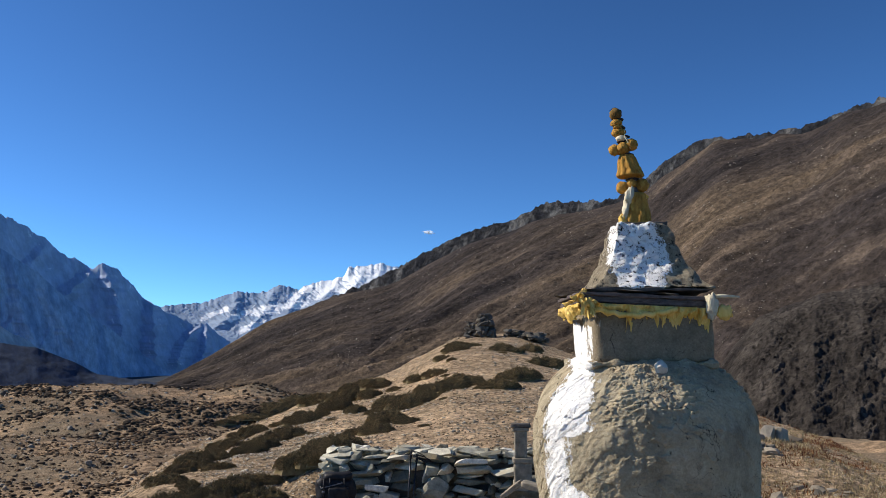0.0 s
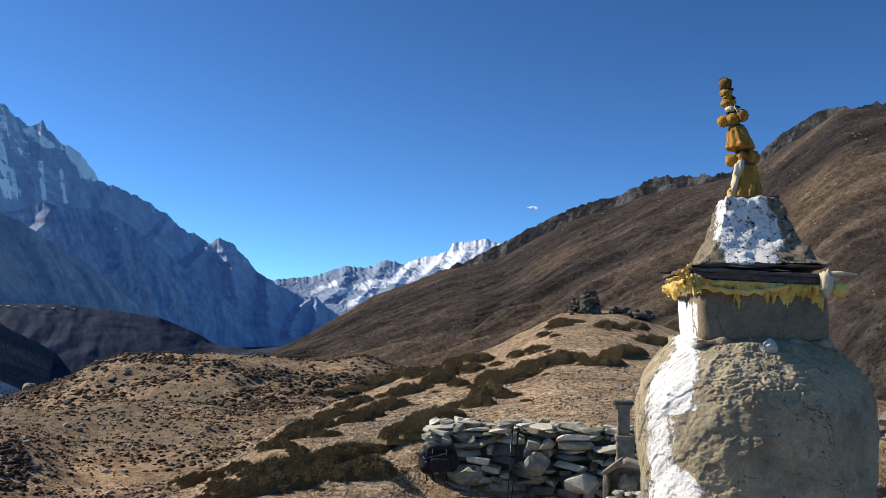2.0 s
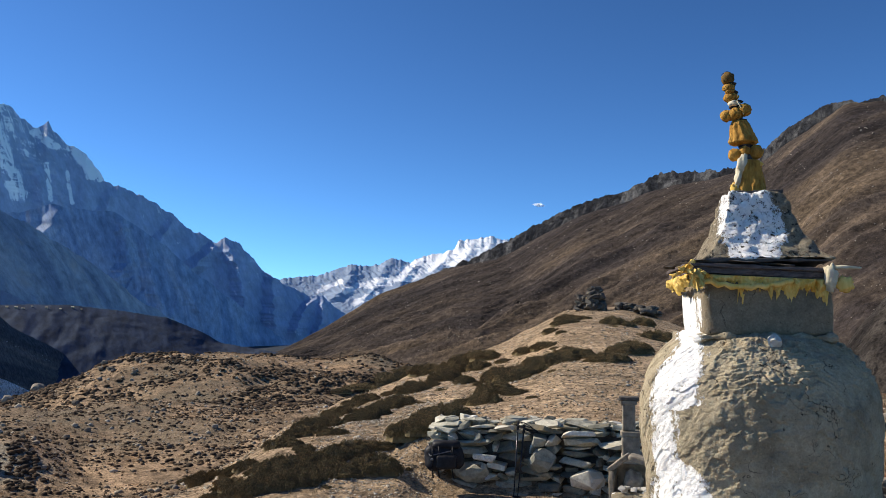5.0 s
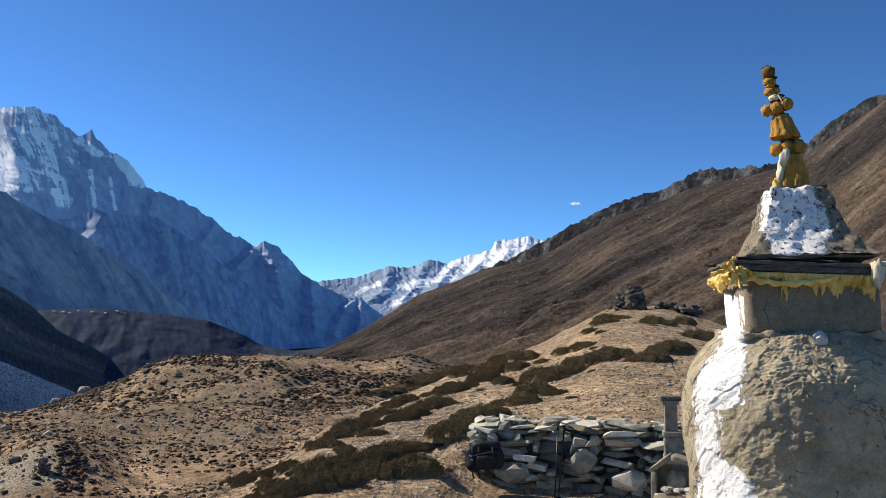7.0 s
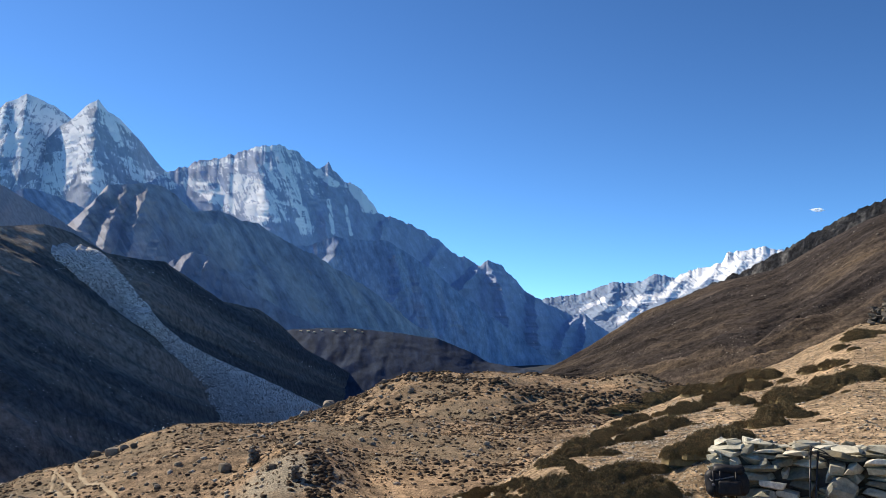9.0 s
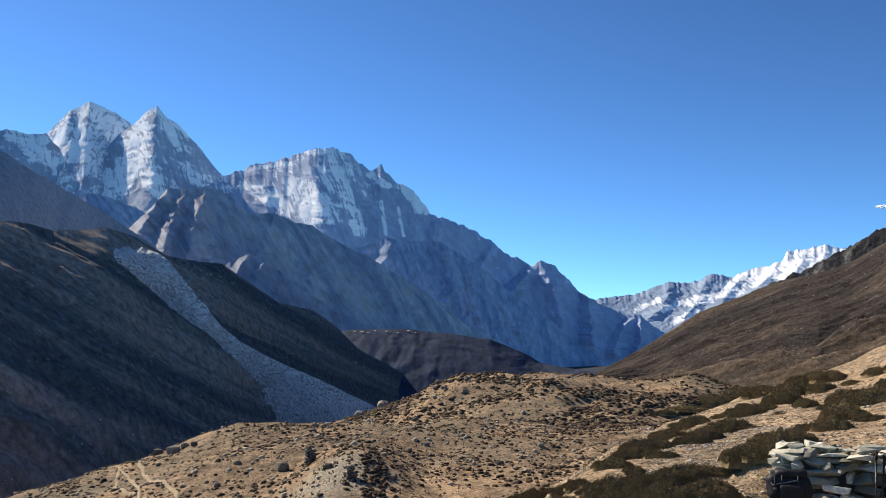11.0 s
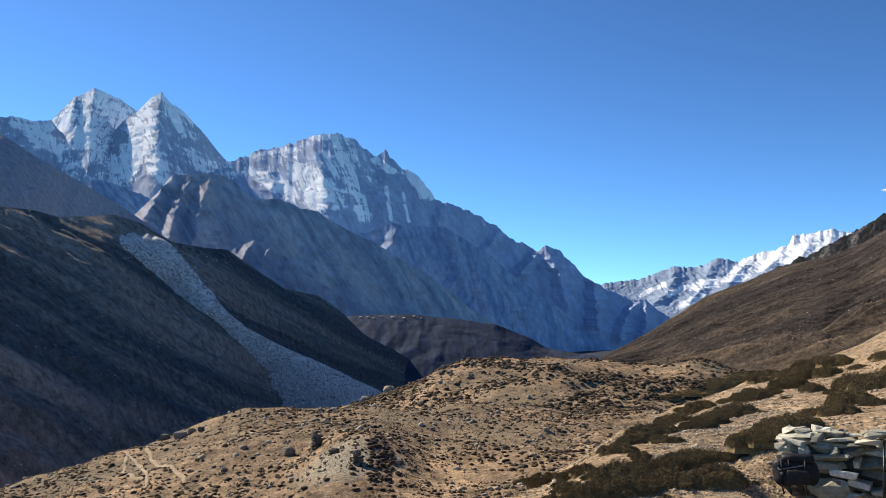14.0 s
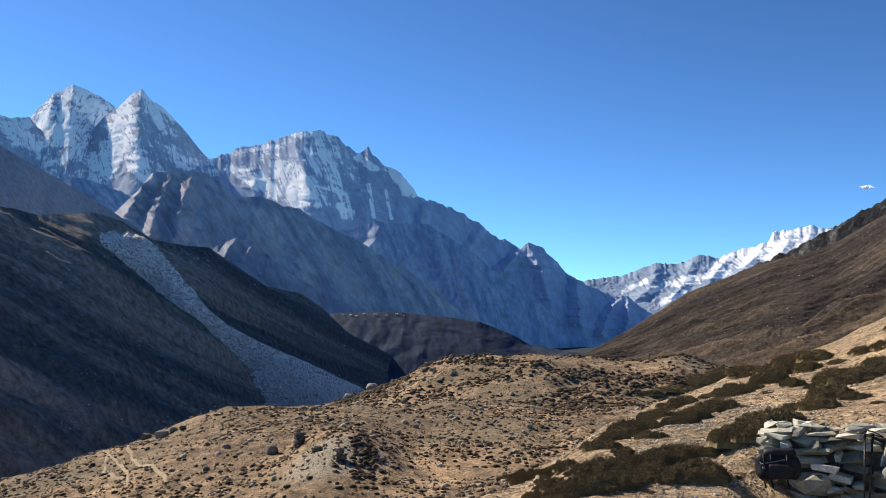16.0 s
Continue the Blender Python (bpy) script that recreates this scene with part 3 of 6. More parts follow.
C_ARMS = [(0.7, 0.5, 0.9, [(33.1, 8.0), (33.4, 6.8), (34.2, 5.8), (35.0, 4.6)]), (1.38, 0.5, 0.9, [(29.5, 7.7), (29.0, 6.2), (28.8, 4.6), (29.3, 3.0)]), (0.92, 0.5, 1.0, [(27.9, 6.7), (27.5, 5.0), (27.1, 3.0), (26.3, 1.1)]), (0.77, 0.5, 1.0, [(26.3, 5.6), (25.3, 3.4), (24.0, 1.1)]),
          (1.38, 0.25, 0.5, [(28.3, 3.9), (28.8, 2.8), (29.4, 1.6)]), (1.38, 0.25, 0.5, [(27.4, 3.4), (27.9, 2.2), (28.5, 1.0)]), (1.38, 0.25, 0.5, [(26.4, 3.0), (26.9, 1.8), (27.4, 0.8)]), (1.22, 0.25, 0.5, [(25.3, 2.6), (25.8, 1.4), (26.2, 0.4)])]
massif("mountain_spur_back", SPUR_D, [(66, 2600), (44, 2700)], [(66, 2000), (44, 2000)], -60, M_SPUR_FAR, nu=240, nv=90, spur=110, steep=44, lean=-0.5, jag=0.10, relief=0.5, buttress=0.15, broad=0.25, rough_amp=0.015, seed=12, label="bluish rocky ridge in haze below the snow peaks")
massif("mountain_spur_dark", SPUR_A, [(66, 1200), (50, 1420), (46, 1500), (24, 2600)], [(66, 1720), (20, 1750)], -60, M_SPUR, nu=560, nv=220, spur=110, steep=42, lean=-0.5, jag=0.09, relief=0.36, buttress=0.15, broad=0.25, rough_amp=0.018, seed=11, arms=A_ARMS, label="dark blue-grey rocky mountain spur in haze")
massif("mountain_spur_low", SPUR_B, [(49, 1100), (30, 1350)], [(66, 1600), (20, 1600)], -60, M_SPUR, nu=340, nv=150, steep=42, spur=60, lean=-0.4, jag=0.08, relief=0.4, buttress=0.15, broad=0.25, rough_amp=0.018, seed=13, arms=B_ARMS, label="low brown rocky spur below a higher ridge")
massif("mountain_spur_blue", SPUR_C, [(42, 2950), (30, 2950), (17, 3150)], [(66, 2280), (14, 2200)], -60, M_SPUR_FAR, nu=460, nv=180, steep=56, spur=140, lean=-0.4, jag=0.09, relief=0.24, buttress=0.15, broad=0.25, rough_amp=0.018, seed=17, arms=C_ARMS, label="mountain spur falling into the valley, tinted blue as haze")
RANGE = [(26, 0), (22, 3.2), (19.7, 3.6), (18.4, 3.9), (16.3, 4.1), (15.0, 4.6), (14.0, 4.9), (13.1, 4.8), (12.0, 5.0), (11.4, 5.4), (10.7, 5.3), (10.1, 5.1), (9.0, 5.6), (7.8, 5.8), (6.9, 6.1), (6.6, 6.7), (5.6, 6.8), (4.4, 7.0), (3.6, 6.8), (0, 6.2), (-6, 4)]
RANGE_ARMS = [(0.36, 0.5, 0.9, [(14.0, 4.9), (14.5, 3.3), (15.6, 2.2)]), (0.36, 0.5, 0.9, [(11.4, 5.4), (12.3, 3.7), (13.4, 1.8)]), (0.36, 0.4, 0.9, [(9.0, 5.6), (10.1, 4.4), (11.6, 2.2)]), (0.36, 0.4, 0.8, [(6.6, 6.7), (7.6, 5.4), (9.1, 3.6)]), (0.32, 0.4, 0.7, [(5.6, 6.8), (5.9, 5.7), (7.0, 4.3)])]
RANGE_SNOW = [(13.0, 3.4, 10.1, 4.1, 0.28), (10.1, 4.2, 7.3, 5.4, 0.42), (7.3, 5.5, 3.6, 6.2, 0.75), (6.6, 6.6, 4.0, 6.9, 0.5), (9.4, 5.0, 10.5, 4.4, 0.4), (14.5, 3.0, 13.0, 3.7, 0.2), (8.7, 5.4, 8.0, 5.6, 0.35), (16.3, 3.0, 14.8, 3.7, 0.16), (13.8, 2.2, 12.3, 2.9, 0.2)]
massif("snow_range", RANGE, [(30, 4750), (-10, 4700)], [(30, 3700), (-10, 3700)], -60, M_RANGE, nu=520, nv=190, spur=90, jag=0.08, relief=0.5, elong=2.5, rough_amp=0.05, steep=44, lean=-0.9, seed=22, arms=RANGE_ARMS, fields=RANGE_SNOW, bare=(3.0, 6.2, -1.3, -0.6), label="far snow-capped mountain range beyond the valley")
TERRACE = [(42, 0.5), (36.3, 1.6), (34.3, 1.7), (32.0, 1.7), (28.8, 1.4), (26.1, 1.0), (24.1, 0.2), (22.6, -0.6), (20.3, -1.0), (18, -1.3)]
massif("valley_terrace", TERRACE, [(66, 860), (36, 1040), (18, 1330)], [(66, 590), (36, 760), (18, 1050)], -92, M_VALLEY, nu=240, nv=80, shape=0.8, spur=70, jag=0.03, relief=0.10, broad=2.5, seed=23, label="low brown terrace hill on the valley floor, tinted blue as haze", category="hill")
SLOPE_UP = [(75, 16), (62, 14.5), (58.6, 12.4), (56.6, 11.3), (54.3, 10.1), (51.9, 8.8), (50.1, 7.7), (48.3, 6.4), (45, 4)]
SLOPE = [(75, 7.6), (62, 8.2), (58.4, 8.1), (56.5, 8.0), (55.2, 7.7), (53.5, 7.8), (52.0, 8.0), (50.4, 7.6), (48.3, 6.4), (46.4, 6.1), (44.6, 6.0), (42.7, 4.7), (40.8, 3.4), (38.5, 3.0), (36.9, 1.8), (35.3, 0.3), (33.0, -0.9), (30.6, -2.4), (28.5, -4)]
SLOPE_ARMS = [(0.10, 0.8, 1.8, [(55.2, 7.7), (52.1, 5.3), (48.1, 1.4), (44.4, -2.4), (42.5, -4.6)]), (0.43, 0.8, 1.8, [(56.5, 7.9), (54.4, 5.2), (51.9, 2.1), (49.4, -2.3), (47.9, -5.2)]), (0.43, 0.8, 1.8, [(58.2, 6.1), (55.6, 2.7), (53.5, -0.8), (52.0, -4.4), (51.2, -6.9)]),
              (0.43, 0.8, 1.8, [(60.5, 7.5), (58.0, 1.3), (56.3, -1.8), (54.8, -5.7)]), (0.57, 0.5, 1.4, [(47.9, 6.3), (44.5, 3.3), (40.0, 0.3), (35.3, -2.0)]), (0.43, 0.5, 1.2, [(44.6, 6.0), (41.9, 3.7), (37.7, 1.1), (33.0, -1.3)])]
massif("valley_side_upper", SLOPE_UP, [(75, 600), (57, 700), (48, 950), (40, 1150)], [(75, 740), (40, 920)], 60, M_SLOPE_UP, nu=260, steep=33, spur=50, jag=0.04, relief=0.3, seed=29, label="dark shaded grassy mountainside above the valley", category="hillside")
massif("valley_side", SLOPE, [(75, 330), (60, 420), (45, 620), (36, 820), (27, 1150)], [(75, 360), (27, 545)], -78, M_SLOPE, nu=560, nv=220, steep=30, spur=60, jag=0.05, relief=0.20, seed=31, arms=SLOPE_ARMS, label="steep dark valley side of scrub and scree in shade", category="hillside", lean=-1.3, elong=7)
HILL = [(24, -4), (18.6, -1.0), (14.6, 1.2), (11.9, 3.0), (9.3, 3.95), (7.2, 4.8), (4.0, 6.25), (0.8, 8.0), (-1.8, 9.2), (-4.8, 10.0), (-6.4, 10.8), (-8.2, 11.3), (-10.2, 11.1), (-12.1, 11.35),
        (-14.1, 12.5), (-15.4, 13.6), (-17.1, 14.5), (-18.8, 15.1), (-20.1, 14.8), (-22.2, 14.95), (-24.3, 15.1), (-27.0, 15.8), (-29.0, 16.3), (-40, 17), (-60, 15)]
CREST = [(q[0], q[1]) for q in HILL if q[0] < 9.5]
# how far the bare rock of the crest reaches down, in degrees
ROCK = [(7, 0.05), (5, 0.6), (3, 1.0), (0, 0.95), (-3, 0.75), (-6, 0.9), (-8, 1.05), (-10, 0.6), (-12.5, 0.35), (-14, 0.85), (-16.5, 1.0), (-18.6, 0.55), (-19.2, 0.12), (-21.0, 0.08), (-21.2, 0.4), (-22.2, 0.4), (-22.4, 0.04),
        (-23.0, 0.1), (-24.0, 0.55), (-26.3, 0.35), (-26.7, 0.04), (-27.4, 0.06), (-28, 0.5), (-30, 0.3), (-60, 0.3)]
_ra = np.arange(26, -62, -0.1)
_rt = np.convolve(np.where(_ra > 7.5, 0.0, curve(ROCK, _ra, 1)), np.hanning(31) / np.hanning(31).sum(), "same")
TURF = [(float(a), float(curve(HILL, a, 1) - np.interp(-a, -_ra, _rt))) for a in np.concatenate([[24, 20, 16, 12], np.arange(10, -31, -0.25), [-32, -40, -60]])]
massif("rocky_crest", CREST, [(24, 1600), (0, 1330), (-30, 980), (-60, 880)], [(24, 1555), (0, 1288), (-30, 945), (-60, 845)], 60, M_CREST, nu=1100, nv=90, spur=38, elong=4, jag=0.15, relief=0.7, rough_amp=0.08, seed=39, label="dark rocky crest along the top of the hill", category="ridge", lean=1.0)
massif("brown_hillside", TURF, [(24, 1500), (0, 1250), (-30, 900), (-60, 800)], [(24, 1050), (5, 700), (-30, 360), (-60, 300)], -34, M_HILL, nu=760, nv=260, spur=120, elong=5, jag=0.03, relief=0.45, buttress=0.14, rough_amp=0.03, seed=37, label="long brown hillside of dry turf with a rocky crest", category="hillside", lean=1.5)
CRAG = [(-13, -5), (-18.3, -0.4), (-19.5, 1.4), (-20.9, 3.1), (-23.7, 4.1), (-26.3, 4.7), (-28.5, 5.0), (-34, 5.5), (-45, 2)]
CRAG_ARMS = [(0.50, 0.5, 0.9, [(-20.0, 2.0), (-19.8, 0.0), (-19.6, -2.0), (-19.4, -4.5)]), (0.55, 0.6, 1.0, [(-22.0, 3.5), (-21.9, 1.0), (-21.3, -1.5), (-21.0, -4.5)]), (0.61, 0.7, 1.2, [(-24.6, 4.3), (-24.2, 1.5), (-24.0, -1.5), (-23.6, -4.8)]),
             (0.61, 0.6, 1.1, [(-27.2, 4.8), (-27.0, 1.5), (-26.6, -1.5), (-26.3, -4.8)]), (0.55, 0.8, 1.2, [(-30.2, 5.2), (-30.0, 1.0), (-29.5, -4.5)])]
massif("dark_crag", CRAG, [(-10, 330), (-45, 330)], [(-10, 185), (-45, 185)], -34, M_CRAG, nu=620, nv=260, shape=0.85, spur=26, elong=1.3, lean=0.25, jag=0.12, relief=0.30, rough_amp=0.085, buttress=0.5, seed=41, arms=CRAG_ARMS, label="dark craggy rock outcrop below the hillside", category="crag", back=0.8)


def part(name, bm, mat, parent, label=""):
    me = bpy.data.meshes.new(name)
    bm.to_mesh(me)
    bm.free()
    me.materials.append(mat)
    ob = new(name, me)
    ob.parent = parent
    if label:
        tagged(ob, label)
    return ob


def ground_hit(az, el, r0=5.0, r1=400.0):
    """Distance and height at which the line of sight first meets the ground."""
    r = np.geomspace(r0, r1, 3000)
    low = np.nonzero(EYE + r * math.tan(radians(el)) <= ground_z(az + 0 * r, r))[0]
    k = low[0] if len(low) else len(r) - 1
    return float(r[k]), float(ground_z(np.array([az]), np.array([r[k]]))[0])


def floor_at(x, y):
    return float(ground_z(np.array([math.degrees(math.atan2(-x, y))]), np.array([math.hypot(x, y)]))[0])


def raw_mesh(name, verts, faces, mat, smoothed=False):
    me = bpy.data.meshes.new(name)
    me.from_pydata([tuple(v) for v in verts], [], [tuple(f) for f in faces])
    if smoothed:
        me.polygons.foreach_set("use_smooth", np.ones(len(me.polygons), bool))
    me.materials.append(mat)
    return me


def swarm(name, template, faces, places, sizes, mat, label, category, jitter=0.2, seed=0, tilt=None):
    """Many small clumps in one mesh of kind stuff."""
    rng = np.random.RandomState(seed)
    n, k = len(places), len(template)
    turn = rng.rand(n) * 2 * np.pi
    c, s = np.cos(turn), np.sin(turn)
    t = template[None] * (1 + jitter * rng.randn(n, k, 3))
    x = t[..., 0] * c[:, None] - t[..., 1] * s[:, None]
    y = t[..., 0] * s[:, None] + t[..., 1] * c[:, None]
    v = np.stack([x, y, t[..., 2]], -1) * sizes[:, None, :] + places[:, None, :]
    f = (faces[None] + (np.arange(n) * k)[:, None, None]).reshape(-1, faces.shape[1])
    verts = v.reshape(-1, 3)
    me = bpy.data.meshes.new(name)
    me.vertices.add(len(verts))
    me.vertices.foreach_set("co", verts.ravel())
    me.loops.add(f.size)
    me.loops.foreach_set("vertex_index", f.ravel())
    me.polygons.add(len(f))
    me.polygons.foreach_set("loop_start", np.arange(0, f.size, f.shape[1]))
    me.update(calc_edges=True)
    me.materials.append(mat)
    ob = new(name, me)
    tagged(ob, label, category, kind="stuff")
    return ob


def island_mat(name, stops, scale=8.0, rough=0.92, grain=(0.6, 1.3), bump_d=0.01, white=None):
    """A material that differs from clump to clump."""
    m, nt, bsdf = material(name, rough)
    g = nt.nodes.new("ShaderNodeNewGeometry")
    base = ramp(nt, g.outputs["Random Per Island"], stops)
    f = noise_tex(nt, scale, 5, 0.7)
    nt.links.new(mix(nt, 1.0, base, ramp(nt, f, [(0.3, grain[0]), (0.7, grain[1])]), 'MULTIPLY'), bsdf.inputs["Base Color"])
    bump(nt, bsdf, f, 0.6, bump_d)
    return m


def piece_mat(name, stops, scale=14.0, stain=(0.26, 0.20, 0.11)):
    """Stone that differs from object to object."""
    m, nt, bsdf = material(name, 0.88)
    info = nt.nodes.new("ShaderNodeObjectInfo")
    base = ramp(nt, info.outputs["Random"], stops)
    tc = nt.nodes.new("ShaderNodeTexCoord")
    f = noise_tex(nt, scale, 7, 0.7, vec=tc.outputs["Object"])
    b = noise_tex(nt, scale * 0.25, 4, 0.6, vec=tc.outputs["Object"])
    col = mix(nt, 1.0, base, ramp(nt, f, [(0.3, 0.6), (0.7, 1.3)]), 'MULTIPLY')
    col = mix(nt, ramp(nt, b, [(0.56, 0.0), (0.72, 0.75)]), col, stain)
    nt.links.new(col, bsdf.inputs["Base Color"])
    bump(nt, bsdf, f, 0.6, 0.02)
    return m


def plain_mat(name, a, b, scale=20.0, rough=0.8, metal=0.0, bump_s=0.3, bump_d=0.01, stretch=(1, 1, 1)):
    m, nt, bsdf = material(name, rough)
    bsdf.inputs["Metallic"].default_value = metal
    tc = nt.nodes.new("ShaderNodeTexCoord")
    mp = nt.nodes.new("ShaderNodeMapping")
    mp.inputs["Scale"].default_value = stretch
    nt.links.new(tc.outputs["Object"], mp.inputs[0])
    f = noise_tex(nt, scale, 6, 0.65, vec=mp.outputs[0])
    nt.links.new(ramp(nt, f, [(0.3, a), (0.7, b)]), bsdf.inputs["Base Color"])
    bump(nt, bsdf, f, bump_s, bump_d)
    return m


M_WALLSTONE = piece_mat("wall_stone", [(0.0, (0.09, 0.09, 0.074)), (0.3, (0.21, 0.208, 0.168)), (0.7, (0.42, 0.405, 0.325)), (0.93, (0.64, 0.605, 0.50)), (1.0, (0.80, 0.78, 0.70))])
M_SLATE = piece_mat("dark_slate", [(0.0, (0.055, 0.05, 0.05)), (0.7, (0.12, 0.11, 0.10)), (1.0, (0.30, 0.28, 0.24))])
M_DARKSLATE = plain_mat("dark_slate_course", (0.045, 0.04, 0.04), (0.12, 0.108, 0.10), 14, 0.88, bump_s=0.6)
M_TUFT = island_mat("dry_cushion_plant", [(0.0, (0.030, 0.022, 0.015)), (0.6, (0.062, 0.042, 0.026)), (1.0, (0.14, 0.085, 0.045))], 6.0)
M_PEBBLE = island_mat("loose_stone", [(0.0, (0.17, 0.135, 0.095)), (0.6, (0.31, 0.26, 0.19)), (1.0, (0.48, 0.44, 0.36))], 9.0)
M_RUBBLE = island_mat("scree_block", [(0.0, (0.15, 0.15, 0.15)), (0.5, (0.55, 0.55, 0.55)), (0.8, (0.9, 0.9, 0.89)), (1.0, (0.93, 0.93, 0.92))], 1.0)
M_SPRIG = island_mat("juniper_sprig", [(0.0, (0.085, 0.068, 0.034)), (0.5, (0.155, 0.122, 0.060)), (0.85, (0.23, 0.165, 0.082)), (1.0, (0.34, 0.20, 0.10))], 20.0)
M_REDTWIG = island_mat("red_brown_sprig", [(0.0, (0.10, 0.035, 0.018)), (0.6, (0.17, 0.065, 0.030)), (1.0, (0.20, 0.12, 0.05))], 20.0)
M_STRAW = island_mat("dry_grass", [(0.0, (0.20, 0.145, 0.075)), (0.6, (0.34, 0.265, 0.15)), (1.0, (0.46, 0.38, 0.23))], 20.0)


def painted_mat(name, left, right, clay, z0, z1, hole=0.35, drips=0.4, gain=3.0, pit=0.63):
    """Thick whitewash over clay plaster, left where it has not flaked off: between two ragged edges, given as (height, x) rows."""
    m, nt, bsdf = material(name, 0.9)
    tc = nt.nodes.new("ShaderNodeTexCoord")
    sep = nt.nodes.new("ShaderNodeSeparateXYZ")
    nt.links.new(tc.outputs["Object"], sep.inputs[0])
    mp = nt.nodes.new("ShaderNodeMapping")
    mp.inputs["Scale"].default_value = (1, 1, drips)
    nt.links.new(tc.outputs["Object"], mp.inputs[0])
    n1 = noise_tex(nt, 4.0, 9, 0.70, vec=mp.outputs[0], distortion=0.3)
    n2 = noise_tex(nt, 16, 7, 0.72, vec=tc.outputs["Object"])
    n3 = noise_tex(nt, 60, 5, 0.72, vec=tc.outputs["Object"])
    n4 = noise_tex(nt, 1.7, 6, 0.62, vec=tc.outputs["Object"], distortion=0.5)
    t = calc(nt, 'DIVIDE', calc(nt, 'SUBTRACT', sep.outputs[2], z0), z1 - z0)
    wob = calc(nt, 'ADD', calc(nt, 'MULTIPLY', calc(nt, 'SUBTRACT', n1, 0.5), 0.40), calc(nt, 'ADD', calc(nt, 'MULTIPLY', calc(nt, 'SUBTRACT', n2, 0.5), 0.26), calc(nt, 'MULTIPLY', calc(nt, 'SUBTRACT', n3, 0.5), 0.12)))
    x = calc(nt, 'ADD', sep.outputs[0], wob)
    edge_l = calc(nt, 'SUBTRACT', ramp(nt, t, [((q[0] - z0) / (z1 - z0), q[1] + 1.0) for q in left]), 1.0)
    edge_r = calc(nt, 'SUBTRACT', ramp(nt, t, [((q[0] - z0) / (z1 - z0), q[1] + 1.0) for q in right]), 1.0)
    inside = calc(nt, 'MINIMUM', calc(nt, 'SUBTRACT', x, edge_l), calc(nt, 'SUBTRACT', edge_r, x))
    white = ramp(nt, calc(nt, 'ADD', calc(nt, 'MULTIPLY', inside, gain), 0.5), [(0.47, 0.0), (0.53, 1.0)])
    white = mix(nt, 1.0, white, ramp(nt, n2, [(hole - 0.015, 0.0), (hole + 0.015, 1.0)]), 'MULTIPLY')
    base = ramp(nt, n2, [(0.3, clay[0]), (0.7, clay[1])])
    base = mix(nt, ramp(nt, n1, [(0.52, 0.0), (0.64, 0.85)]), base, clay[2])
    base = mix(nt, 1.0, base, ramp(nt, n3, [(0.3, 0.75), (0.7, 1.18)]), 'MULTIPLY')
    base = mix(nt, 1.0, base, ramp(nt, n4, [(0.35, 0.62), (0.5, 1.0), (0.65, 1.2)]), 'MULTIPLY')
    # old drips and scraps of whitewash on the bare clay
    mp2 = nt.nodes.new("ShaderNodeMapping")
    mp2.inputs["Scale"].default_value = (9, 9, 3.2)
    nt.links.new(tc.outputs["Object"], mp2.inputs[0])
    scrap = noise_tex(nt, 1.0, 7, 0.72, vec=mp2.outputs[0], distortion=1.2)
    base = mix(nt, ramp(nt, scrap, [(0.645, 0.0), (0.665, 0.45)]), base, (0.62, 0.59, 0.50))
    # cracks
    vor = nt.nodes.new("ShaderNodeTexVoronoi")
    vor.feature = 'DISTANCE_TO_EDGE'
    vor.inputs["Scale"].default_value = 2.6
    warp = nt.nodes.new("ShaderNodeVectorMath")
    warp.operation = 'ADD'
    nt.links.new(tc.outputs["Object"], warp.inputs[0])
    wn1 = nt.nodes.new("ShaderNodeTexNoise")
    wn1.inputs["Scale"].default_value = 3.0
    wn1.inputs["Detail"].default_value = 6
    nt.links.new(tc.outputs["Object"], wn1.inputs["Vector"])
    nt.links.new(wn1.outputs["Color"], warp.inputs[1])
    nt.links.new(warp.outputs[0], vor.inputs["Vector"])
    crack = mix(nt, 1.0, ramp(nt, vor.outputs["Distance"], [(0.004, 1.0), (0.012, 0.0)]), ramp(nt, n4, [(0.48, 0.0), (0.55, 1.0)]), 'MULTIPLY')
    base = mix(nt, crack, base, (0.06, 0.05, 0.04))
    col = mix(nt, white, base, mix(nt, n3, (0.84, 0.83, 0.80), (0.94, 0.94, 0.93)))
    pits = ramp(nt, noise_tex(nt, 24, 7, 0.78, vec=tc.outputs["Object"]), [(pit, 0.0), (pit + 0.03, 1.0)])
    col = mix(nt, pits, col, (0.035, 0.03, 0.028))
    nt.links.new(col, bsdf.inputs["Base Color"])
    h = calc(nt, 'ADD', calc(nt, 'MULTIPLY', n2, 0.6), calc(nt, 'ADD', calc(nt, 'MULTIPLY', n3, 0.6), calc(nt, 'MULTIPLY', white, 0.5)))
    h = calc(nt, 'SUBTRACT', h, calc(nt, 'ADD', calc(nt, 'MULTIPLY', pits, 0.8), calc(nt, 'MULTIPLY', crack, 0.5)))
    bump(nt, bsdf, h, 0.85, 0.028)
    return m


CLAY = ((0.33, 0.275, 0.185), (0.49, 0.425, 0.30), (0.40, 0.325, 0.215))
M_DOME = painted_mat("whitewashed_clay", [(0.9, -0.78), (1.92, -0.77), (2.10, -0.66), (2.25, -0.56), (2.40, -0.62)], [(0.9, -0.22), (1.34, -0.36), (1.44, -0.56), (1.78, -0.57), (1.84, -0.37), (2.10, -0.35), (2.32, -0.34)], CLAY, 0.8, 2.5)
# white ends short of the roof: the roof's shadow is put into the edge
M_HARM = painted_mat("whitewashed_block", [(2.3, -0.8), (2.9, -0.8)], [(2.30, -0.38), (2.62, -0.38), (2.70, -0.60), (2.9, -0.9)], ((0.22, 0.18, 0.12), (0.31, 0.26, 0.18), (0.25, 0.20, 0.14)), 2.2, 3.0)
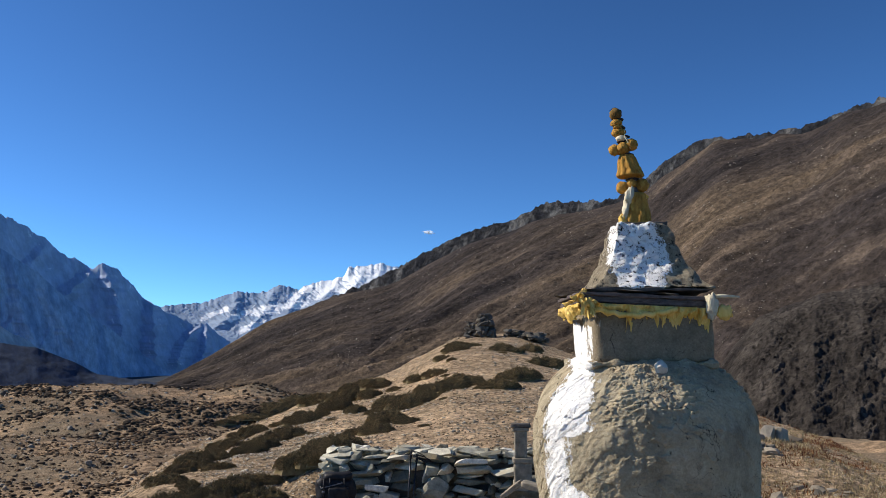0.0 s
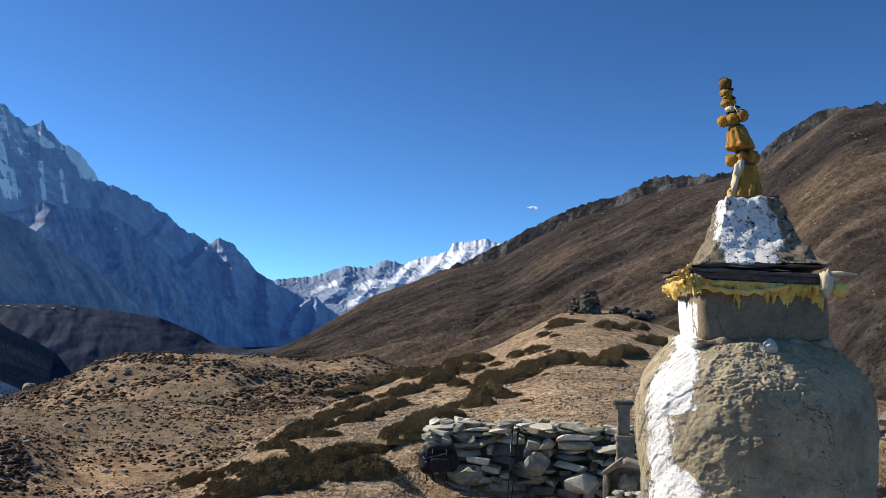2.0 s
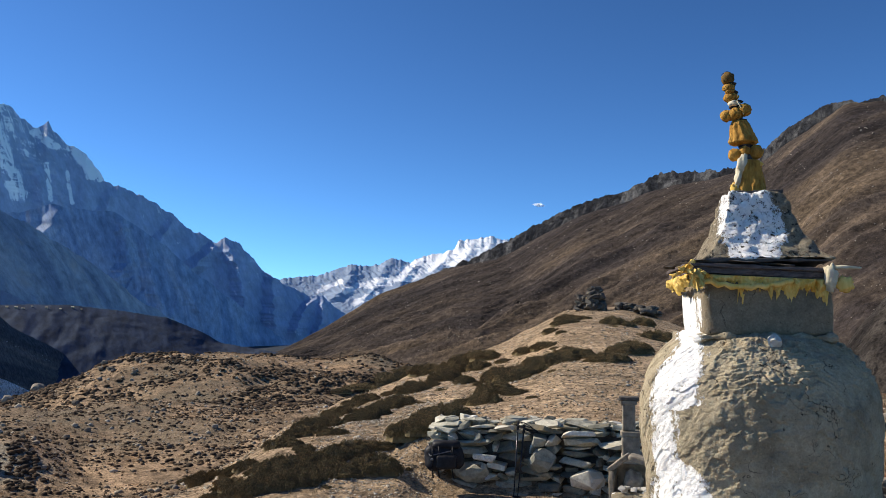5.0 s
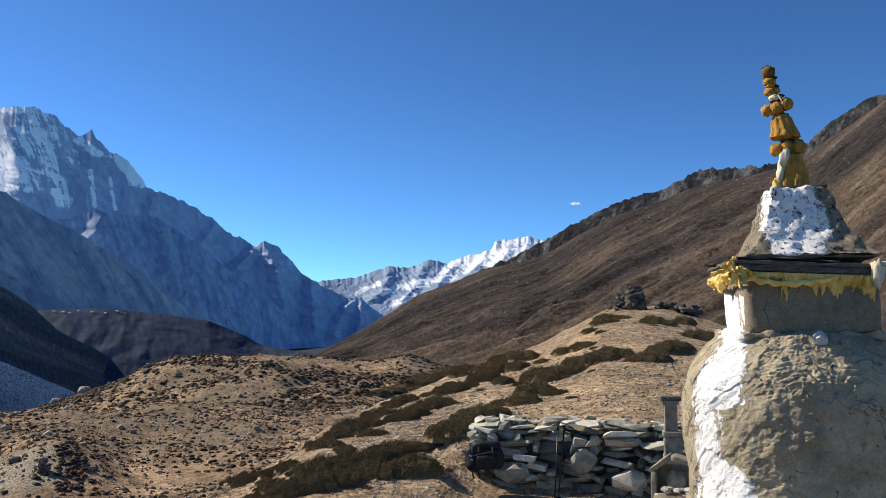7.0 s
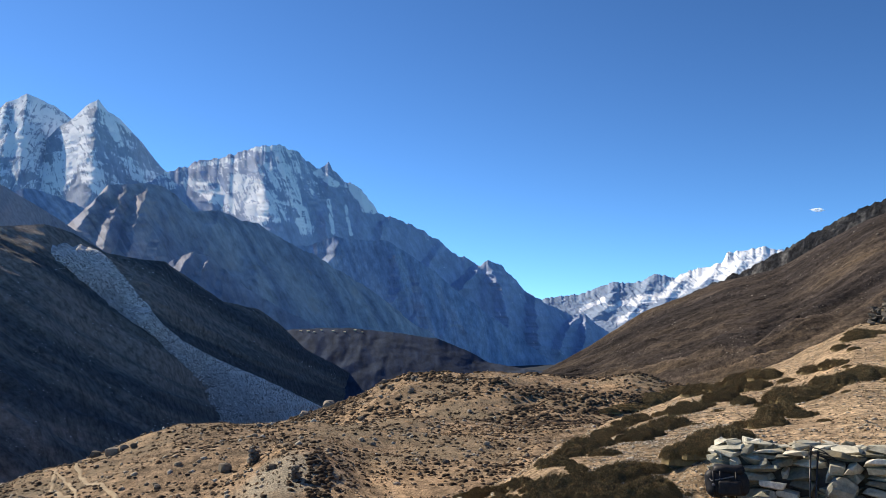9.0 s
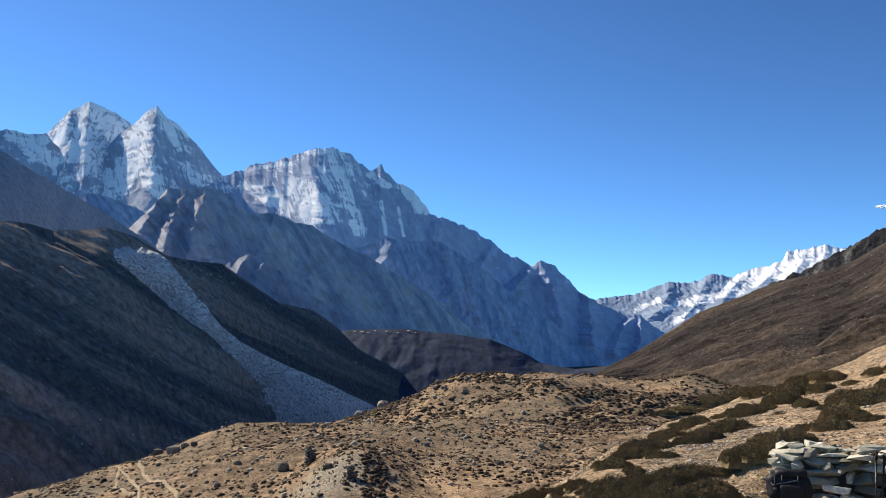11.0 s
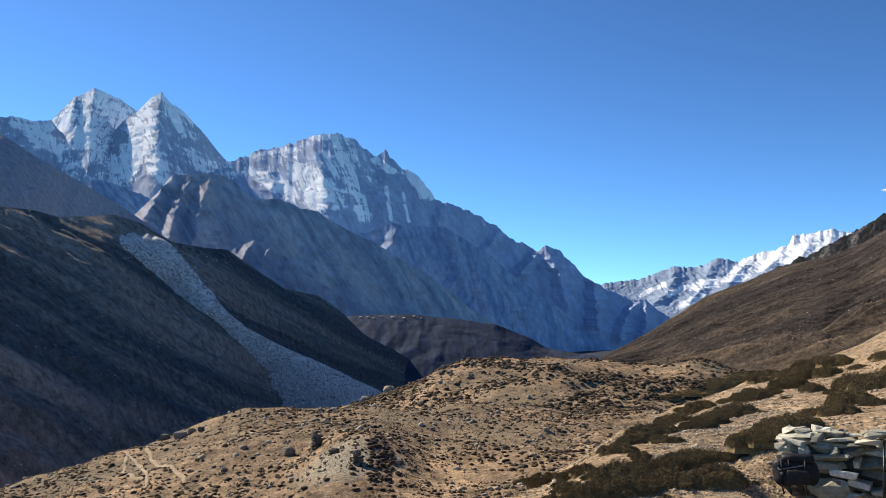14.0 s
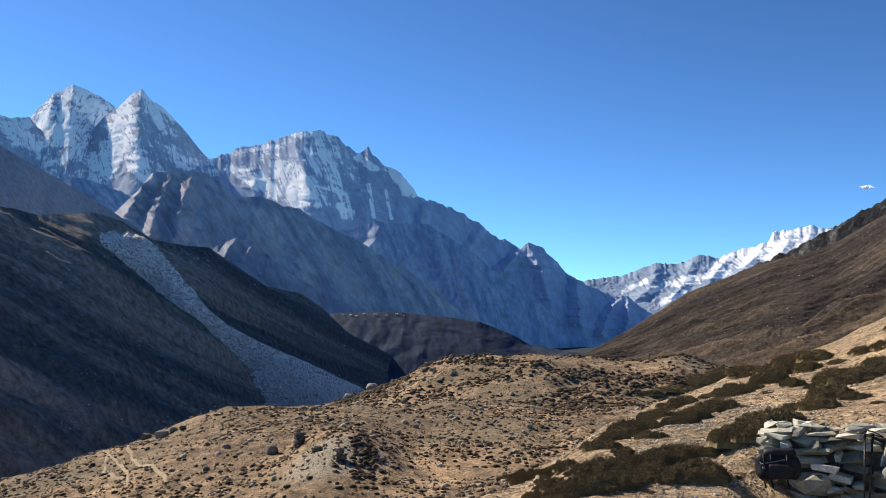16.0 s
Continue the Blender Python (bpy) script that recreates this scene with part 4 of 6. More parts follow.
M_CONE = painted_mat("whitewashed_cone", [(2.95, -0.16), (3.17, -0.25), (3.33, -0.25), (3.50, -0.27)], [(2.95, 0.22), (3.17, 0.27), (3.33, 0.23), (3.50, 0.15)], ((0.12, 0.10, 0.07), (0.38, 0.325, 0.23), (0.28, 0.235, 0.16)), 2.9, 3.6, hole=0.37, gain=4.0, pit=0.565)
M_GOLD = plain_mat("ochre_cloth", (0.24, 0.115, 0.018), (0.58, 0.32, 0.07), 26, 0.85, bump_s=1.0, bump_d=0.03, stretch=(1, 1, 0.4))
M_LEMON = plain_mat("yellow_cloth", (0.60, 0.37, 0.06), (0.88, 0.66, 0.24), 16, 0.85, bump_s=0.4, bump_d=0.01, stretch=(1, 1, 0.2))
M_PALE = plain_mat("pale_scarf", (0.46, 0.41, 0.28), (0.68, 0.62, 0.47), 14, 0.9)
M_BROWNCAP = plain_mat("brown_bundle", (0.07, 0.04, 0.015), (0.20, 0.12, 0.03), 30, 0.9, stretch=(1, 1, 0.3))
M_GAP_WIRE = plain_mat("dark_gap_and_wire", (0.02, 0.017, 0.015), (0.05, 0.04, 0.035), 30, 0.9)
M_PLANK = plain_mat("weathered_dark_plank", (0.05, 0.04, 0.04), (0.17, 0.14, 0.13), 9, 0.85, bump_s=0.5, stretch=(0.3, 6, 6))
M_PALESTONE = plain_mat("pale_field_stone", (0.42, 0.40, 0.35), (0.62, 0.60, 0.54), 18, 0.9, bump_s=0.6)
M_CARVED = plain_mat("grey_carved_stone", (0.15, 0.13, 0.10), (0.34, 0.30, 0.235), 12, 0.9, bump_s=0.6)
M_BLACK = plain_mat("black_nylon", (0.008, 0.008, 0.010), (0.022, 0.022, 0.026), 25, 0.55)
M_GREYSTRAP = plain_mat("grey_webbing", (0.10, 0.10, 0.11), (0.20, 0.20, 0.21), 40, 0.7)
M_METAL = plain_mat("dark_anodised_tube", (0.03, 0.03, 0.035), (0.06, 0.06, 0.065), 30, 0.35, 0.8)


def rough_box(sx, sy, sz, cuts=10, amp=0.01, freq=4.0, seed=0, round_to=0.04, taper=1.0, m=None, flare=None):
    """A box with worn, uneven faces and rounded edges; its base at z = 0. flare(t) gives the width share at height share t."""
    bm = bmesh.new()
    bmesh.ops.create_cube(bm, size=2)
    bmesh.ops.subdivide_edges(bm, edges=bm.edges[:], cuts=cuts, use_grid_fill=True)
    hx, hy, hz = sx / 2, sy / 2, sz / 2
    off = Vector((seed * 3.7, seed * 1.9, seed * 5.3))
    for v in bm.verts:
        p = Vector((v.co.x * hx, v.co.y * hy, v.co.z * hz))
        inner = Vector((max(-hx + round_to, min(hx - round_to, p.x)), max(-hy + round_to, min(hy - round_to, p.y)), max(-hz + round_to, min(hz - round_to, p.z))))
        n = p - inner
        if n.length > 1e-6:
            p = inner + n.normalized() * round_to
        t = (p.z + hz) / sz
        k = flare(t) if flare else 1 + (taper - 1) * t
        p.x, p.y = p.x * k, p.y * k
        d = noise.fractal(p * freq + off, 0.9, 2.1, 4)
        p += (n.normalized() if n.length > 1e-6 else Vector((0, 0, 0))) * d * amp
        v.co = p + Vector((0, 0, hz))
    for f in bm.faces:
        f.smooth = True
    if m is not None:
        bm.transform(m)
    return bm


def lump(center, radii, seed=0, amp=0.15, freq=2.5, sub=3, m=None):
    bm = bmesh.new()
    bmesh.ops.create_icosphere(bm, subdivisions=sub, radius=1)
    off = Vector((seed * 2.3, seed * 4.1, seed * 1.7))
    for v in bm.verts:
        k = 1 + amp * noise.fractal(v.co * freq + off, 0.9, 2.0, 3)
        v.co = Vector((v.co.x * radii[0], v.co.y * radii[1], v.co.z * radii[2])) * k
    for f in bm.faces:
        f.smooth = True
    if m is not None:
        bm.transform(m)
    bmesh.ops.translate(bm, verts=bm.verts[:], vec=center)
    return bm


def hull_stone(sx, sy, sz, rng, n=18, boxy=0.75):
    """An angular stone: the hull of jittered points on a rounded box, its middle at 0."""
    bm = bmesh.new()
    for _ in range(n):
        d = Vector((rng.gauss(0, 1), rng.gauss(0, 1), rng.gauss(0, 1))).normalized()
        q = max(abs(d.x), abs(d.y), abs(d.z))
        d = d * (boxy / q + (1 - boxy)) * rng.uniform(0.86, 1.05)
        bm.verts.new((d.x * sx / 2, d.y * sy / 2, d.z * sz / 2))
    out = bmesh.ops.convex_hull(bm, input=bm.verts[:])
    for g in out["geom_interior"]:
        if isinstance(g, bmesh.types.BMVert) and g.is_valid and not g.link_faces:
            bm.verts.remove(g)
    for v in [v for v in bm.verts if not v.link_faces]:
        bm.verts.remove(v)
    return bm


def slab_stone(sx, sy, sz, rng, skew=0.16, chips=3):
    """A split block: a box of uneven corners with some of them knocked off, its middle at 0."""
    bm = bmesh.new()
    pts = []
    for k in range(8):
        c = [(1 if k >> q & 1 else -1) * (1 - rng.uniform(0, skew)) for q in range(3)]
        pts.append(c)
    broken = rng.sample(range(8), chips)
    for k, c in enumerate(pts):
        if k in broken:
            d = rng.uniform(0.25, 0.7)
            for q in range(3):
                e = list(c)
                e[q] *= 1 - d * rng.uniform(0.4, 1.0)
                bm.verts.new((e[0] * sx / 2, e[1] * sy / 2, e[2] * sz / 2))
        else:
            bm.verts.new((c[0] * sx / 2, c[1] * sy / 2, c[2] * sz / 2))
    bmesh.ops.convex_hull(bm, input=bm.verts[:])
    for v in [v for v in bm.verts if not v.link_faces]:
        bm.verts.remove(v)
    bmesh.ops.bevel(bm, geom=bm.edges[:], offset=min(sx, sy, sz) * 0.06, segments=1, affect='EDGES')
    return bm


def tube(points, radius, mat_bm=None, sides=8):
    """A round bar along points."""
    bm = mat_bm or bmesh.new()
    rings = []
    for k, p in enumerate(points):
        p = Vector(p)
        a = Vector(points[max(k - 1, 0)])
        b = Vector(points[min(k + 1, len(points) - 1)])
        q = (b - a).to_track_quat('Z', 'Y')
        rad = radius[k] if isinstance(radius, (list, tuple)) else radius
        rings.append([bm.verts.new(p + q @ Vector((math.cos(i * 2 * math.pi / sides) * rad, math.sin(i * 2 * math.pi / sides) * rad, 0))) for i in range(sides)])
    for r0, r1 in zip(rings, rings[1:]):
        for i in range(sides):
            f = bm.faces.new((r0[i], r0[(i + 1) % sides], r1[(i + 1) % sides], r1[i]))
            f.smooth = True
    bm.faces.new(rings[0][::-1])
    bm.faces.new(rings[-1])
    return bm


# ---- the scree chute on the valley side ----
def on_surface(name, az, el):
    """Points of a mountainside seen at the azimuths and elevations given."""
    grid_az, grid_el, grid_r, grid_z = SURFACES[name]
    k = np.clip(np.interp(-az, -grid_az, np.arange(len(grid_az))), 0, len(grid_az) - 1.001)
    i = k.astype(int)
    r, z = np.empty_like(az), np.empty_like(az)
    for n in range(az.size):
        idx = n if az.ndim == 1 else np.unravel_index(n, az.shape)
        vals = []
        for j in (i[idx], i[idx] + 1):
            mono = np.maximum.accumulate(grid_el[j])
            t = np.interp(el[idx], mono + np.arange(len(mono)) * 1e-7, np.arange(len(mono)))
            vals.append((np.interp(t, np.arange(len(mono)), grid_r[j]), np.interp(t, np.arange(len(mono)), grid_z[j])))
        w = k[idx] - i[idx]
        r[idx] = vals[0][0] * (1 - w) + vals[1][0] * w
        z[idx] = vals[0][1] * (1 - w) + vals[1][1] * w
    return r, z


# elevation, azimuth of the chute's two edges
CHUTE = [(7.7, 53.5, 50.6), (6.4, 52.0, 48.6), (5.3, 50.7, 47.7), (4.4, 49.6, 47.0), (3.4, 48.3, 46.3), (2.5, 47.1, 45.5), (1.4, 45.7, 44.5), (0.3, 44.4, 43.2), (-0.9, 43.2, 41.3), (-1.6, 42.5, 39.5), (-2.1, 42.1, 38.1), (-2.8, 41.8, 36.1), (-3.6, 41.3, 34.2), (-4.4, 40.9, 32.7), (-5.4, 40.7, 30.8)]


def chute_lift(share, el, r):
    """Height of the debris cone above the slope: highest towards its outer side."""
    width = (curve(CHUTE, el, 1) - curve(CHUTE, el, 2)) * r * 0.01745
    return 0.36 * np.minimum(width, 20.0) * smooth(0.0, 0.9, share) * (1 - smooth(0.82, 1.0, share)) * np.clip((7.6 - el) / 2.5, 0, 1)


def build_scree():
    nu, nv = 46, 150
    els = np.linspace(7.5, -5.2, nv)
    left, right = curve(CHUTE, els, 1), curve(CHUTE, els, 2)
    E, S = np.meshgrid(els, np.linspace(0, 1, nu), indexing="xy")
    wob = 0.35 * fbm(E * 1.3, S * 0 + 3, 3, 61)
    wob2 = 0.35 * fbm(E * 1.3, S * 0 + 9, 3, 67)
    A = (left + wob) * (1 - S) + (right + wob2) * S
    r, z = on_surface("valley_side", A, E)
    for _ in range(6):
        for q in (r, z):
            q[1:-1] = 0.25 * q[:-2] + 0.5 * q[1:-1] + 0.25 * q[2:]
            q[:, 1:-1] = 0.25 * q[:, :-2] + 0.5 * q[:, 1:-1] + 0.25 * q[:, 2:]
    edge = np.minimum(1, np.minimum(S, 1 - S) * 8)
    lift = -0.4 + edge * (1.1 + 0.5 * fbm(A * 4, E * 4, 3, 71)) + chute_lift(S, E, r)
    top = smooth(0.0, 1.6, 7.5 - E + 0.5 * fbm(A * 2.2, E * 0 + 4, 3, 73))
    r = r - lift * 0.5 * top
    z = z + lift * top - 2.2 * (1 - top)
    x, y = -np.sin(np.radians(A)) * r, np.cos(np.radians(A)) * r
    m, nt, bsdf = material("pale_scree", 0.9)
    f = noise_tex(nt, 0.35, 7, 0.82)
    b = noise_tex(nt, 0.05, 4, 0.6)
    across = nt.nodes.new("ShaderNodeSeparateXYZ")
    nt.links.new(slope_coords(nt, (1, 1, 1)), across.inputs[0])
    # pale debris, with grazing sun painted in as a brighter right side
    sun_side = calc(nt, 'ADD', across.outputs[0], calc(nt, 'MULTIPLY', calc(nt, 'SUBTRACT', b, 0.5), 0.9))
    tone = ramp(nt, sun_side, [(0.05, (0.46, 0.46, 0.46)), (0.40, (0.60, 0.60, 0.59)), (0.58, (0.72, 0.72, 0.71)), (0.70, (0.92, 0.92, 0.91)), (0.88, (0.94, 0.94, 0.93)), (0.97, (0.7, 0.7, 0.7))])
    dusty = mix(nt, b, (0.78, 0.75, 0.72), (0.93, 0.91, 0.88))
    high = calc(nt, 'DIVIDE', calc(nt, 'ADD', across.outputs[1], calc(nt, 'MULTIPLY', across.outputs[0], 2.2)), 10.0)
    tone = mix(nt, ramp(nt, high, [(0.42, 0.0), (0.58, 0.9)]), tone, dusty)
    col = mix(nt, 1.0, tone, ramp(nt, f, [(0.36, 0.35), (0.5, 1.0), (0.64, 1.5)]), 'MULTIPLY')
    nt.links.new(col, bsdf.inputs["Base Color"])
    bump(nt, bsdf, f, 1.0, 2.0)
    ob = sheet("scree_chute", x, y, z, [m], uv=(S, E))
    tagged(ob, "pale grey scree chute running down the dark valley side", "scree", kind="stuff")
    # loose blocks on it
    rng = np.random.RandomState(5)
    n = 9000
    e = rng.uniform(-4.6, 6.0, n)
    sx = rng.uniform(0.03, 0.97, n)
    a = curve(CHUTE, e, 1) * (1 - sx) + curve(CHUTE, e, 2) * sx
    rr, zz = on_surface("valley_side", a, e)
    size = rng.uniform(0.3, 1.0, n)[:, None] * np.array([1.0, 0.9, 0.7])[None]
    up_by = chute_lift(sx, e, rr)
    rr = rr - 0.5 * up_by
    places = np.stack([-np.sin(np.radians(a)) * rr, np.cos(np.radians(a)) * rr, zz + 0.7 + up_by], -1)
    swarm("scree_blocks", ROCK_V, ROCK_F, places, size, M_RUBBLE, "pale angular blocks lying on the scree chute", "rocks", 0.2, 6)


ROCK_V = np.array([(0, 0, 0.9), (0.8, 0.1, 0.35), (0.25, 0.75, 0.4), (-0.65, 0.5, 0.3), (-0.7, -0.45, 0.4), (0.2, -0.8, 0.3), (0.5, 0.5, -0.5), (-0.6, 0.1, -0.5), (0.3, -0.6, -0.5)])
ROCK_F = np.array([(0, 1, 2), (0, 2, 3), (0, 3, 4), (0, 4, 5), (0, 5, 1), (1, 6, 2), (2, 6, 3), (3, 6, 7), (3, 7, 4), (4, 7, 8), (4, 8, 5), (5, 8, 1), (1, 8, 6)])
_t = np.arange(7) * 2 * np.pi / 7
CLUMP_V = np.concatenate([np.stack([np.cos(_t), np.sin(_t), 0 * _t - 0.15], -1), np.stack([0.85 * np.cos(_t + .4), 0.85 * np.sin(_t + .4), 0 * _t + 0.38], -1), [(0, 0, 0.62)]])
CLUMP_F = np.array([f for i in range(7) for f in ((i, (i + 1) % 7, 7 + i), ((i + 1) % 7, 7 + (i + 1) % 7, 7 + i), (7 + i, 7 + (i + 1) % 7, 14))])
build_scree()


# ---- the chorten ----
CH = spot(-13.25, 7.2)
ROOT_Z = -0.62
chorten = new("chorten")
chorten.matrix_basis = pose(CH.x, CH.y, ROOT_Z, 0, 0, -13.25)
tagged(chorten, "weathered whitewashed clay chorten with yellow cloth-wrapped spire", "shrine")
TURN = 14.6


def lathe(profile, nu, nv, amp, seed, rough_at):
    """A turned body with uneven plaster, as arrays."""
    zs = [p[0] for p in profile]
    th = np.linspace(0, 2 * np.pi, nu, endpoint=False)
    zz = np.linspace(zs[0], zs[-1], nv)
    T, Z = np.meshgrid(th, zz, indexing="ij")
    R = np.interp(Z, zs, [p[1] for p in profile])
    a, b = R * np.cos(T), R * np.sin(T)
    arc = np.concatenate([[0], np.cumsum(np.hypot(np.diff(zz), np.diff(np.interp(zz, zs, [p[1] for p in profile]))))])[None, :]
    wrap = lambda f, o, s: fbm(np.cos(T) * f * 0.9 + 11, np.sin(T) * f * 0.9 + arc * f, o, s)
    d = 0.022 * wrap(1.6, 2, seed) + 0.012 * wrap(6, 4, seed + 2) * 0.8
    # crumbled, stony shoulder away from the whitewashed side
    bare = smooth(-0.55, -0.25, np.cos(T) + 0.25 * wrap(3, 3, seed + 21))
    crumb = smooth(rough_at - 0.22, rough_at - 0.04, Z + 0.12 * wrap(2.5, 3, seed + 19)) * bare
    bed = arc * 15 + 1.0 * wrap(3.6, 5, seed + 7)
    led = (bed - np.floor(bed)) * smooth(-0.3, 0.3, wrap(4.3, 4, seed + 9))
    d = d + crumb * (0.005 * wrap(9, 5, seed + 4) + 0.006 * wrap(50, 3, seed + 5) + 0.030 * led - 0.016)
    flake = smooth(0.05, 0.10, wrap(4, 5, seed + 13))
    d = d + 0.010 * flake + 0.004 * wrap(24, 4, seed + 17)
    R2 = R + d * amp
    return R2 * np.cos(T), R2 * np.sin(T), Z


def part_sheet(name, x, y, z, mat, parent, closed=True, label=""):
    ob = sheet(name, x, y, z, [mat], closed=closed)
    ob.parent = parent
    if label:
        tagged(ob, label)
    return ob


DOME = [(0.28, 0.84), (0.6, 0.875), (1.02, 0.905), (1.25, 0.895), (1.38, 0.865), (1.47, 0.82), (1.56, 0.755), (1.64, 0.68), (1.70, 0.61), (1.735, 0.52), (1.75, 0.30), (1.755, 0.01)]
dx, dy, dz = lathe(DOME, 640, 360, 1.0, 51, 1.42)
part_sheet("dome", dx, dy, dz - ROOT_Z, M_DOME, chorten, label="rounded clay dome with flaking whitewash on one side")
part("plinth_step", rough_box(2.3, 2.3, 0.42, 8, 0.03, 3, 1, 0.05), M_DOME, chorten, "square plaster plinth step")
part("plinth_step", rough_box(2.0, 2.0, 0.50, 8, 0.03, 3, 2, 0.05, m=Matrix.Translation((0, 0, 0.41))), M_DOME, chorten)
rot = Matrix.Rotation(radians(TURN), 4, 'Z')
part("dome_ledge", rough_box(1.02, 1.02, 0.07, 40, 0.045, 9.0, 3, 0.03, m=Matrix.Translation((-0.03, 0, 1.675 - ROOT_Z)) @ rot), M_DOME, chorten, "crumbling ledge of clay and stones")
harm = part("harmika", rough_box(0.96, 0.96, 0.48, 24, 0.016, 3.5, 4, 0.05, m=Matrix.Translation((0.0, 0, 1.72 - ROOT_Z)) @ rot), M_HARM, chorten, "square plastered block, white on its sunlit face")
_ls = hull_stone(0.10, 0.09, 0.13, random.Random(77), 22, 0.7)
_ls.transform(Matrix.Translation((0.15, -0.64, 1.685 - ROOT_Z)))
part("loose_stone", _ls, M_PALESTONE, chorten, "pale stone lying on the dome's shoulder")
# the roof slab: planks and slates, sagging to one side
slab_z = 2.185 - ROOT_Z
roof = Matrix.Translation((-0.07, 0, slab_z)) @ Matrix.Rotation(radians(2.6), 4, 'Y') @ rot
part("cornice_plank", rough_box(1.03, 1.03, 0.055, 24, 0.014, 5, 6, 0.014, m=roof), M_PLANK, chorten, "dark weathered roof planks")
part("cornice_plank", rough_box(1.07, 1.07, 0.03, 24, 0.014, 6, 7, 0.012, m=roof @ Matrix.Translation((0, 0, 0.052))), M_PLANK, chorten)
rng = random.Random(11)
for k in range(48):
    quarter, u = k % 4, rng.uniform(-0.46, 0.46)
    w, l = rng.uniform(0.14, 0.34), rng.uniform(0.14, 0.28)
    inset = rng.uniform(0.32, 0.45)
    bm = hull_stone(w, l, rng.uniform(0.008, 0.018), rng, 14, 0.8)
    m = Matrix.Rotation(quarter * math.pi / 2, 4, 'Z') @ Matrix.Translation((u, -inset, 0.084 + 0.009 * (k // 16) + rng.uniform(0, 0.008)))
    m = m @ Matrix.Rotation(rng.uniform(-0.5, 0.5), 4, 'Z') @ Matrix.Rotation(rng.uniform(-0.08, 0.08), 4, 'X')
    bm.transform(roof @ m)
    part("slate", bm, M_SLATE, chorten)


def cone_flare(t):
    return float(np.interp(t, [0, 0.08, 0.2, 0.41, 0.7, 1.0], [1.03, 0.92, 0.80, 0.645, 0.53, 0.445]))


part("cone_base", rough_box(0.98, 0.98, 0.035, 16, 0.02, 6, 9, 0.015, m=Matrix.Translation((-0.01, 0, slab_z + 0.10)) @ rot), M_DARKSLATE, chorten, "thin course of dark slates under the cone")
cone = part("cone", rough_box(0.95, 0.95, 0.565, 46, 0.024, 9.0, 10, 0.010, m=Matrix.Translation((0.01, 0, slab_z + 0.13)) @ rot, flare=cone_flare), M_CONE, chorten, "stepped cone under thick pitted whitewash")
part("cone_cap", rough_box(0.40, 0.40, 0.05, 8, 0.02, 8, 12, 0.02, m=Matrix.Translation((0.01, 0.02, slab_z + 0.67)) @ rot), M_DARKSLATE, chorten, "dark slate cap of the cone")

PX = 0.00484
TOPZ = 2.90 - ROOT_Z


def up(y):
    return TOPZ + (398 - y) * 0.00508


def side(x, y=300):
    return (x - 1121.5 + (398 - y) * 0.031) * PX


# the spire: wrapped skirt, bell, knotted bundles
def wrapped(rows, seed, folds=9, fold_amp=0.06):
    """A cloth wrapping: rows of (x, y, half width) up the spire, as arrays."""
    zs = np.array([up(q[1]) for q in rows])
    cx, hw = np.array([side(q[0], q[1]) for q in rows]), np.array([q[2] * PX for q in rows])
    th = np.linspace(0, 2 * np.pi, 56, endpoint=False)
    Z = np.linspace(zs[0], zs[-1], 40)
    T, ZZ = np.meshgrid(th, Z, indexing="ij")
    C, H = np.interp(ZZ, zs, cx), np.interp(ZZ, zs, hw)
    H = H * (1 + fold_amp * np.sin(T * folds + 2 * fbm(T, ZZ * 8, 2, seed)) + 0.08 * fbm(np.cos(T) * 2, np.sin(T) * 2 + ZZ * 10, 3, seed + 1))
    return C + H * np.cos(T), H * np.sin(T), ZZ


part_sheet("spire_skirt", *wrapped([(1120, 402, 1), (1120, 400, 27), (1121, 385, 26), (1121, 365, 22), (1121, 345, 18), (1120, 340, 2)], 81), M_GOLD, chorten, label="ochre cloth wrapped round the foot of the spire")
part_sheet("spire_bell", *wrapped([(1112, 318, 2), (1112, 314, 24), (1110, 300, 20), (1106, 282, 16), (1105, 276, 12), (1105, 274, 1)], 83, 11, 0.07), M_GOLD, chorten, label="bell-shaped ochre cloth wrapping")
for cx, cy, w, h, d, mt in ((1098, 333, 11, 11, 0.05, M_GOLD), (1114, 328, 10, 9, 0.06, M_GOLD), (1132, 330, 13, 12, 0.06, M_GOLD), (1130, 350, 14, 5, 0.06, M_LEMON),
                            (1084, 266, 11, 10, 0.05, M_GOLD), (1098, 265, 12, 11, 0.075, M_GOLD), (1113, 259, 12, 11, 0.055, M_GOLD), (1096, 247, 10, 6, 0.045, M_PALE),
                            (1091, 235, 13, 9, 0.055, M_GOLD), (1087, 219, 11, 7, 0.05, M_GOLD), (1090, 226, 9, 5, 0.04, M_GOLD), (1086, 203, 11, 11, 0.052, M_BROWNCAP)):
    k = int(cx + cy)
    part("cloth_knot" if mt is not M_BROWNCAP else "finial", lump((side(cx, cy), -0.02 if w < 13 else 0.0, up(cy)), (w * PX, d, h * 0.00508), k, 0.20, 2.2), mt, chorten, "" if mt is M_GOLD else ("brown bundle on the tip of the spire" if mt is M_BROWNCAP else "yellow or pale scarf knot"))
# dark flat lumps added for the shaded gaps between the bundles
for y in (319, 275, 252, 243, 227, 212):
    x = np.interp(y, [190, 320], [1086, 1116])
    part("dark_gap", lump((side(x, y), 0, up(y)), ((13 if y > 240 else 9) * PX, 0.05, 0.016), y, 0.2, 3.0, 2), M_GAP_WIRE, chorten)
part("pole", tube([(side(1122), 0, up(402)), (side(1116), 0, up(330)), (side(1104), 0, up(270)), (side(1086), 0, up(205))], [0.05, 0.045, 0.035, 0.02]), M_PLANK, chorten)
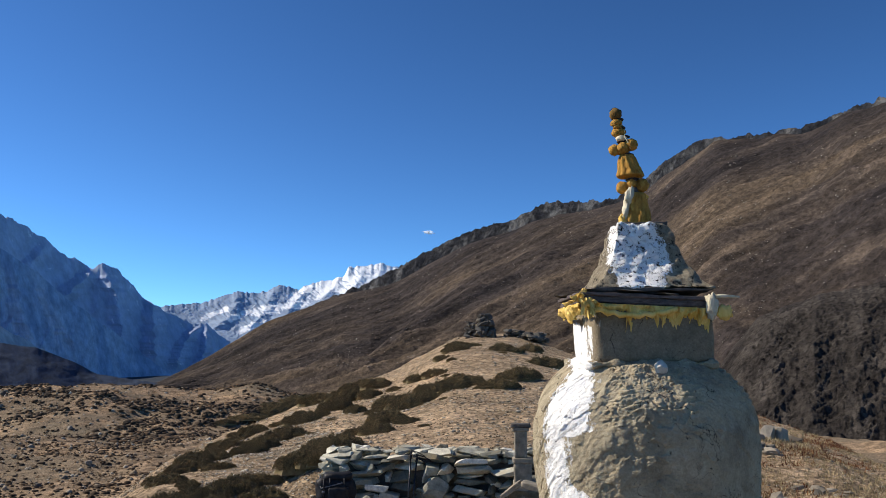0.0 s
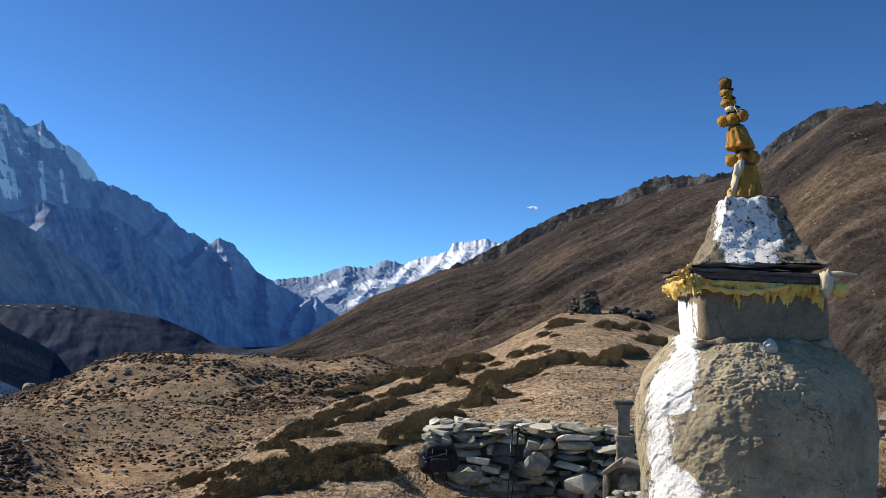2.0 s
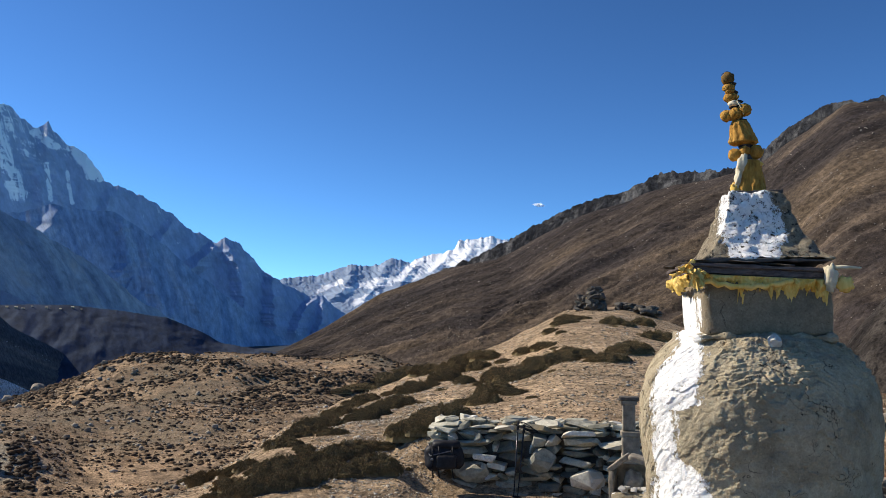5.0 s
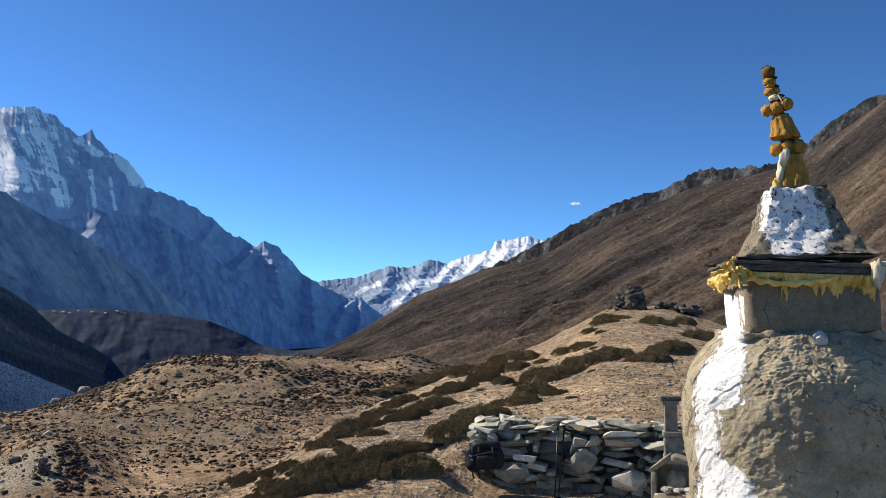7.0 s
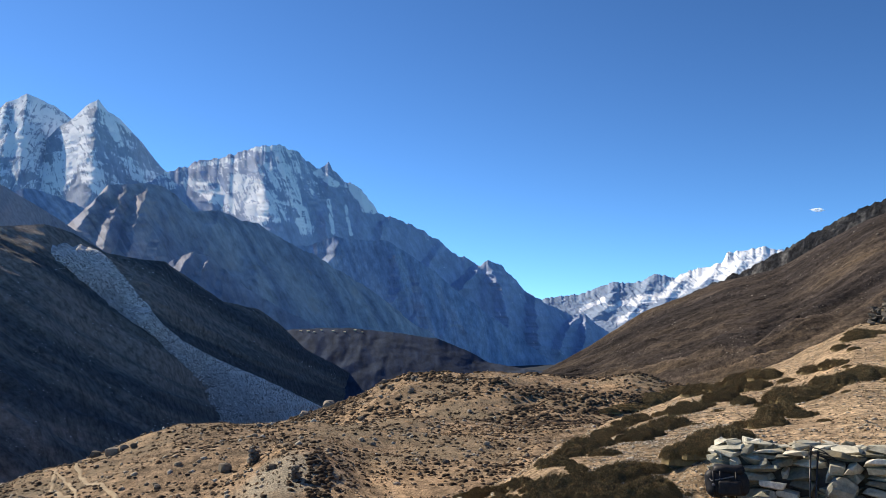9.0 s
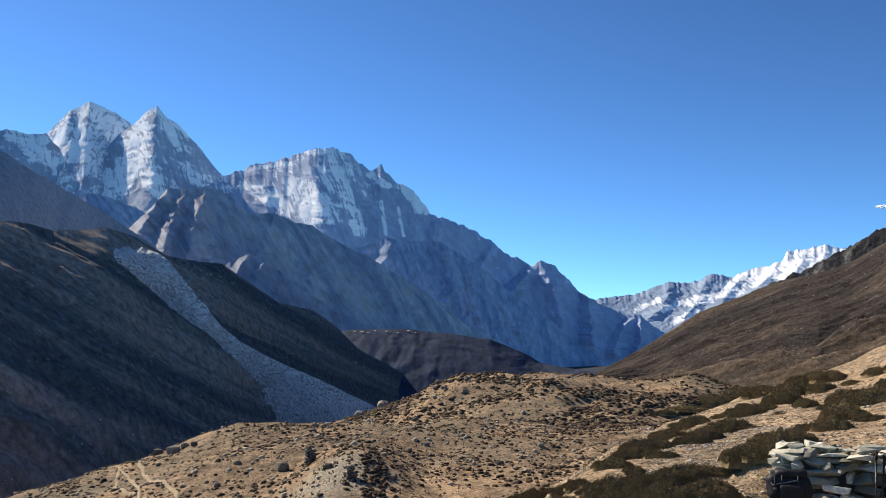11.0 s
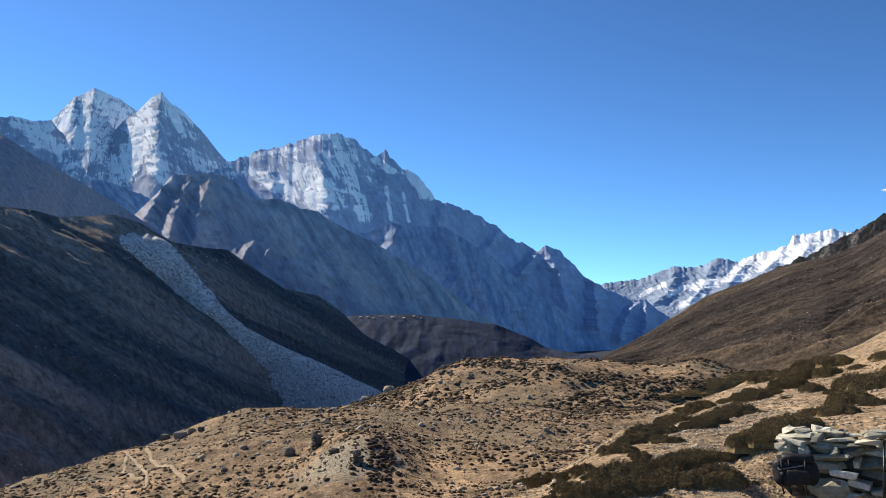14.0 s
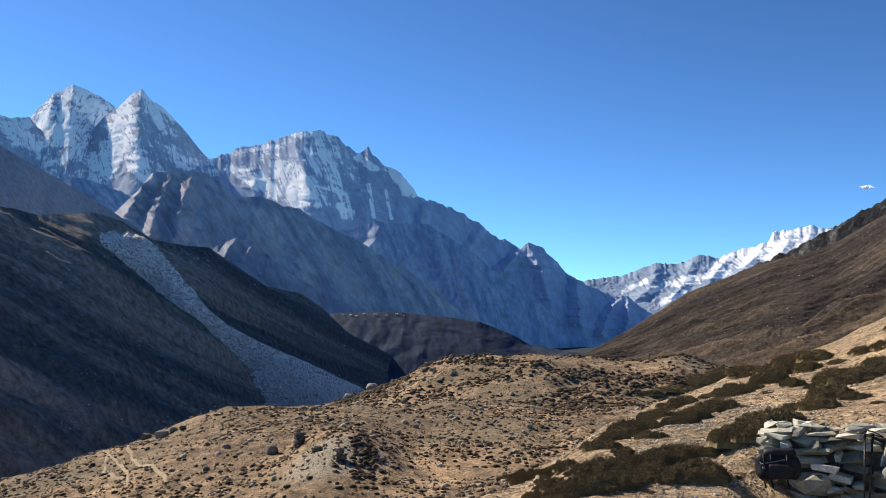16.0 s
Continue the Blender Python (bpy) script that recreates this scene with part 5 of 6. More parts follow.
part("scarf", lump((side(1110, 366), -0.075, up(352)), (0.040, 0.045, 0.09), 3, 0.45, 2.4, 3, Matrix.Rotation(radians(14), 4, 'Y')), M_PALE, chorten, "pale silk scarf tied to the spire")
part("scarf", lump((side(1104, 380), -0.085, up(376)), (0.028, 0.035, 0.085), 5, 0.45, 2.4, 3, Matrix.Rotation(radians(8), 4, 'Y')), M_PALE, chorten)
part("fringe", lump((side(1099, 390), -0.075, up(392)), (0.035, 0.045, 0.055), 6, 0.5, 2.6, 3), M_LEMON, chorten, "yellow cloth end at the foot of the spire")
for k, (x0, y0, x1, y1, x2, y2) in enumerate(((1080, 198, 1086, 184, 1097, 196), (1078, 196, 1092, 183, 1096, 203))):
    pts = [(side((1 - t) ** 2 * x0 + 2 * t * (1 - t) * x1 + t * t * x2), 0.01 - 0.03 * k, up((1 - t) ** 2 * y0 + 2 * t * (1 - t) * y1 + t * t * y2)) for t in np.linspace(0, 1, 9)]
    part("wire", tube(pts, 0.003, None, 5), M_GAP_WIRE, chorten)
part("streamer", tube([(side(1104), -0.06, up(232)), (side(1103), -0.065, up(245)), (side(1110), -0.065, up(258)), (side(1113), -0.06, up(268))], 0.005, None, 5), M_PALE, chorten, "thin pale string")


def cloth(u0, u1, edge, length, ragged, seed, nu=150, nv=16, bulge=0.02, face=0):
    """A pleated valance under the roof slab, from u0 to u1 along one of its sides."""
    u = np.linspace(u0, u1, nu)
    t = np.linspace(0, 1, nv)
    U, Tt = np.meshgrid(u, t, indexing="ij")
    pleat = np.sin(U * 70 + 5 * fbm(U * 5, Tt * 0.6, 3, seed)) * 0.016 * (0.3 + Tt) + 0.02 * fbm(U * 18, Tt * 2.5, 4, seed + 2)
    drop = length * (1 + ragged * fbm(U * 5, Tt * 0, 2, seed + 5) + 0.5 * ragged * fbm(U * 32, Tt * 0, 3, seed + 6))
    x = U
    y = -edge + pleat - bulge * np.sin(Tt * np.pi) + 0.06 * Tt
    z = -0.006 - Tt * drop
    m = roof @ Matrix.Rotation(face * math.pi / 2, 4, 'Z')
    p = np.stack([x, y, z], -1) @ np.array(m.to_3x3()).T + np.array(m.translation)
    return p[..., 0], p[..., 1], p[..., 2]


part_sheet("valance", *cloth(-0.16, 0.50, 0.53, 0.185, 0.55, 91, 300, 26), M_LEMON, chorten, False, "pleated yellow cloth valance under the roof slab")
part_sheet("valance", *cloth(-0.52, -0.15, 0.535, 0.06, 0.6, 95, 110), M_LEMON, chorten, False)
part_sheet("valance", *cloth(-0.51, 0.51, 0.535, 0.09, 0.5, 97, 120, face=3), M_LEMON, chorten, False)


def tongue(start, way, length, width, seed):
    """A torn strip of cloth that leaves start along way and curls down, as arrays."""
    t = np.linspace(0, 1, 18)
    u = np.linspace(-0.5, 0.5, 9)
    T, U = np.meshgrid(t, u, indexing="ij")
    side_way = way.cross(Vector((0, 0, 1))).normalized() if abs(way.z) < 0.9 else Vector((1, 0, 0))
    w = width * (1 - 0.35 * T + 0.35 * fbm(T * 3, U * 0, 3, seed))
    reach = length * T * (1 + 0.25 * fbm(U * 5, T * 0.5, 3, seed + 2))
    sag = -0.45 * length * T ** 2
    fold = 0.35 * width * fbm(U * 3, T * 2.5, 3, seed + 5)
    p = [start[q] + way[q] * (reach + 0.5 * fold) + side_way[q] * U * w + (0, 0, 1)[q] * (sag + fold) for q in range(3)]
    return p[0], p[1], p[2]


corner = roof @ Vector((-0.535, -0.53, 0.03))
rng = random.Random(15)
for k in range(11):
    way = Vector((rng.uniform(-1, 0.35), rng.uniform(-0.9, 0.1), rng.uniform(-0.8, 0.75))).normalized()
    at = corner + Vector((rng.uniform(-0.02, 0.09), rng.uniform(-0.02, 0.01), rng.uniform(-0.03, 0.03)))
    part_sheet("fringe", *tongue(at, way, rng.uniform(0.08, 0.15), rng.uniform(0.04, 0.075), 30 + k), M_LEMON, chorten, False, "torn yellow cloth fringe at the corner" if k == 0 else "")
band = [roof @ Vector((-0.51 + 0.74 * k / 15, -0.54 - 0.012 * math.sin(k * 1.9), -0.03 - 0.06 * math.sin(math.pi * k / 15) + 0.012 * math.sin(k * 2.7))) for k in range(16)]
part("cloth_band", tube(band, [0.016 + 0.010 * abs(math.sin(k * 1.3)) for k in range(16)], None, 7), M_LEMON, chorten, "twisted yellow cloth band nailed under the roof edge")
cr = roof @ Vector((0.51, -0.535, 0.03))
part("scarf", lump(cr + Vector((0.0, -0.02, -0.02)), (0.045, 0.03, 0.10), 7, 0.45, 2.5, 3), M_PALE, chorten)
part("fringe", lump(cr + Vector((0.09, -0.01, -0.07)), (0.06, 0.02, 0.055), 8, 0.5, 2.5, 3), M_LEMON, chorten)
part("stick", tube([cr + Vector((-0.05, 0, 0.045)), cr + Vector((0.08, 0.0, 0.06)), cr + Vector((0.21, 0.02, 0.05))], [0.018, 0.016, 0.008]), M_PALE, chorten, "bleached stick poking out at the corner")


# ---- dry-stone wall ----
def wall_stone(sx, sy, sz, rng):
    """Field stone or split slab, as they come."""
    if rng.random() < 0.6:
        return hull_stone(sx * 1.08, sy, sz * 1.12, rng, rng.choice((12, 15, 19)), rng.uniform(0.45, 0.85))
    return slab_stone(sx, sy, sz, rng, rng.uniform(0.4, 0.65), rng.choice((3, 4, 5, 6)))


def build_wall():
    a, b = spot(8.25, 12.05), spot(-8.0, 11.6)
    along = (b - a).normalized()
    length = (b - a).length
    wall = new("stone_wall")
    ang = math.atan2(along.y, along.x)
    wall.matrix_basis = Matrix.Translation((a.x, a.y, -0.62)) @ Matrix.Rotation(ang, 4, 'Z')
    tagged(wall, "dry-stone wall of grey slabs and rounded field stones", "wall")
    # rubble core, coloured dark so the gaps between stones look shaded
    part("rubble_core", rough_box(length - 0.15, 0.40, 1.00, 20, 0.03, 3, 21, 0.05, m=Matrix.Translation((length / 2 + 0.05, 0.45, 0.0))), M_SLATE, wall, "packed rubble inside the wall, dark to read as shaded gaps")
    rng = random.Random(42)
    top = 1.09
    z = 0.0
    row = 0
    while z < top - 0.03:
        h = rng.choice((rng.uniform(0.07, 0.10), rng.uniform(0.10, 0.15), rng.uniform(0.13, 0.20))) if z < 0.85 else rng.uniform(0.06, 0.12)
        x = -rng.uniform(0.0, 0.08)
        while x < length:
            w = rng.choice((rng.uniform(0.10, 0.20), rng.uniform(0.22, 0.38), rng.uniform(0.30, 0.62)))
            levels = rng.choice((1, 1, 1, 2, 2)) if h > 0.15 else 1
            for lv in range(levels):
                hh = h / levels * rng.uniform(0.85, 1.25)
                bm = wall_stone(w * rng.uniform(0.95, 1.15), rng.uniform(0.24, 0.40), hh * rng.uniform(0.9, 1.1), rng)
                tilt = Matrix.Rotation(rng.uniform(-0.16, 0.16), 4, 'Y') @ Matrix.Rotation(rng.uniform(-0.55, 0.35), 4, 'Z') @ Matrix.Rotation(rng.uniform(-0.25, 0.2), 4, 'X')
                bm.transform(Matrix.Translation((x + w / 2, 0.12 + rng.uniform(-0.15, 0.13), z + h * (lv + 0.5) / levels + rng.uniform(-0.02, 0.02))) @ tilt)
                if lv < levels - 1:
                    part("stone", bm, M_WALLSTONE, wall)
            part("stone", bm, M_WALLSTONE, wall)
            x += w * rng.uniform(0.97, 1.04)
        z += h * 0.96
        row += 1
    # cap slabs, uneven
    x = 0.0
    while x < length:
        w = rng.uniform(0.16, 0.42)
        hh = rng.uniform(0.05, 0.13)
        bm = wall_stone(w, rng.uniform(0.3, 0.5), hh, rng)
        bm.transform(Matrix.Translation((x + w / 2, 0.2 + rng.uniform(-0.08, 0.1), z + hh * 0.12)) @ Matrix.Rotation(rng.uniform(-0.14, 0.14), 4, 'Y') @ Matrix.Rotation(rng.uniform(-0.3, 0.3), 4, 'Z'))
        part("stone", bm, M_WALLSTONE, wall)
        x += w * rng.uniform(0.9, 1.25)
    for k in range(60):
        w = rng.uniform(0.14, 0.36)
        bm = wall_stone(w, rng.uniform(0.16, 0.32), rng.uniform(0.07, 0.15), rng)
        bm.transform(Matrix.Translation((rng.uniform(0.1, length), rng.uniform(0.32, 0.85), z - 0.04 + rng.uniform(-0.06, 0.05))) @ Matrix.Rotation(rng.uniform(-0.25, 0.25), 4, 'Y') @ Matrix.Rotation(rng.uniform(-1, 1), 4, 'Z'))
        part("stone", bm, M_WALLSTONE, wall)
    # the wall's end, in depth
    for k in range(10):
        bm = wall_stone(rng.uniform(0.22, 0.34), rng.uniform(0.22, 0.36), rng.uniform(0.13, 0.2), rng)
        bm.transform(Matrix.Translation((0.06 + rng.uniform(-0.03, 0.03), 0.28 + 0.2 * (k % 2), 0.08 + 0.2 * (k // 2))) @ Matrix.Rotation(rng.uniform(-0.2, 0.2), 4, 'Z'))
        part("stone", bm, M_WALLSTONE, wall)
    for x, zc, w, h in ((1.62, 0.62, 0.40, 0.36), (0.62, 0.42, 0.55, 0.34), (2.25, 0.40, 0.52, 0.30)):
        bm = hull_stone(w, 0.34, h, rng, 34, 0.35)
        bm.transform(Matrix.Translation((x, -0.02, zc)))
        part("stone", bm, M_WALLSTONE, wall)
    return wall, along


wall, along = build_wall()


# ---- carved stone post and niche beside the chorten ----
def build_post():
    post = new("carved_stone_post")
    p = spot(-5.2, 10.2)
    post.matrix_basis = pose(p.x, p.y, -0.62, 0, 0, -5.2)
    tagged(post, "slim grey carved stone post with stepped capital", "post")
    part("shaft", rough_box(0.15, 0.15, 0.36, 8, 0.004, 8, 31, 0.015, m=Matrix.Translation((0, 0, 1.22))), M_CARVED, post)
    part("capital", rough_box(0.23, 0.20, 0.05, 8, 0.012, 12, 32, 0.012, m=Matrix.Translation((0, 0, 1.58))), M_SLATE, post, "chipped dark capital stone")
    part("capital", rough_box(0.19, 0.18, 0.05, 8, 0.008, 12, 33, 0.012, m=Matrix.Translation((0, 0, 1.535))), M_CARVED, post)
    for dx in (-0.055, 0.055):
        part("moulding", rough_box(0.03, 0.03, 0.33, 6, 0.003, 9, 34, 0.008, m=Matrix.Translation((dx, -0.075, 1.22))), M_CARVED, post)
    part("base_block", rough_box(0.24, 0.24, 0.06, 8, 0.008, 8, 35, 0.012, m=Matrix.Translation((0.02, 0, 1.165))), M_CARVED, post)
    part("base_block", rough_box(0.21, 0.22, 0.24, 8, 0.008, 8, 36, 0.015, m=Matrix.Translation((0.02, 0, 0.93))), M_CARVED, post)
    part("base_block", rough_box(0.30, 0.28, 0.95, 8, 0.012, 6, 37, 0.02, m=Matrix.Translation((0.05, 0, 0))), M_CARVED, post)


build_post()


def build_niche():
    niche = new("stone_niche")
    p = spot(-5.35, 9.3)
    niche.matrix_basis = pose(p.x, p.y, -0.62, 0, 0, -14)
    tagged(niche, "small plastered niche frame with a slanting top beside the chorten", "shrine niche")
    part("frame_post", rough_box(0.06, 0.26, 0.90, 8, 0.005, 7, 41, 0.015, m=Matrix.Translation((-0.20, 0, 0.0))), M_CARVED, niche)
    part("frame_top", rough_box(0.26, 0.26, 0.06, 8, 0.005, 7, 42, 0.015, m=Matrix.Translation((-0.11, 0, 0.955)) @ Matrix.Rotation(radians(-38), 4, 'Y')), M_CARVED, niche)
    part("frame_top", rough_box(0.30, 0.26, 0.06, 8, 0.005, 7, 43, 0.015, m=Matrix.Translation((0.12, 0, 0.985)) @ Matrix.Rotation(radians(14), 4, 'Y')), M_CARVED, niche)
    part("back_panel", rough_box(0.46, 0.05, 0.95, 8, 0.005, 7, 44, 0.015, m=Matrix.Translation((0.04, 0.12, 0))), M_CARVED, niche)
    part("stone", lump((0.02, -0.02, 0.78), (0.10, 0.09, 0.13), 9, 0.25), M_CARVED, niche, "grey stone set in the niche")
    part("ledge", rough_box(0.5, 0.36, 0.68, 8, 0.02, 6, 45, 0.02, m=Matrix.Translation((0.06, -0.06, 0))), M_DOME, niche)
    rng = random.Random(46)
    for k in range(12):
        w = rng.uniform(0.05, 0.12)
        bm = hull_stone(w, w * 0.8, w * 0.7, rng, 14, 0.6)
        bm.transform(Matrix.Translation((rng.uniform(-0.10, 0.30), rng.uniform(-0.22, -0.10), 0.70 + rng.uniform(0, 0.05))))
        part("stone", bm, M_PALESTONE, niche, "whitewashed rubble stone" if k == 0 else "")


build_niche()


# ---- backpack and walking poles at the wall ----
def build_pack():
    pack = new("backpack")
    p = spot(7.25, 11.62)
    pack.matrix_basis = pose(p.x, p.y, -0.08, 0, 0, 5) @ Matrix.Diagonal((0.95, 1, 0.92, 1))
    tagged(pack, "black nylon backpack hung on the stone wall", "backpack")
    part("body", rough_box(0.56, 0.26, 0.36, 12, 0.03, 4, 51, 0.11, m=Matrix.Translation((0, 0, -0.06))), M_BLACK, pack)
    part("lid", rough_box(0.40, 0.24, 0.12, 10, 0.02, 5, 52, 0.05, m=Matrix.Translation((0.02, 0.02, 0.25))), M_BLACK, pack)
    part("pocket", rough_box(0.30, 0.10, 0.20, 8, 0.015, 6, 53, 0.04, m=Matrix.Translation((0.04, -0.16, -0.02))), M_BLACK, pack)
    for x in (-0.17, -0.08, 0.12):
        part("strap", tube([(x, -0.13, 0.30), (x + 0.01, -0.17, 0.1), (x, -0.15, -0.05), (x + 0.02, -0.14, -0.16)], 0.011, None, 6), M_BLACK, pack)
    webbing = part("strap", tube([(-0.22, 0.0, 0.32), (-0.25, -0.05, 0.22), (-0.20, -0.14, 0.16), (0.1, -0.17, 0.24)], 0.01, None, 6), M_GREYSTRAP, pack, "grey webbing strap")
    part("buckle", rough_box(0.04, 0.02, 0.03, 3, 0.0, 1, 1, 0.006, m=Matrix.Translation((-0.17, -0.18, 0.1))), M_GREYSTRAP, webbing)


build_pack()


def build_pole(az, dz, seed, lean):
    ob = new("walking_pole")
    p = spot(az, 11.5)
    ob.matrix_basis = pose(p.x, p.y, -0.55, -7, lean, -1)
    tagged(ob, "black telescopic walking pole leaning on the wall", "walking pole", group="walking poles")
    part("tube", tube([(0, 0, 0), (0, 0, 0.5), (0, 0, 0.95 + dz)], [0.007, 0.009, 0.011]), M_METAL, ob)
    grip = part("grip", tube([(0, 0, 0.93 + dz), (0, 0, 0.98 + dz), (0.004, 0, 1.05 + dz), (0.0, 0, 1.08 + dz)], [0.013, 0.018, 0.016, 0.021]), M_BLACK, ob)
    part("strap", tube([(0, -0.01, 1.07 + dz), (0.09, -0.03, 1.06 + dz), (0.20, -0.03, 1.01 + dz), (0.11, -0.03, 0.99 + dz), (0.0, -0.015, 1.03 + dz)], 0.008, None, 6), M_BLACK, grip)
    part("basket", tube([(0, 0, 0.09), (0, 0, 0.10)], 0.035, None, 12), M_BLACK, ob)


build_pole(2.55, 0.02, 1, 3)
build_pole(2.30, -0.03, 2, 5)


# ---- shrubs ----
def shrub_mesh(name, seed, mat, sprigs=15000, height=0.46):
    """A low uneven mat of juniper: a dark heart under many small sprigs; about 2 wide."""
    rng = np.random.RandomState(seed)
    th = rng.rand(sprigs) * 2 * np.pi
    rad = np.sqrt(rng.rand(sprigs))
    lob = 1 + 0.28 * fbm(np.cos(th) * 1.3 + seed, np.sin(th) * 1.3, 3, seed)
    hgt = height * np.sqrt(np.maximum(0, 1 - rad ** 2.2)) * (0.85 + 0.45 * fbm(np.cos(th) * rad * 2.8, np.sin(th) * rad * 2.8 + seed, 3, seed + 3))
    px, py = np.cos(th) * rad * lob, np.sin(th) * rad * lob
    base = np.stack([px, py, hgt * rng.uniform(0.55, 1.0, sprigs)], -1)
    out = np.stack([px * 0.6, py * 0.6, 0.5 + 0 * px], -1) + 0.6 * rng.randn(sprigs, 3)
    out /= np.linalg.norm(out, axis=1)[:, None]
    cross = np.cross(out, rng.randn(sprigs, 3))
    cross /= np.linalg.norm(cross, axis=1)[:, None]
    third = np.cross(out, cross)
    size = rng.uniform(0.016, 0.042, sprigs)[:, None]
    verts, faces = [], []
    tip = base + out * size * 1.2
    a, b, c = base + cross * size * 0.42, base - cross * size * 0.3 + third * size * 0.35, base - cross * size * 0.3 - third * size * 0.35
    v = np.stack([tip, a, b, c], 1).reshape(-1, 3)
    k = np.arange(sprigs)[:, None] * 4
    f = np.concatenate([k + np.array([[0, 1, 2]]), k + np.array([[0, 2, 3]]), k + np.array([[0, 3, 1]])])
    # heart
    t2, r2 = np.meshgrid(np.linspace(0, 2 * np.pi, 28, endpoint=False), np.linspace(0.0, 1.0, 9), indexing="ij")
    l2 = 1 + 0.28 * fbm(np.cos(t2) * 1.3 + seed, np.sin(t2) * 1.3, 3, seed)
    h2 = height * 0.8 * np.sqrt(np.maximum(0, 1 - r2 ** 2.2)) * (0.85 + 0.45 * fbm(np.cos(t2) * r2 * 2.8, np.sin(t2) * r2 * 2.8 + seed, 3, seed + 3)) - 0.12 * (r2 > 0.98)
    hv = np.stack([np.cos(t2) * r2 * l2 * 0.95, np.sin(t2) * r2 * l2 * 0.95, h2], -1).reshape(-1, 3)
    i, j = np.meshgrid(np.arange(28), np.arange(8), indexing="ij")
    i2 = (i + 1) % 28
    q = np.stack([i * 9 + j, i * 9 + j + 1, i2 * 9 + j + 1, i2 * 9 + j], -1).reshape(-1, 4) + len(v)
    allv = np.concatenate([v, hv])
    allf = [tuple(x) for x in f] + [tuple(x) for x in q]
    return raw_mesh(name, allv, allf, mat)


SHRUBS = [shrub_mesh("juniper_mat", 100 + k, M_SPRIG) for k in range(6)]
# bands of shrubs on the knoll: azimuth and elevation of both ends, width and count
SHRUB_BANDS = [(13.4, -3.7, 3.8, -1.2, 2.4, 10),
               (10.0, -3.9, 4.5, -2.0, 2.4, 5),
               (3.8, -3.3, -1.3, -1.3, 3.0, 7),
               (2.2, -1.3, -0.5, -0.4, 2.0, 3),
               (-3.0, -1.6, -7.1, -0.1, 3.0, 4),
               (0.3, 0.4, -2.0, 1.4, 1.5, 4),
               (-3.4, 1.1, -6.2, 0.8, 1.9, 3),
               (18.2, -7.5, 12.6, -4.5, 2.4, 9),
               (13.0, -6.0, 9.4, -4.3, 2.3, 5),
               (15.4, -6.9, 13.4, -6.3, 1.7, 2),
               (9.9, -7.2, 6.1, -5.0, 3.0, 7),
               (6.5, -4.7, 2.2, -3.8, 2.4, 4),
               (20.6, -10.5, 11.8, -8.9, 3.6, 8),
               (19.2, -9.3, 11.4, -7.5, 3.2, 8),
               (24.6, -9.7, 20.0, -8.7, 1.9, 5),
               (23.1, -10.6, 18.9, -9.4, 2.2, 5)]


def plant_shrubs():
    rng = random.Random(9)
    spots = []
    for a0, e0, a1, e1, w, n in SHRUB_BANDS:
        for k in range(n):
            t = (k + rng.uniform(0.2, 0.8)) / n
            az, el, wide = a0 + (a1 - a0) * t + rng.uniform(-0.25, 0.25), e0 + (e1 - e0) * t + rng.uniform(-0.22, 0.22), w * rng.uniform(0.7, 1.15)
            spots.append((az, el, wide))
            if rng.random() < 0.75:
                spots.append((az + rng.choice((-1, 1)) * rng.uniform(0.4, 0.65) * wide, el + rng.uniform(-0.12, 0.10) * wide, wide * rng.uniform(0.35, 0.65)))
    for az, el, w in spots:
        r, z = ground_hit(az, el)
        half = r * radians(w) / 2
        p = spot(az, r + half * 0.3)
        ob = new("juniper_shrub", rng.choice(SHRUBS))
        h = min(half, 1.5) * rng.uniform(1.0, 1.6)
        ob.matrix_basis = Matrix.Translation((p.x, p.y, floor_at(p.x, p.y) - 0.05)) @ Matrix.Rotation(radians(az + rng.uniform(-14, 14)), 4, 'Z') @ Matrix.Diagonal((half * 1.1, half * rng.uniform(0.7, 1.0), h, 1))
        tagged(ob, "dark low juniper shrub spreading over dry ground", "shrub", "juniper shrubs on the knoll")


plant_shrubs()


# ---- cairns and boulders ----
def cairn(az, r, width, height, n, seed, label, name="cairn", mat=None):
    rng = random.Random(seed)
    p = spot(az, r)
    root = new(name)
    root.matrix_basis = Matrix.Translation((p.x, p.y, floor_at(p.x, p.y) - 0.05)) @ Matrix.Rotation(radians(az), 4, 'Z')
    tagged(root, label, "cairn")
    for k in range(n):
        t = (k / n) ** 0.8
        w = width * (1 - 0.25 * t) * rng.uniform(0.35, 0.55)
        h = min(w * rng.uniform(0.4, 0.75), height * 0.4)
        bm = hull_stone(w, w * rng.uniform(0.7, 1.0), h, rng, 20, 0.8)
        reach = width * 0.33 * (1 - 0.35 * t)
        bm.transform(Matrix.Translation((rng.uniform(-reach, reach), rng.uniform(-reach, reach) * 0.7, h * 0.35 + t * max(0.05, height - h * 0.8))) @ Matrix.Rotation(rng.uniform(-0.25, 0.25), 4, 'Y') @ Matrix.Rotation(rng.uniform(0, 3), 4, 'Z'))
        part("stone", bm, mat or M_DARKSTONE, root)


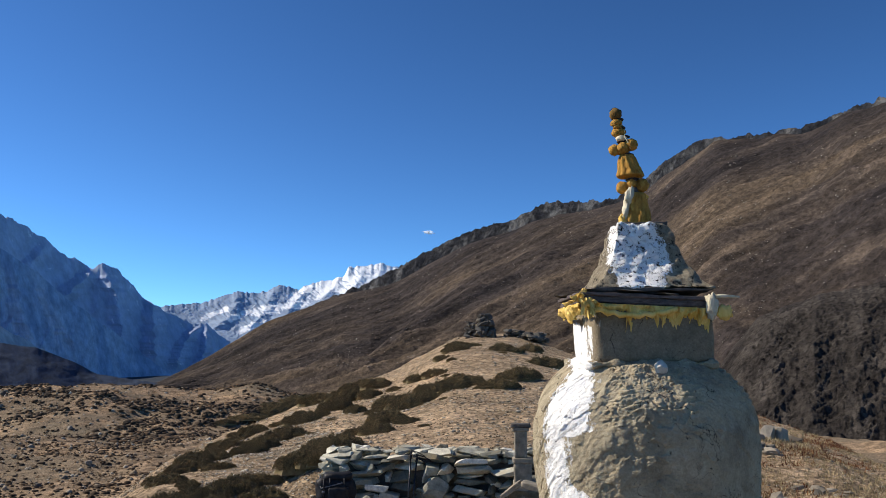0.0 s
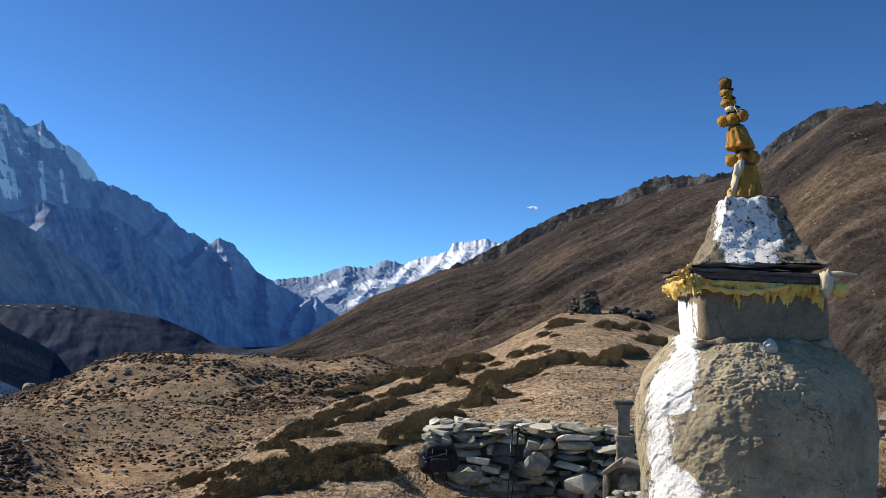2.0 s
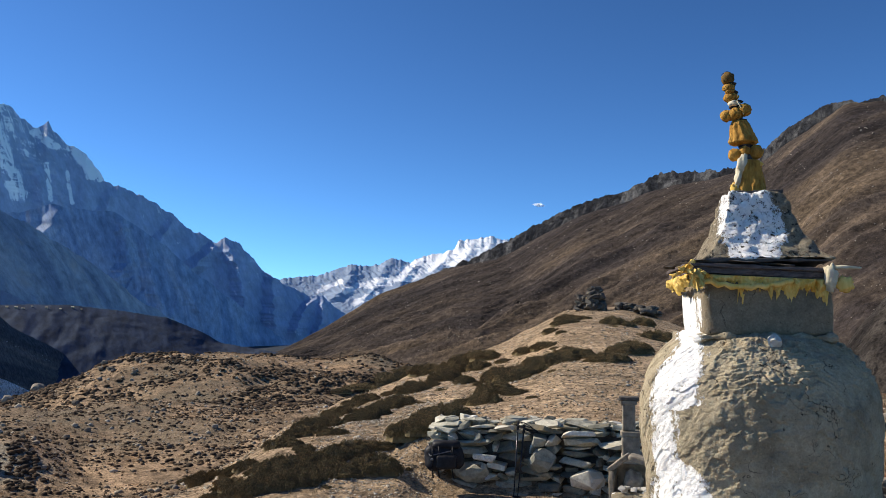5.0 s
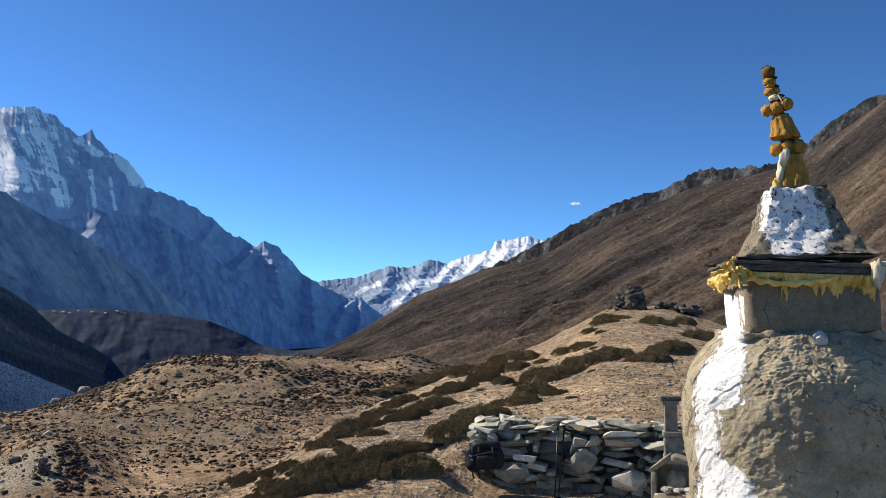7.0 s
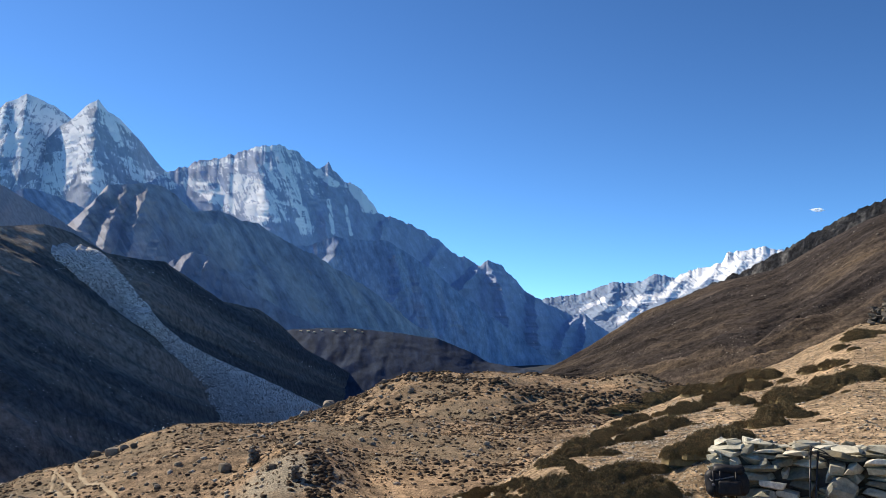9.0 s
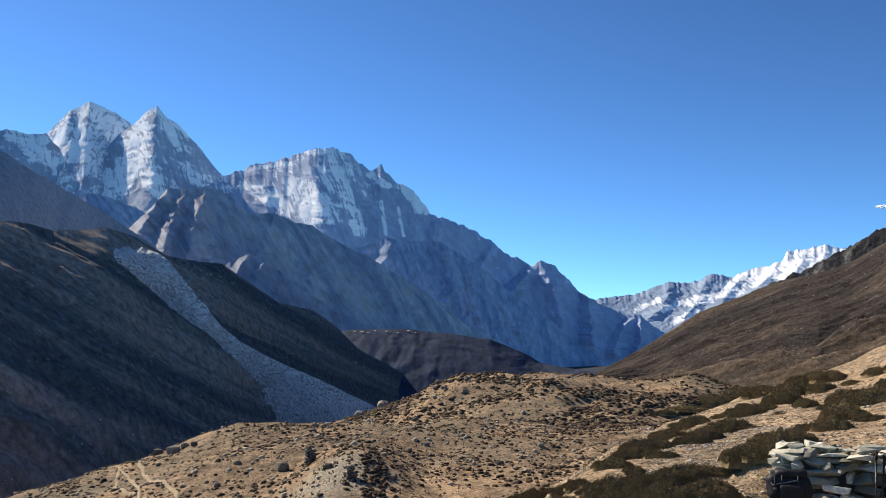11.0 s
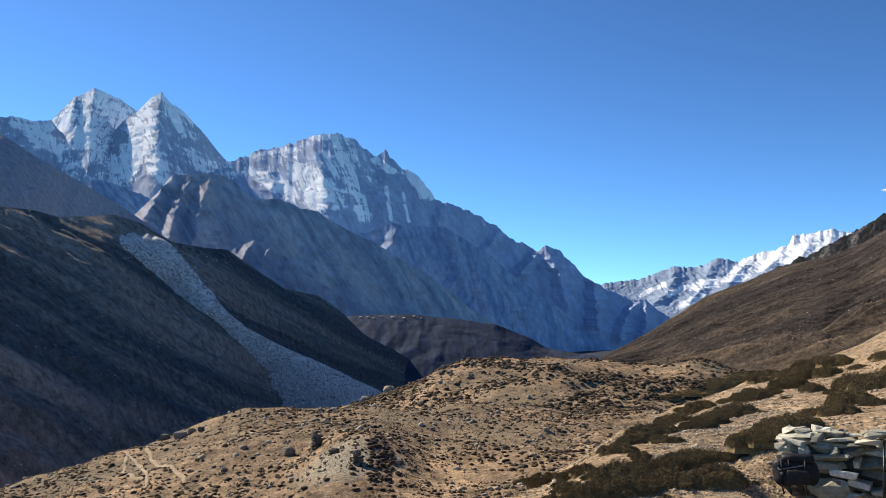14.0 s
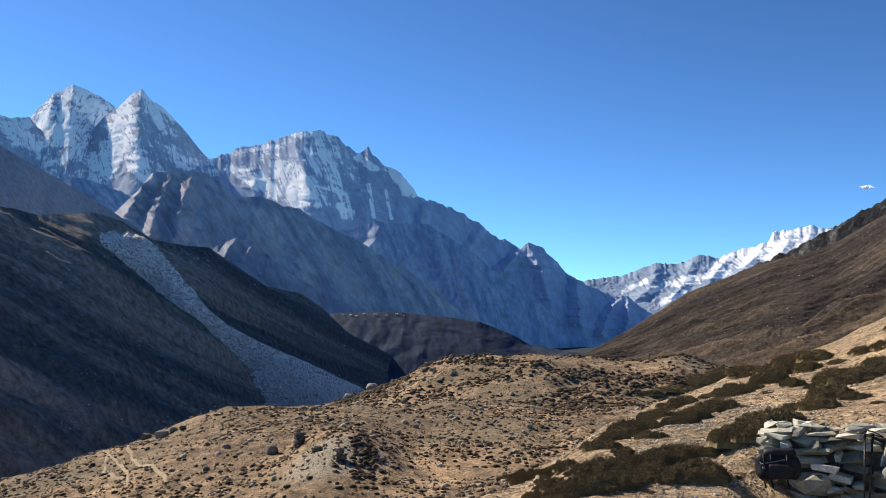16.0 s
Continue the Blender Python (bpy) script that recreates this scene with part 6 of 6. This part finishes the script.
def put_boulder(az, el, size, seed, label="grey boulder resting on the dry moraine", squash=0.75, r=None, points=40, boxy=0.45):
    if r is None:
        r, z = ground_hit(az, el)
    half = r * radians(size) / 2
    rng = random.Random(seed)
    bm = hull_stone(2 * half, 1.6 * half, 2 * half * squash, rng, points, boxy)
    me = bpy.data.meshes.new("boulder")
    bm.to_mesh(me)
    bm.free()
    me.materials.append(M_BOULDER)
    ob = new("boulder", me)
    p = spot(az, r)
    ob.matrix_basis = Matrix.Translation((p.x, p.y, floor_at(p.x, p.y) + half * squash * 0.45)) @ Matrix.Rotation(rng.uniform(0, 6), 4, 'Z')
    tagged(ob, label, "boulder")


M_DARKSTONE = piece_mat("dark_cairn_stone", [(0.0, (0.045, 0.042, 0.038)), (1.0, (0.13, 0.12, 0.105))])
M_BOULDER = piece_mat("boulder_stone", [(0.0, (0.10, 0.088, 0.072)), (0.6, (0.19, 0.165, 0.13)), (1.0, (0.32, 0.285, 0.23))], 3.0)
cairn(-2.9, 40.5, 1.15, 1.25, 44, 3, "dark stone cairn on the brow of the knoll")
cairn(-1.95, 40.6, 0.8, 0.85, 24, 4, "small dark stone cairn on the brow of the knoll")
cairn(-4.9, 40.0, 1.3, 0.45, 16, 5, "low heap of dark stones on the brow", name="stone_heap")
cairn(-6.3, 38.8, 1.6, 0.5, 18, 6, "low heap of dark stones on the brow", name="stone_heap")
for az, el_top, el_bot, w, seed in ((38.45, -6.0, -7.3, 1.0, 21), (35.75, -7.3, -8.3, 0.9, 22)):
    r, z = ground_hit(az, el_bot)
    cairn(az, r, r * radians(w), r * radians(el_bot * -1 + el_top), 26, seed, "weathered stone cairn on the dry moraine", mat=M_BOULDER)
for k, (az, el, w) in enumerate(((40.3, -7.7, 1.0), (37.2, -7.6, 0.6), (33.6, -3.65, 0.9), (35.2, -4.25, 0.75), (36.2, -4.2, 0.7), (31.4, -4.5, 0.5), (48.2, -6.5, 0.7), (47.3, -6.45, 0.9), (46.6, -6.15, 0.6), (28.0, -2.6, 0.4), (30.6, -6.2, 0.45),
                                 (27.0, -5.6, 0.4), (24.0, -4.0, 0.4), (21.5, -2.2, 0.4), (19.9, -1.15, 0.35), (25.6, -7.4, 0.5), (33.0, -8.4, 0.45), (44.5, -8.6, 0.5), (46.0, -6.0, 0.45), (29.4, -2.4, 0.4), (22.8, -6.2, 0.5), (31.8, -6.6, 0.5))):
    put_boulder(az, el, w, 60 + k)


_rr = random.Random(77)
for k in range(16):
    put_boulder(_rr.uniform(27.6, 30.6), _rr.uniform(-3.2, -1.6), _rr.uniform(0.18, 0.5), 300 + k, "grey boulder bedded in the moraine ridge")


def rock_pile(az, r, width, height, n, seed, label):
    """A spill of angular slabs, largest below."""
    rng = random.Random(seed)
    p = spot(az, r)
    root = new("rock_pile")
    root.matrix_basis = Matrix.Translation((p.x, p.y, floor_at(p.x, p.y) - 0.08)) @ Matrix.Rotation(radians(az), 4, 'Z')
    tagged(root, label, "rock pile")
    for k in range(n):
        t = k / n
        w = width * rng.uniform(0.16, 0.34) * (1.1 - 0.5 * t)
        h = w * rng.uniform(0.25, 0.7)
        bm = hull_stone(w, w * rng.uniform(0.6, 1.0), h, rng, 22, 0.7)
        gx, gy = max(-0.6, min(0.6, rng.gauss(0, 0.28))) * width * (1 - 0.6 * t), max(-0.4, min(0.4, rng.gauss(0, 0.18))) * width * (1 - 0.6 * t)
        place = root.matrix_basis @ Vector((gx, gy, 0))
        bm.transform(Matrix.Translation((gx, gy, floor_at(place.x, place.y) - place.z - 0.06 + h * 0.35 + t * height * 0.8)) @ Matrix.Rotation(rng.uniform(-0.4, 0.4), 4, 'Y') @ Matrix.Rotation(rng.uniform(-0.3, 0.3), 4, 'X') @ Matrix.Rotation(rng.uniform(0, 3), 4, 'Z'))
        part("slab", bm, M_BOULDER, root)


rock_pile(-20.6, 15.5, 0.9, 0.25, 14, 71, "low spill of pale grey slabs in dry grass")
rock_pile(-21.0, 11.6, 1.1, 0.35, 26, 73, "layered slabs of a low rock outcrop in straw")
rock_pile(-24.6, 13.0, 0.8, 0.15, 12, 74, "layered slabs half sunk in straw")
rock_pile(-26.2, 11.5, 0.9, 0.15, 12, 75, "layered slabs half sunk in straw and brush")
for k, (az, r, w, flat) in enumerate(((-21.0, 18.0, 1.5, 0.8), (-21.7, 18.3, 1.9, 0.8), (-22.6, 18.8, 1.3, 0.6), (-20.5, 17.2, 0.9, 0.6), (-21.6, 11.0, 1.8, 0.45), (-20.2, 10.6, 1.4, 0.4), (-22.7, 11.6, 1.3, 0.4))):
    put_boulder(az, 0, w, 190 + k, "angular grey boulder with a dark shaded side among straw", flat, r, 15, 0.7)


# ---- loose stones, cushion plants, dry grass ----
def scatter(n, az0, az1, r0, r1, seed, clump=None, thresh=0.0, power=1.0):
    rng = np.random.RandomState(seed)
    az = rng.uniform(az0, az1, n * 3)
    r = (r0 ** power + rng.rand(n * 3) * (r1 ** power - r0 ** power)) ** (1 / power)
    x, y = -np.sin(np.radians(az)) * r, np.cos(np.radians(az)) * r
    if clump:
        keep = fbm(x / clump, y / clump, 3, seed) + 0.35 * rng.randn(n * 3) > thresh
        az, r, x, y = az[keep], r[keep], x[keep], y[keep]
    az, r, x, y = az[:n], r[:n], x[:n], y[:n]
    return np.stack([x, y, ground_z(az, r)], -1), rng


def fixed(s, n, flat):
    return s[:, None] * np.array([1.0, 1.0, flat])[None]


M_GRAVEL = island_mat("pale_gravel", [(0.0, (0.18, 0.15, 0.11)), (0.6, (0.33, 0.285, 0.22)), (1.0, (0.56, 0.51, 0.42))], 9.0)
pl, rng_a = scatter(11500, 2, 62, 42, 125, 201, 9.0, 0.0, 1.6)
swarm("cushion_plants", CLUMP_V, CLUMP_F, pl, fixed(0.07 + 0.19 * rng_a.rand(len(pl)) ** 1.8, len(pl), 0.95), M_TUFT, "dark dry cushion plants dotting the tan moraine", "plants", 0.25, 1)
pl, rng_a = scatter(11000, -2, 40, 105, 190, 203, 14.0, 0.0, 1.6)
swarm("cushion_plants", CLUMP_V, CLUMP_F, pl, fixed(0.14 + 0.40 * rng_a.rand(len(pl)) ** 1.7, len(pl), 0.9), M_TUFT, "dark dry cushion plants on the far moraine ridge", "plants", 0.25, 2)
TUFT_V = np.array([(1, 0, -0.3), (-0.2, 0.9, -0.3), (-0.9, -0.1, -0.3), (0.1, -0.9, -0.3), (0.1, 0.05, 0.9)])
TUFT_F = np.array([(0, 1, 4), (1, 2, 4), (2, 3, 4), (3, 0, 4)])
pl, rng_a = scatter(45000, -2, 62, 40, 185, 209, 6.0, -0.1, 1.5)
swarm("turf_tufts", TUFT_V, TUFT_F, pl, fixed(0.04 + 0.12 * rng_a.rand(len(pl)) ** 1.5, len(pl), 0.9), M_TUFT, "small dry turf tufts speckling the moraine", "plants", 0.3, 12)
pl, rng_a = scatter(14000, -12, 26, 12, 42, 219, 3.0, 0.0, 1.3)
swarm("turf_tufts", TUFT_V, TUFT_F, pl, fixed(0.008 + 0.026 * rng_a.rand(len(pl)) ** 2, len(pl), 0.7), M_TUFT, "small dry turf tufts speckling the knoll", "plants", 0.3, 13)
pl, rng_a = scatter(5000, 0, 62, 42, 190, 207, 9.0, -0.1, 1.4)
swarm("moraine_stones", ROCK_V, ROCK_F, pl, fixed(np.abs(rng_a.normal(0.12, 0.09, len(pl))) + 0.05, len(pl), 0.8), M_PEBBLE, "pale loose stones strewn over the moraine", "stones", 0.2, 3)
pl, rng_a = scatter(6500, -30, 12, 9.5, 24, 211, 2.5, -0.15, 1.0)
swarm("loose_stones", ROCK_V, ROCK_F, pl, fixed(np.abs(rng_a.normal(0.012, 0.012, len(pl))) + 0.009, len(pl), 0.4), M_PEBBLE, "pale flat stone chips on the ground behind the wall", "stones", 0.25, 4)
pl, rng_a = scatter(12000, -12, 26, 13, 42, 213, 3.0, -0.1, 1.2)
swarm("knoll_stones", ROCK_V, ROCK_F, pl, fixed(np.abs(rng_a.normal(0.0, 0.022, len(pl))) + 0.008, len(pl), 0.5), M_PEBBLE, "small stones scattered over the knoll", "stones", 0.25, 5)
pl, rng_a = scatter(9000, 7.0, 16, 9.5, 17, 217, 1.2, -0.1, 1.0)
swarm("pale_gravel", ROCK_V, ROCK_F, pl, fixed(np.abs(rng_a.normal(0.0, 0.011, len(pl))) + 0.006, len(pl), 0.5), M_GRAVEL, "pale gravel at the end of the wall", "stones", 0.25, 6)

pl, rng_a = scatter(110, 33.4, 34.9, 54, 61, 231)
swarm("mound_scrub", CLUMP_V, CLUMP_F, pl, fixed(0.08 + 0.20 * rng_a.rand(len(pl)), len(pl), 0.9), M_TUFT, "dark low scrub covering the side of the pale mound", "scrub", 0.25, 21)

BLADE_V = np.array([(-0.06, 0, 0), (0.06, 0, 0), (0.25, 0.05, 1.0), (-0.3, 0.1, 0), (-0.2, 0.15, 0), (-0.5, 0.3, 0.9), (0.2, -0.2, 0), (0.3, -0.15, 0), (0.1, -0.5, 0.85)])
BLADE_F = np.array([(0, 1, 2), (3, 4, 5), (6, 7, 8)])
pl, rng_a = scatter(7000, -30, 28, 10, 42, 221, 3.0, 0.12, 1.0)
swarm("dry_grass", BLADE_V, BLADE_F, pl, fixed(rng_a.uniform(0.025, 0.065, len(pl)), len(pl), 1.0), M_STRAW, "short dry straw-coloured grass on the knoll", "grass", 0.3, 7)
pl, rng_a = scatter(9000, -29, -19, 9, 24, 225, 1.2, 0.0, 1.0)
swarm("straw_tussocks", BLADE_V, BLADE_F, pl, fixed(rng_a.uniform(0.03, 0.085, len(pl)), len(pl), 0.7), M_STRAW, "tussocks of dry straw between the rocks", "grass", 0.35, 9)
pl, rng_a = scatter(5000, -27.5, -19.5, 11.5, 26, 223, 1.6, 0.45, 1.0)
swarm("red_brush", BLADE_V, BLADE_F, pl, fixed(rng_a.uniform(0.03, 0.09, len(pl)), len(pl), 0.8), M_REDTWIG, "low red-brown brush beside the rocks", "brush", 0.4, 8)


# ---- scrub and blocks on the slopes ----
def on_slope(name, n, az0, az1, el0, el1, seed, clump, thresh):
    rng = np.random.RandomState(seed)
    a, e = rng.uniform(az1, az0, n), rng.uniform(el0, el1, n)
    keep = fbm(a / clump, (e * 1.8 - a * 0.5) / clump, 4, seed) + 0.25 * rng.randn(n) > thresh
    a, e = a[keep], e[keep]
    grid_az, grid_el, grid_r, grid_z = SURFACES[name]
    k = np.interp(-a, -grid_az, np.arange(len(grid_az))).round().astype(int)
    top = grid_el.max(axis=1)[k]
    ok = e < top - 0.1
    a, e, k = a[ok], e[ok], k[ok]
    mono = np.maximum.accumulate(grid_el, axis=1)
    j = np.array([np.searchsorted(mono[i], v) for i, v in zip(k, e)])
    j = np.clip(j, 0, grid_r.shape[1] - 1)
    r, z, a = grid_r[k, j], grid_z[k, j], grid_az[k]
    # a free step within one cell, so that no rows show
    return np.stack([-np.sin(np.radians(a)) * r + rng.uniform(-0.7, 0.7, len(a)), np.cos(np.radians(a)) * r, z], -1), r, rng


M_SCRUB = island_mat("hill_scrub", [(0.0, (0.03, 0.025, 0.020)), (0.6, (0.06, 0.047, 0.036)), (1.0, (0.11, 0.08, 0.055))], 2.0)
M_BLOCK = island_mat("slope_block", [(0.0, (0.16, 0.14, 0.12)), (1.0, (0.34, 0.31, 0.27))], 2.0)
pl, rr, rng_a = on_slope("brown_hillside", 60000, 17, -32, -3.5, 15.5, 301, 3.0, 0.0)
swarm("hill_scrub", TUFT_V, TUFT_F, pl, (rr * 0.0006)[:, None] * rng_a.uniform(0.3, 1.3, len(pl))[:, None] * np.array([[1.2, 1.2, 1.0]]), M_SCRUB, "dark low scrub dotting the brown hillside", "scrub", 0.3, 31)
pl, rr, rng_a = on_slope("brown_hillside", 5000, 17, -32, -3.5, 14.5, 303, 2.0, 0.1)
swarm("hill_stones", ROCK_V, ROCK_F, pl, (rr * 0.0008)[:, None] * rng_a.uniform(0.4, 1.4, len(pl))[:, None] * np.array([[1.2, 1.2, 0.8]]), M_BLOCK, "pale stones scattered on the brown hillside", "stones", 0.3, 32)
pl, rr, rng_a = on_slope("valley_side", 14000, 62, 29, -9, 7.0, 307, 2.5, 0.5)
swarm("slope_stones", ROCK_V, ROCK_F, pl, (rr * 0.0007)[:, None] * rng_a.uniform(0.3, 1.2, len(pl))[:, None] * np.array([[1.2, 1.2, 0.8]]), M_RUBBLE, "pale stones strewn over the shaded valley side", "stones", 0.3, 34)


# ---- trails on the moraine, huts on the terrace ----
M_TRAIL = plain_mat("trodden_dust", (0.26, 0.20, 0.13), (0.38, 0.305, 0.205), 3.0, 0.95)


def trail(points, width):
    """A trodden strip that follows the ground under the lines of sight given."""
    spots = []
    for az, el in points:
        r, z = ground_hit(az, el, 30)
        spots.append((az, r))
    t = np.linspace(0, 1, 40)
    k = np.linspace(0, 1, len(spots))
    az, r = np.interp(t, k, [q[0] for q in spots]), np.interp(t, k, [q[1] for q in spots])
    az = az + 0.12 * fbm(t * 6, t * 0, 2, 5)
    x, y = -np.sin(np.radians(az)) * r, np.cos(np.radians(az)) * r
    nx, ny = np.gradient(y), -np.gradient(x)
    n = np.hypot(nx, ny) + 1e-6
    cols = []
    for s in (-1, -0.4, 0.4, 1):
        px, py = x + nx / n * width * s / 2, y + ny / n * width * s / 2
        cols.append((px, py, np.array([floor_at(a, b) for a, b in zip(px, py)]) + (0.10 if abs(s) < 0.9 else -0.05)))
    ob = sheet("trail", *(np.stack([c[q] for c in cols], 1) for q in range(3)), [M_TRAIL])
    tagged(ob, "pale trodden dirt trail crossing the moraine", "trail", kind="structure")


trail([(50.4, -7.2), (50.6, -7.9), (50.7, -8.4), (50.1, -8.8), (49.4, -8.9)], 0.5)
trail([(49.3, -6.9), (49.1, -7.4), (48.8, -8.0), (47.7, -8.3), (47.1, -8.8), (46.9, -9.3)], 0.45)
trail([(50.4, -7.4), (49.7, -8.1), (49.2, -8.9), (49.3, -9.5)], 0.35)


def hut(az, el, width, seed):
    """A low stone hut with a pitched roof, far off."""
    rng = random.Random(seed)
    a, e = np.array([az]), np.array([el])
    r, z = on_surface("valley_terrace", a, e)
    p = spot(az, float(r[0]))
    ob = new("stone_hut")
    ob.matrix_basis = Matrix.Translation((p.x, p.y, float(z[0]) - 0.5)) @ Matrix.Rotation(radians(az + rng.uniform(-15, 15)), 4, 'Z')
    tagged(ob, "small pale stone hut on the valley terrace", "hut", "huts on the terrace")
    h = width * 0.35
    part("wall", rough_box(width, width * 0.6, h + 0.5, 4, 0.05, 2, seed, 0.1), M_PALE, ob)
    bm = bmesh.new()
    v = [bm.verts.new(q) for q in ((-width * .55, -width * .36, h + .5), (width * .55, -width * .36, h + .5), (width * .55, width * .36, h + .5), (-width * .55, width * .36, h + .5), (-width * .55, 0, h + .5 + width * .2), (width * .55, 0, h + .5 + width * .2))]
    for f in ((0, 1, 5, 4), (2, 3, 4, 5), (0, 4, 3), (1, 2, 5), (3, 2, 1, 0)):
        bm.faces.new([v[q] for q in f])
    part("roof", bm, M_PALE, ob)


for k, (az, w) in enumerate(((35.6, 4), (35.1, 5), (34.7, 4), (34.2, 3.5), (33.4, 4.5), (32.6, 4), (31.9, 5), (31.4, 3.5))):
    hut(az, float(curve(TERRACE, az, 1)) - 0.16 - 0.06 * (k % 3), 0.7 * w, 400 + k)


# ---- small cloud ----
def build_cloud():
    m, nt, bsdf = material("cloud_white", 1.0, 0.0)
    out = nt.nodes["Material Output"]
    a, b, both = nt.nodes.new("ShaderNodeBsdfDiffuse"), nt.nodes.new("ShaderNodeBsdfTranslucent"), nt.nodes.new("ShaderNodeAddShader")
    for q in (a, b):
        q.inputs["Color"].default_value = (0.72, 0.73, 0.74, 1)
    nt.links.new(a.outputs[0], both.inputs[0])
    nt.links.new(b.outputs[0], both.inputs[1])
    clear, veil = nt.nodes.new("ShaderNodeBsdfTransparent"), nt.nodes.new("ShaderNodeMixShader")
    nt.links.new(ramp(nt, noise_tex(nt, 0.06, 6, 0.7), [(0.36, 0.0), (0.66, 0.42)]), veil.inputs[0])
    nt.links.new(clear.outputs[0], veil.inputs[1])
    nt.links.new(both.outputs[0], veil.inputs[2])
    nt.links.new(veil.outputs[0], out.inputs["Surface"])
    c = spot(1.0, 4700, EYE + 4700 * math.tan(radians(9.15)))
    bm = bmesh.new()
    rng = random.Random(2)
    for k in range(13):
        t = (k / 12 - 0.5) * 2
        size = rng.uniform(8, 13) * (1.25 - abs(t))
        b2 = lump((t * 34, 0, rng.uniform(-3, 3) * (1.05 - abs(t)) - t * 5), (size * 1.1, size * 0.7, size * 0.75), k, 0.5, 2.2, 3)
        me = bpy.data.meshes.new("tmp")
        b2.to_mesh(me)
        b2.free()
        bm.from_mesh(me)
        bpy.data.meshes.remove(me)
    me = bpy.data.meshes.new("cloud")
    bm.to_mesh(me)
    bm.free()
    me.materials.append(m)
    ob = new("cloud", me)
    ob.location = c
    tagged(ob, "tiny white wisp of cloud in a deep blue sky", "cloud", kind="stuff")


build_cloud()
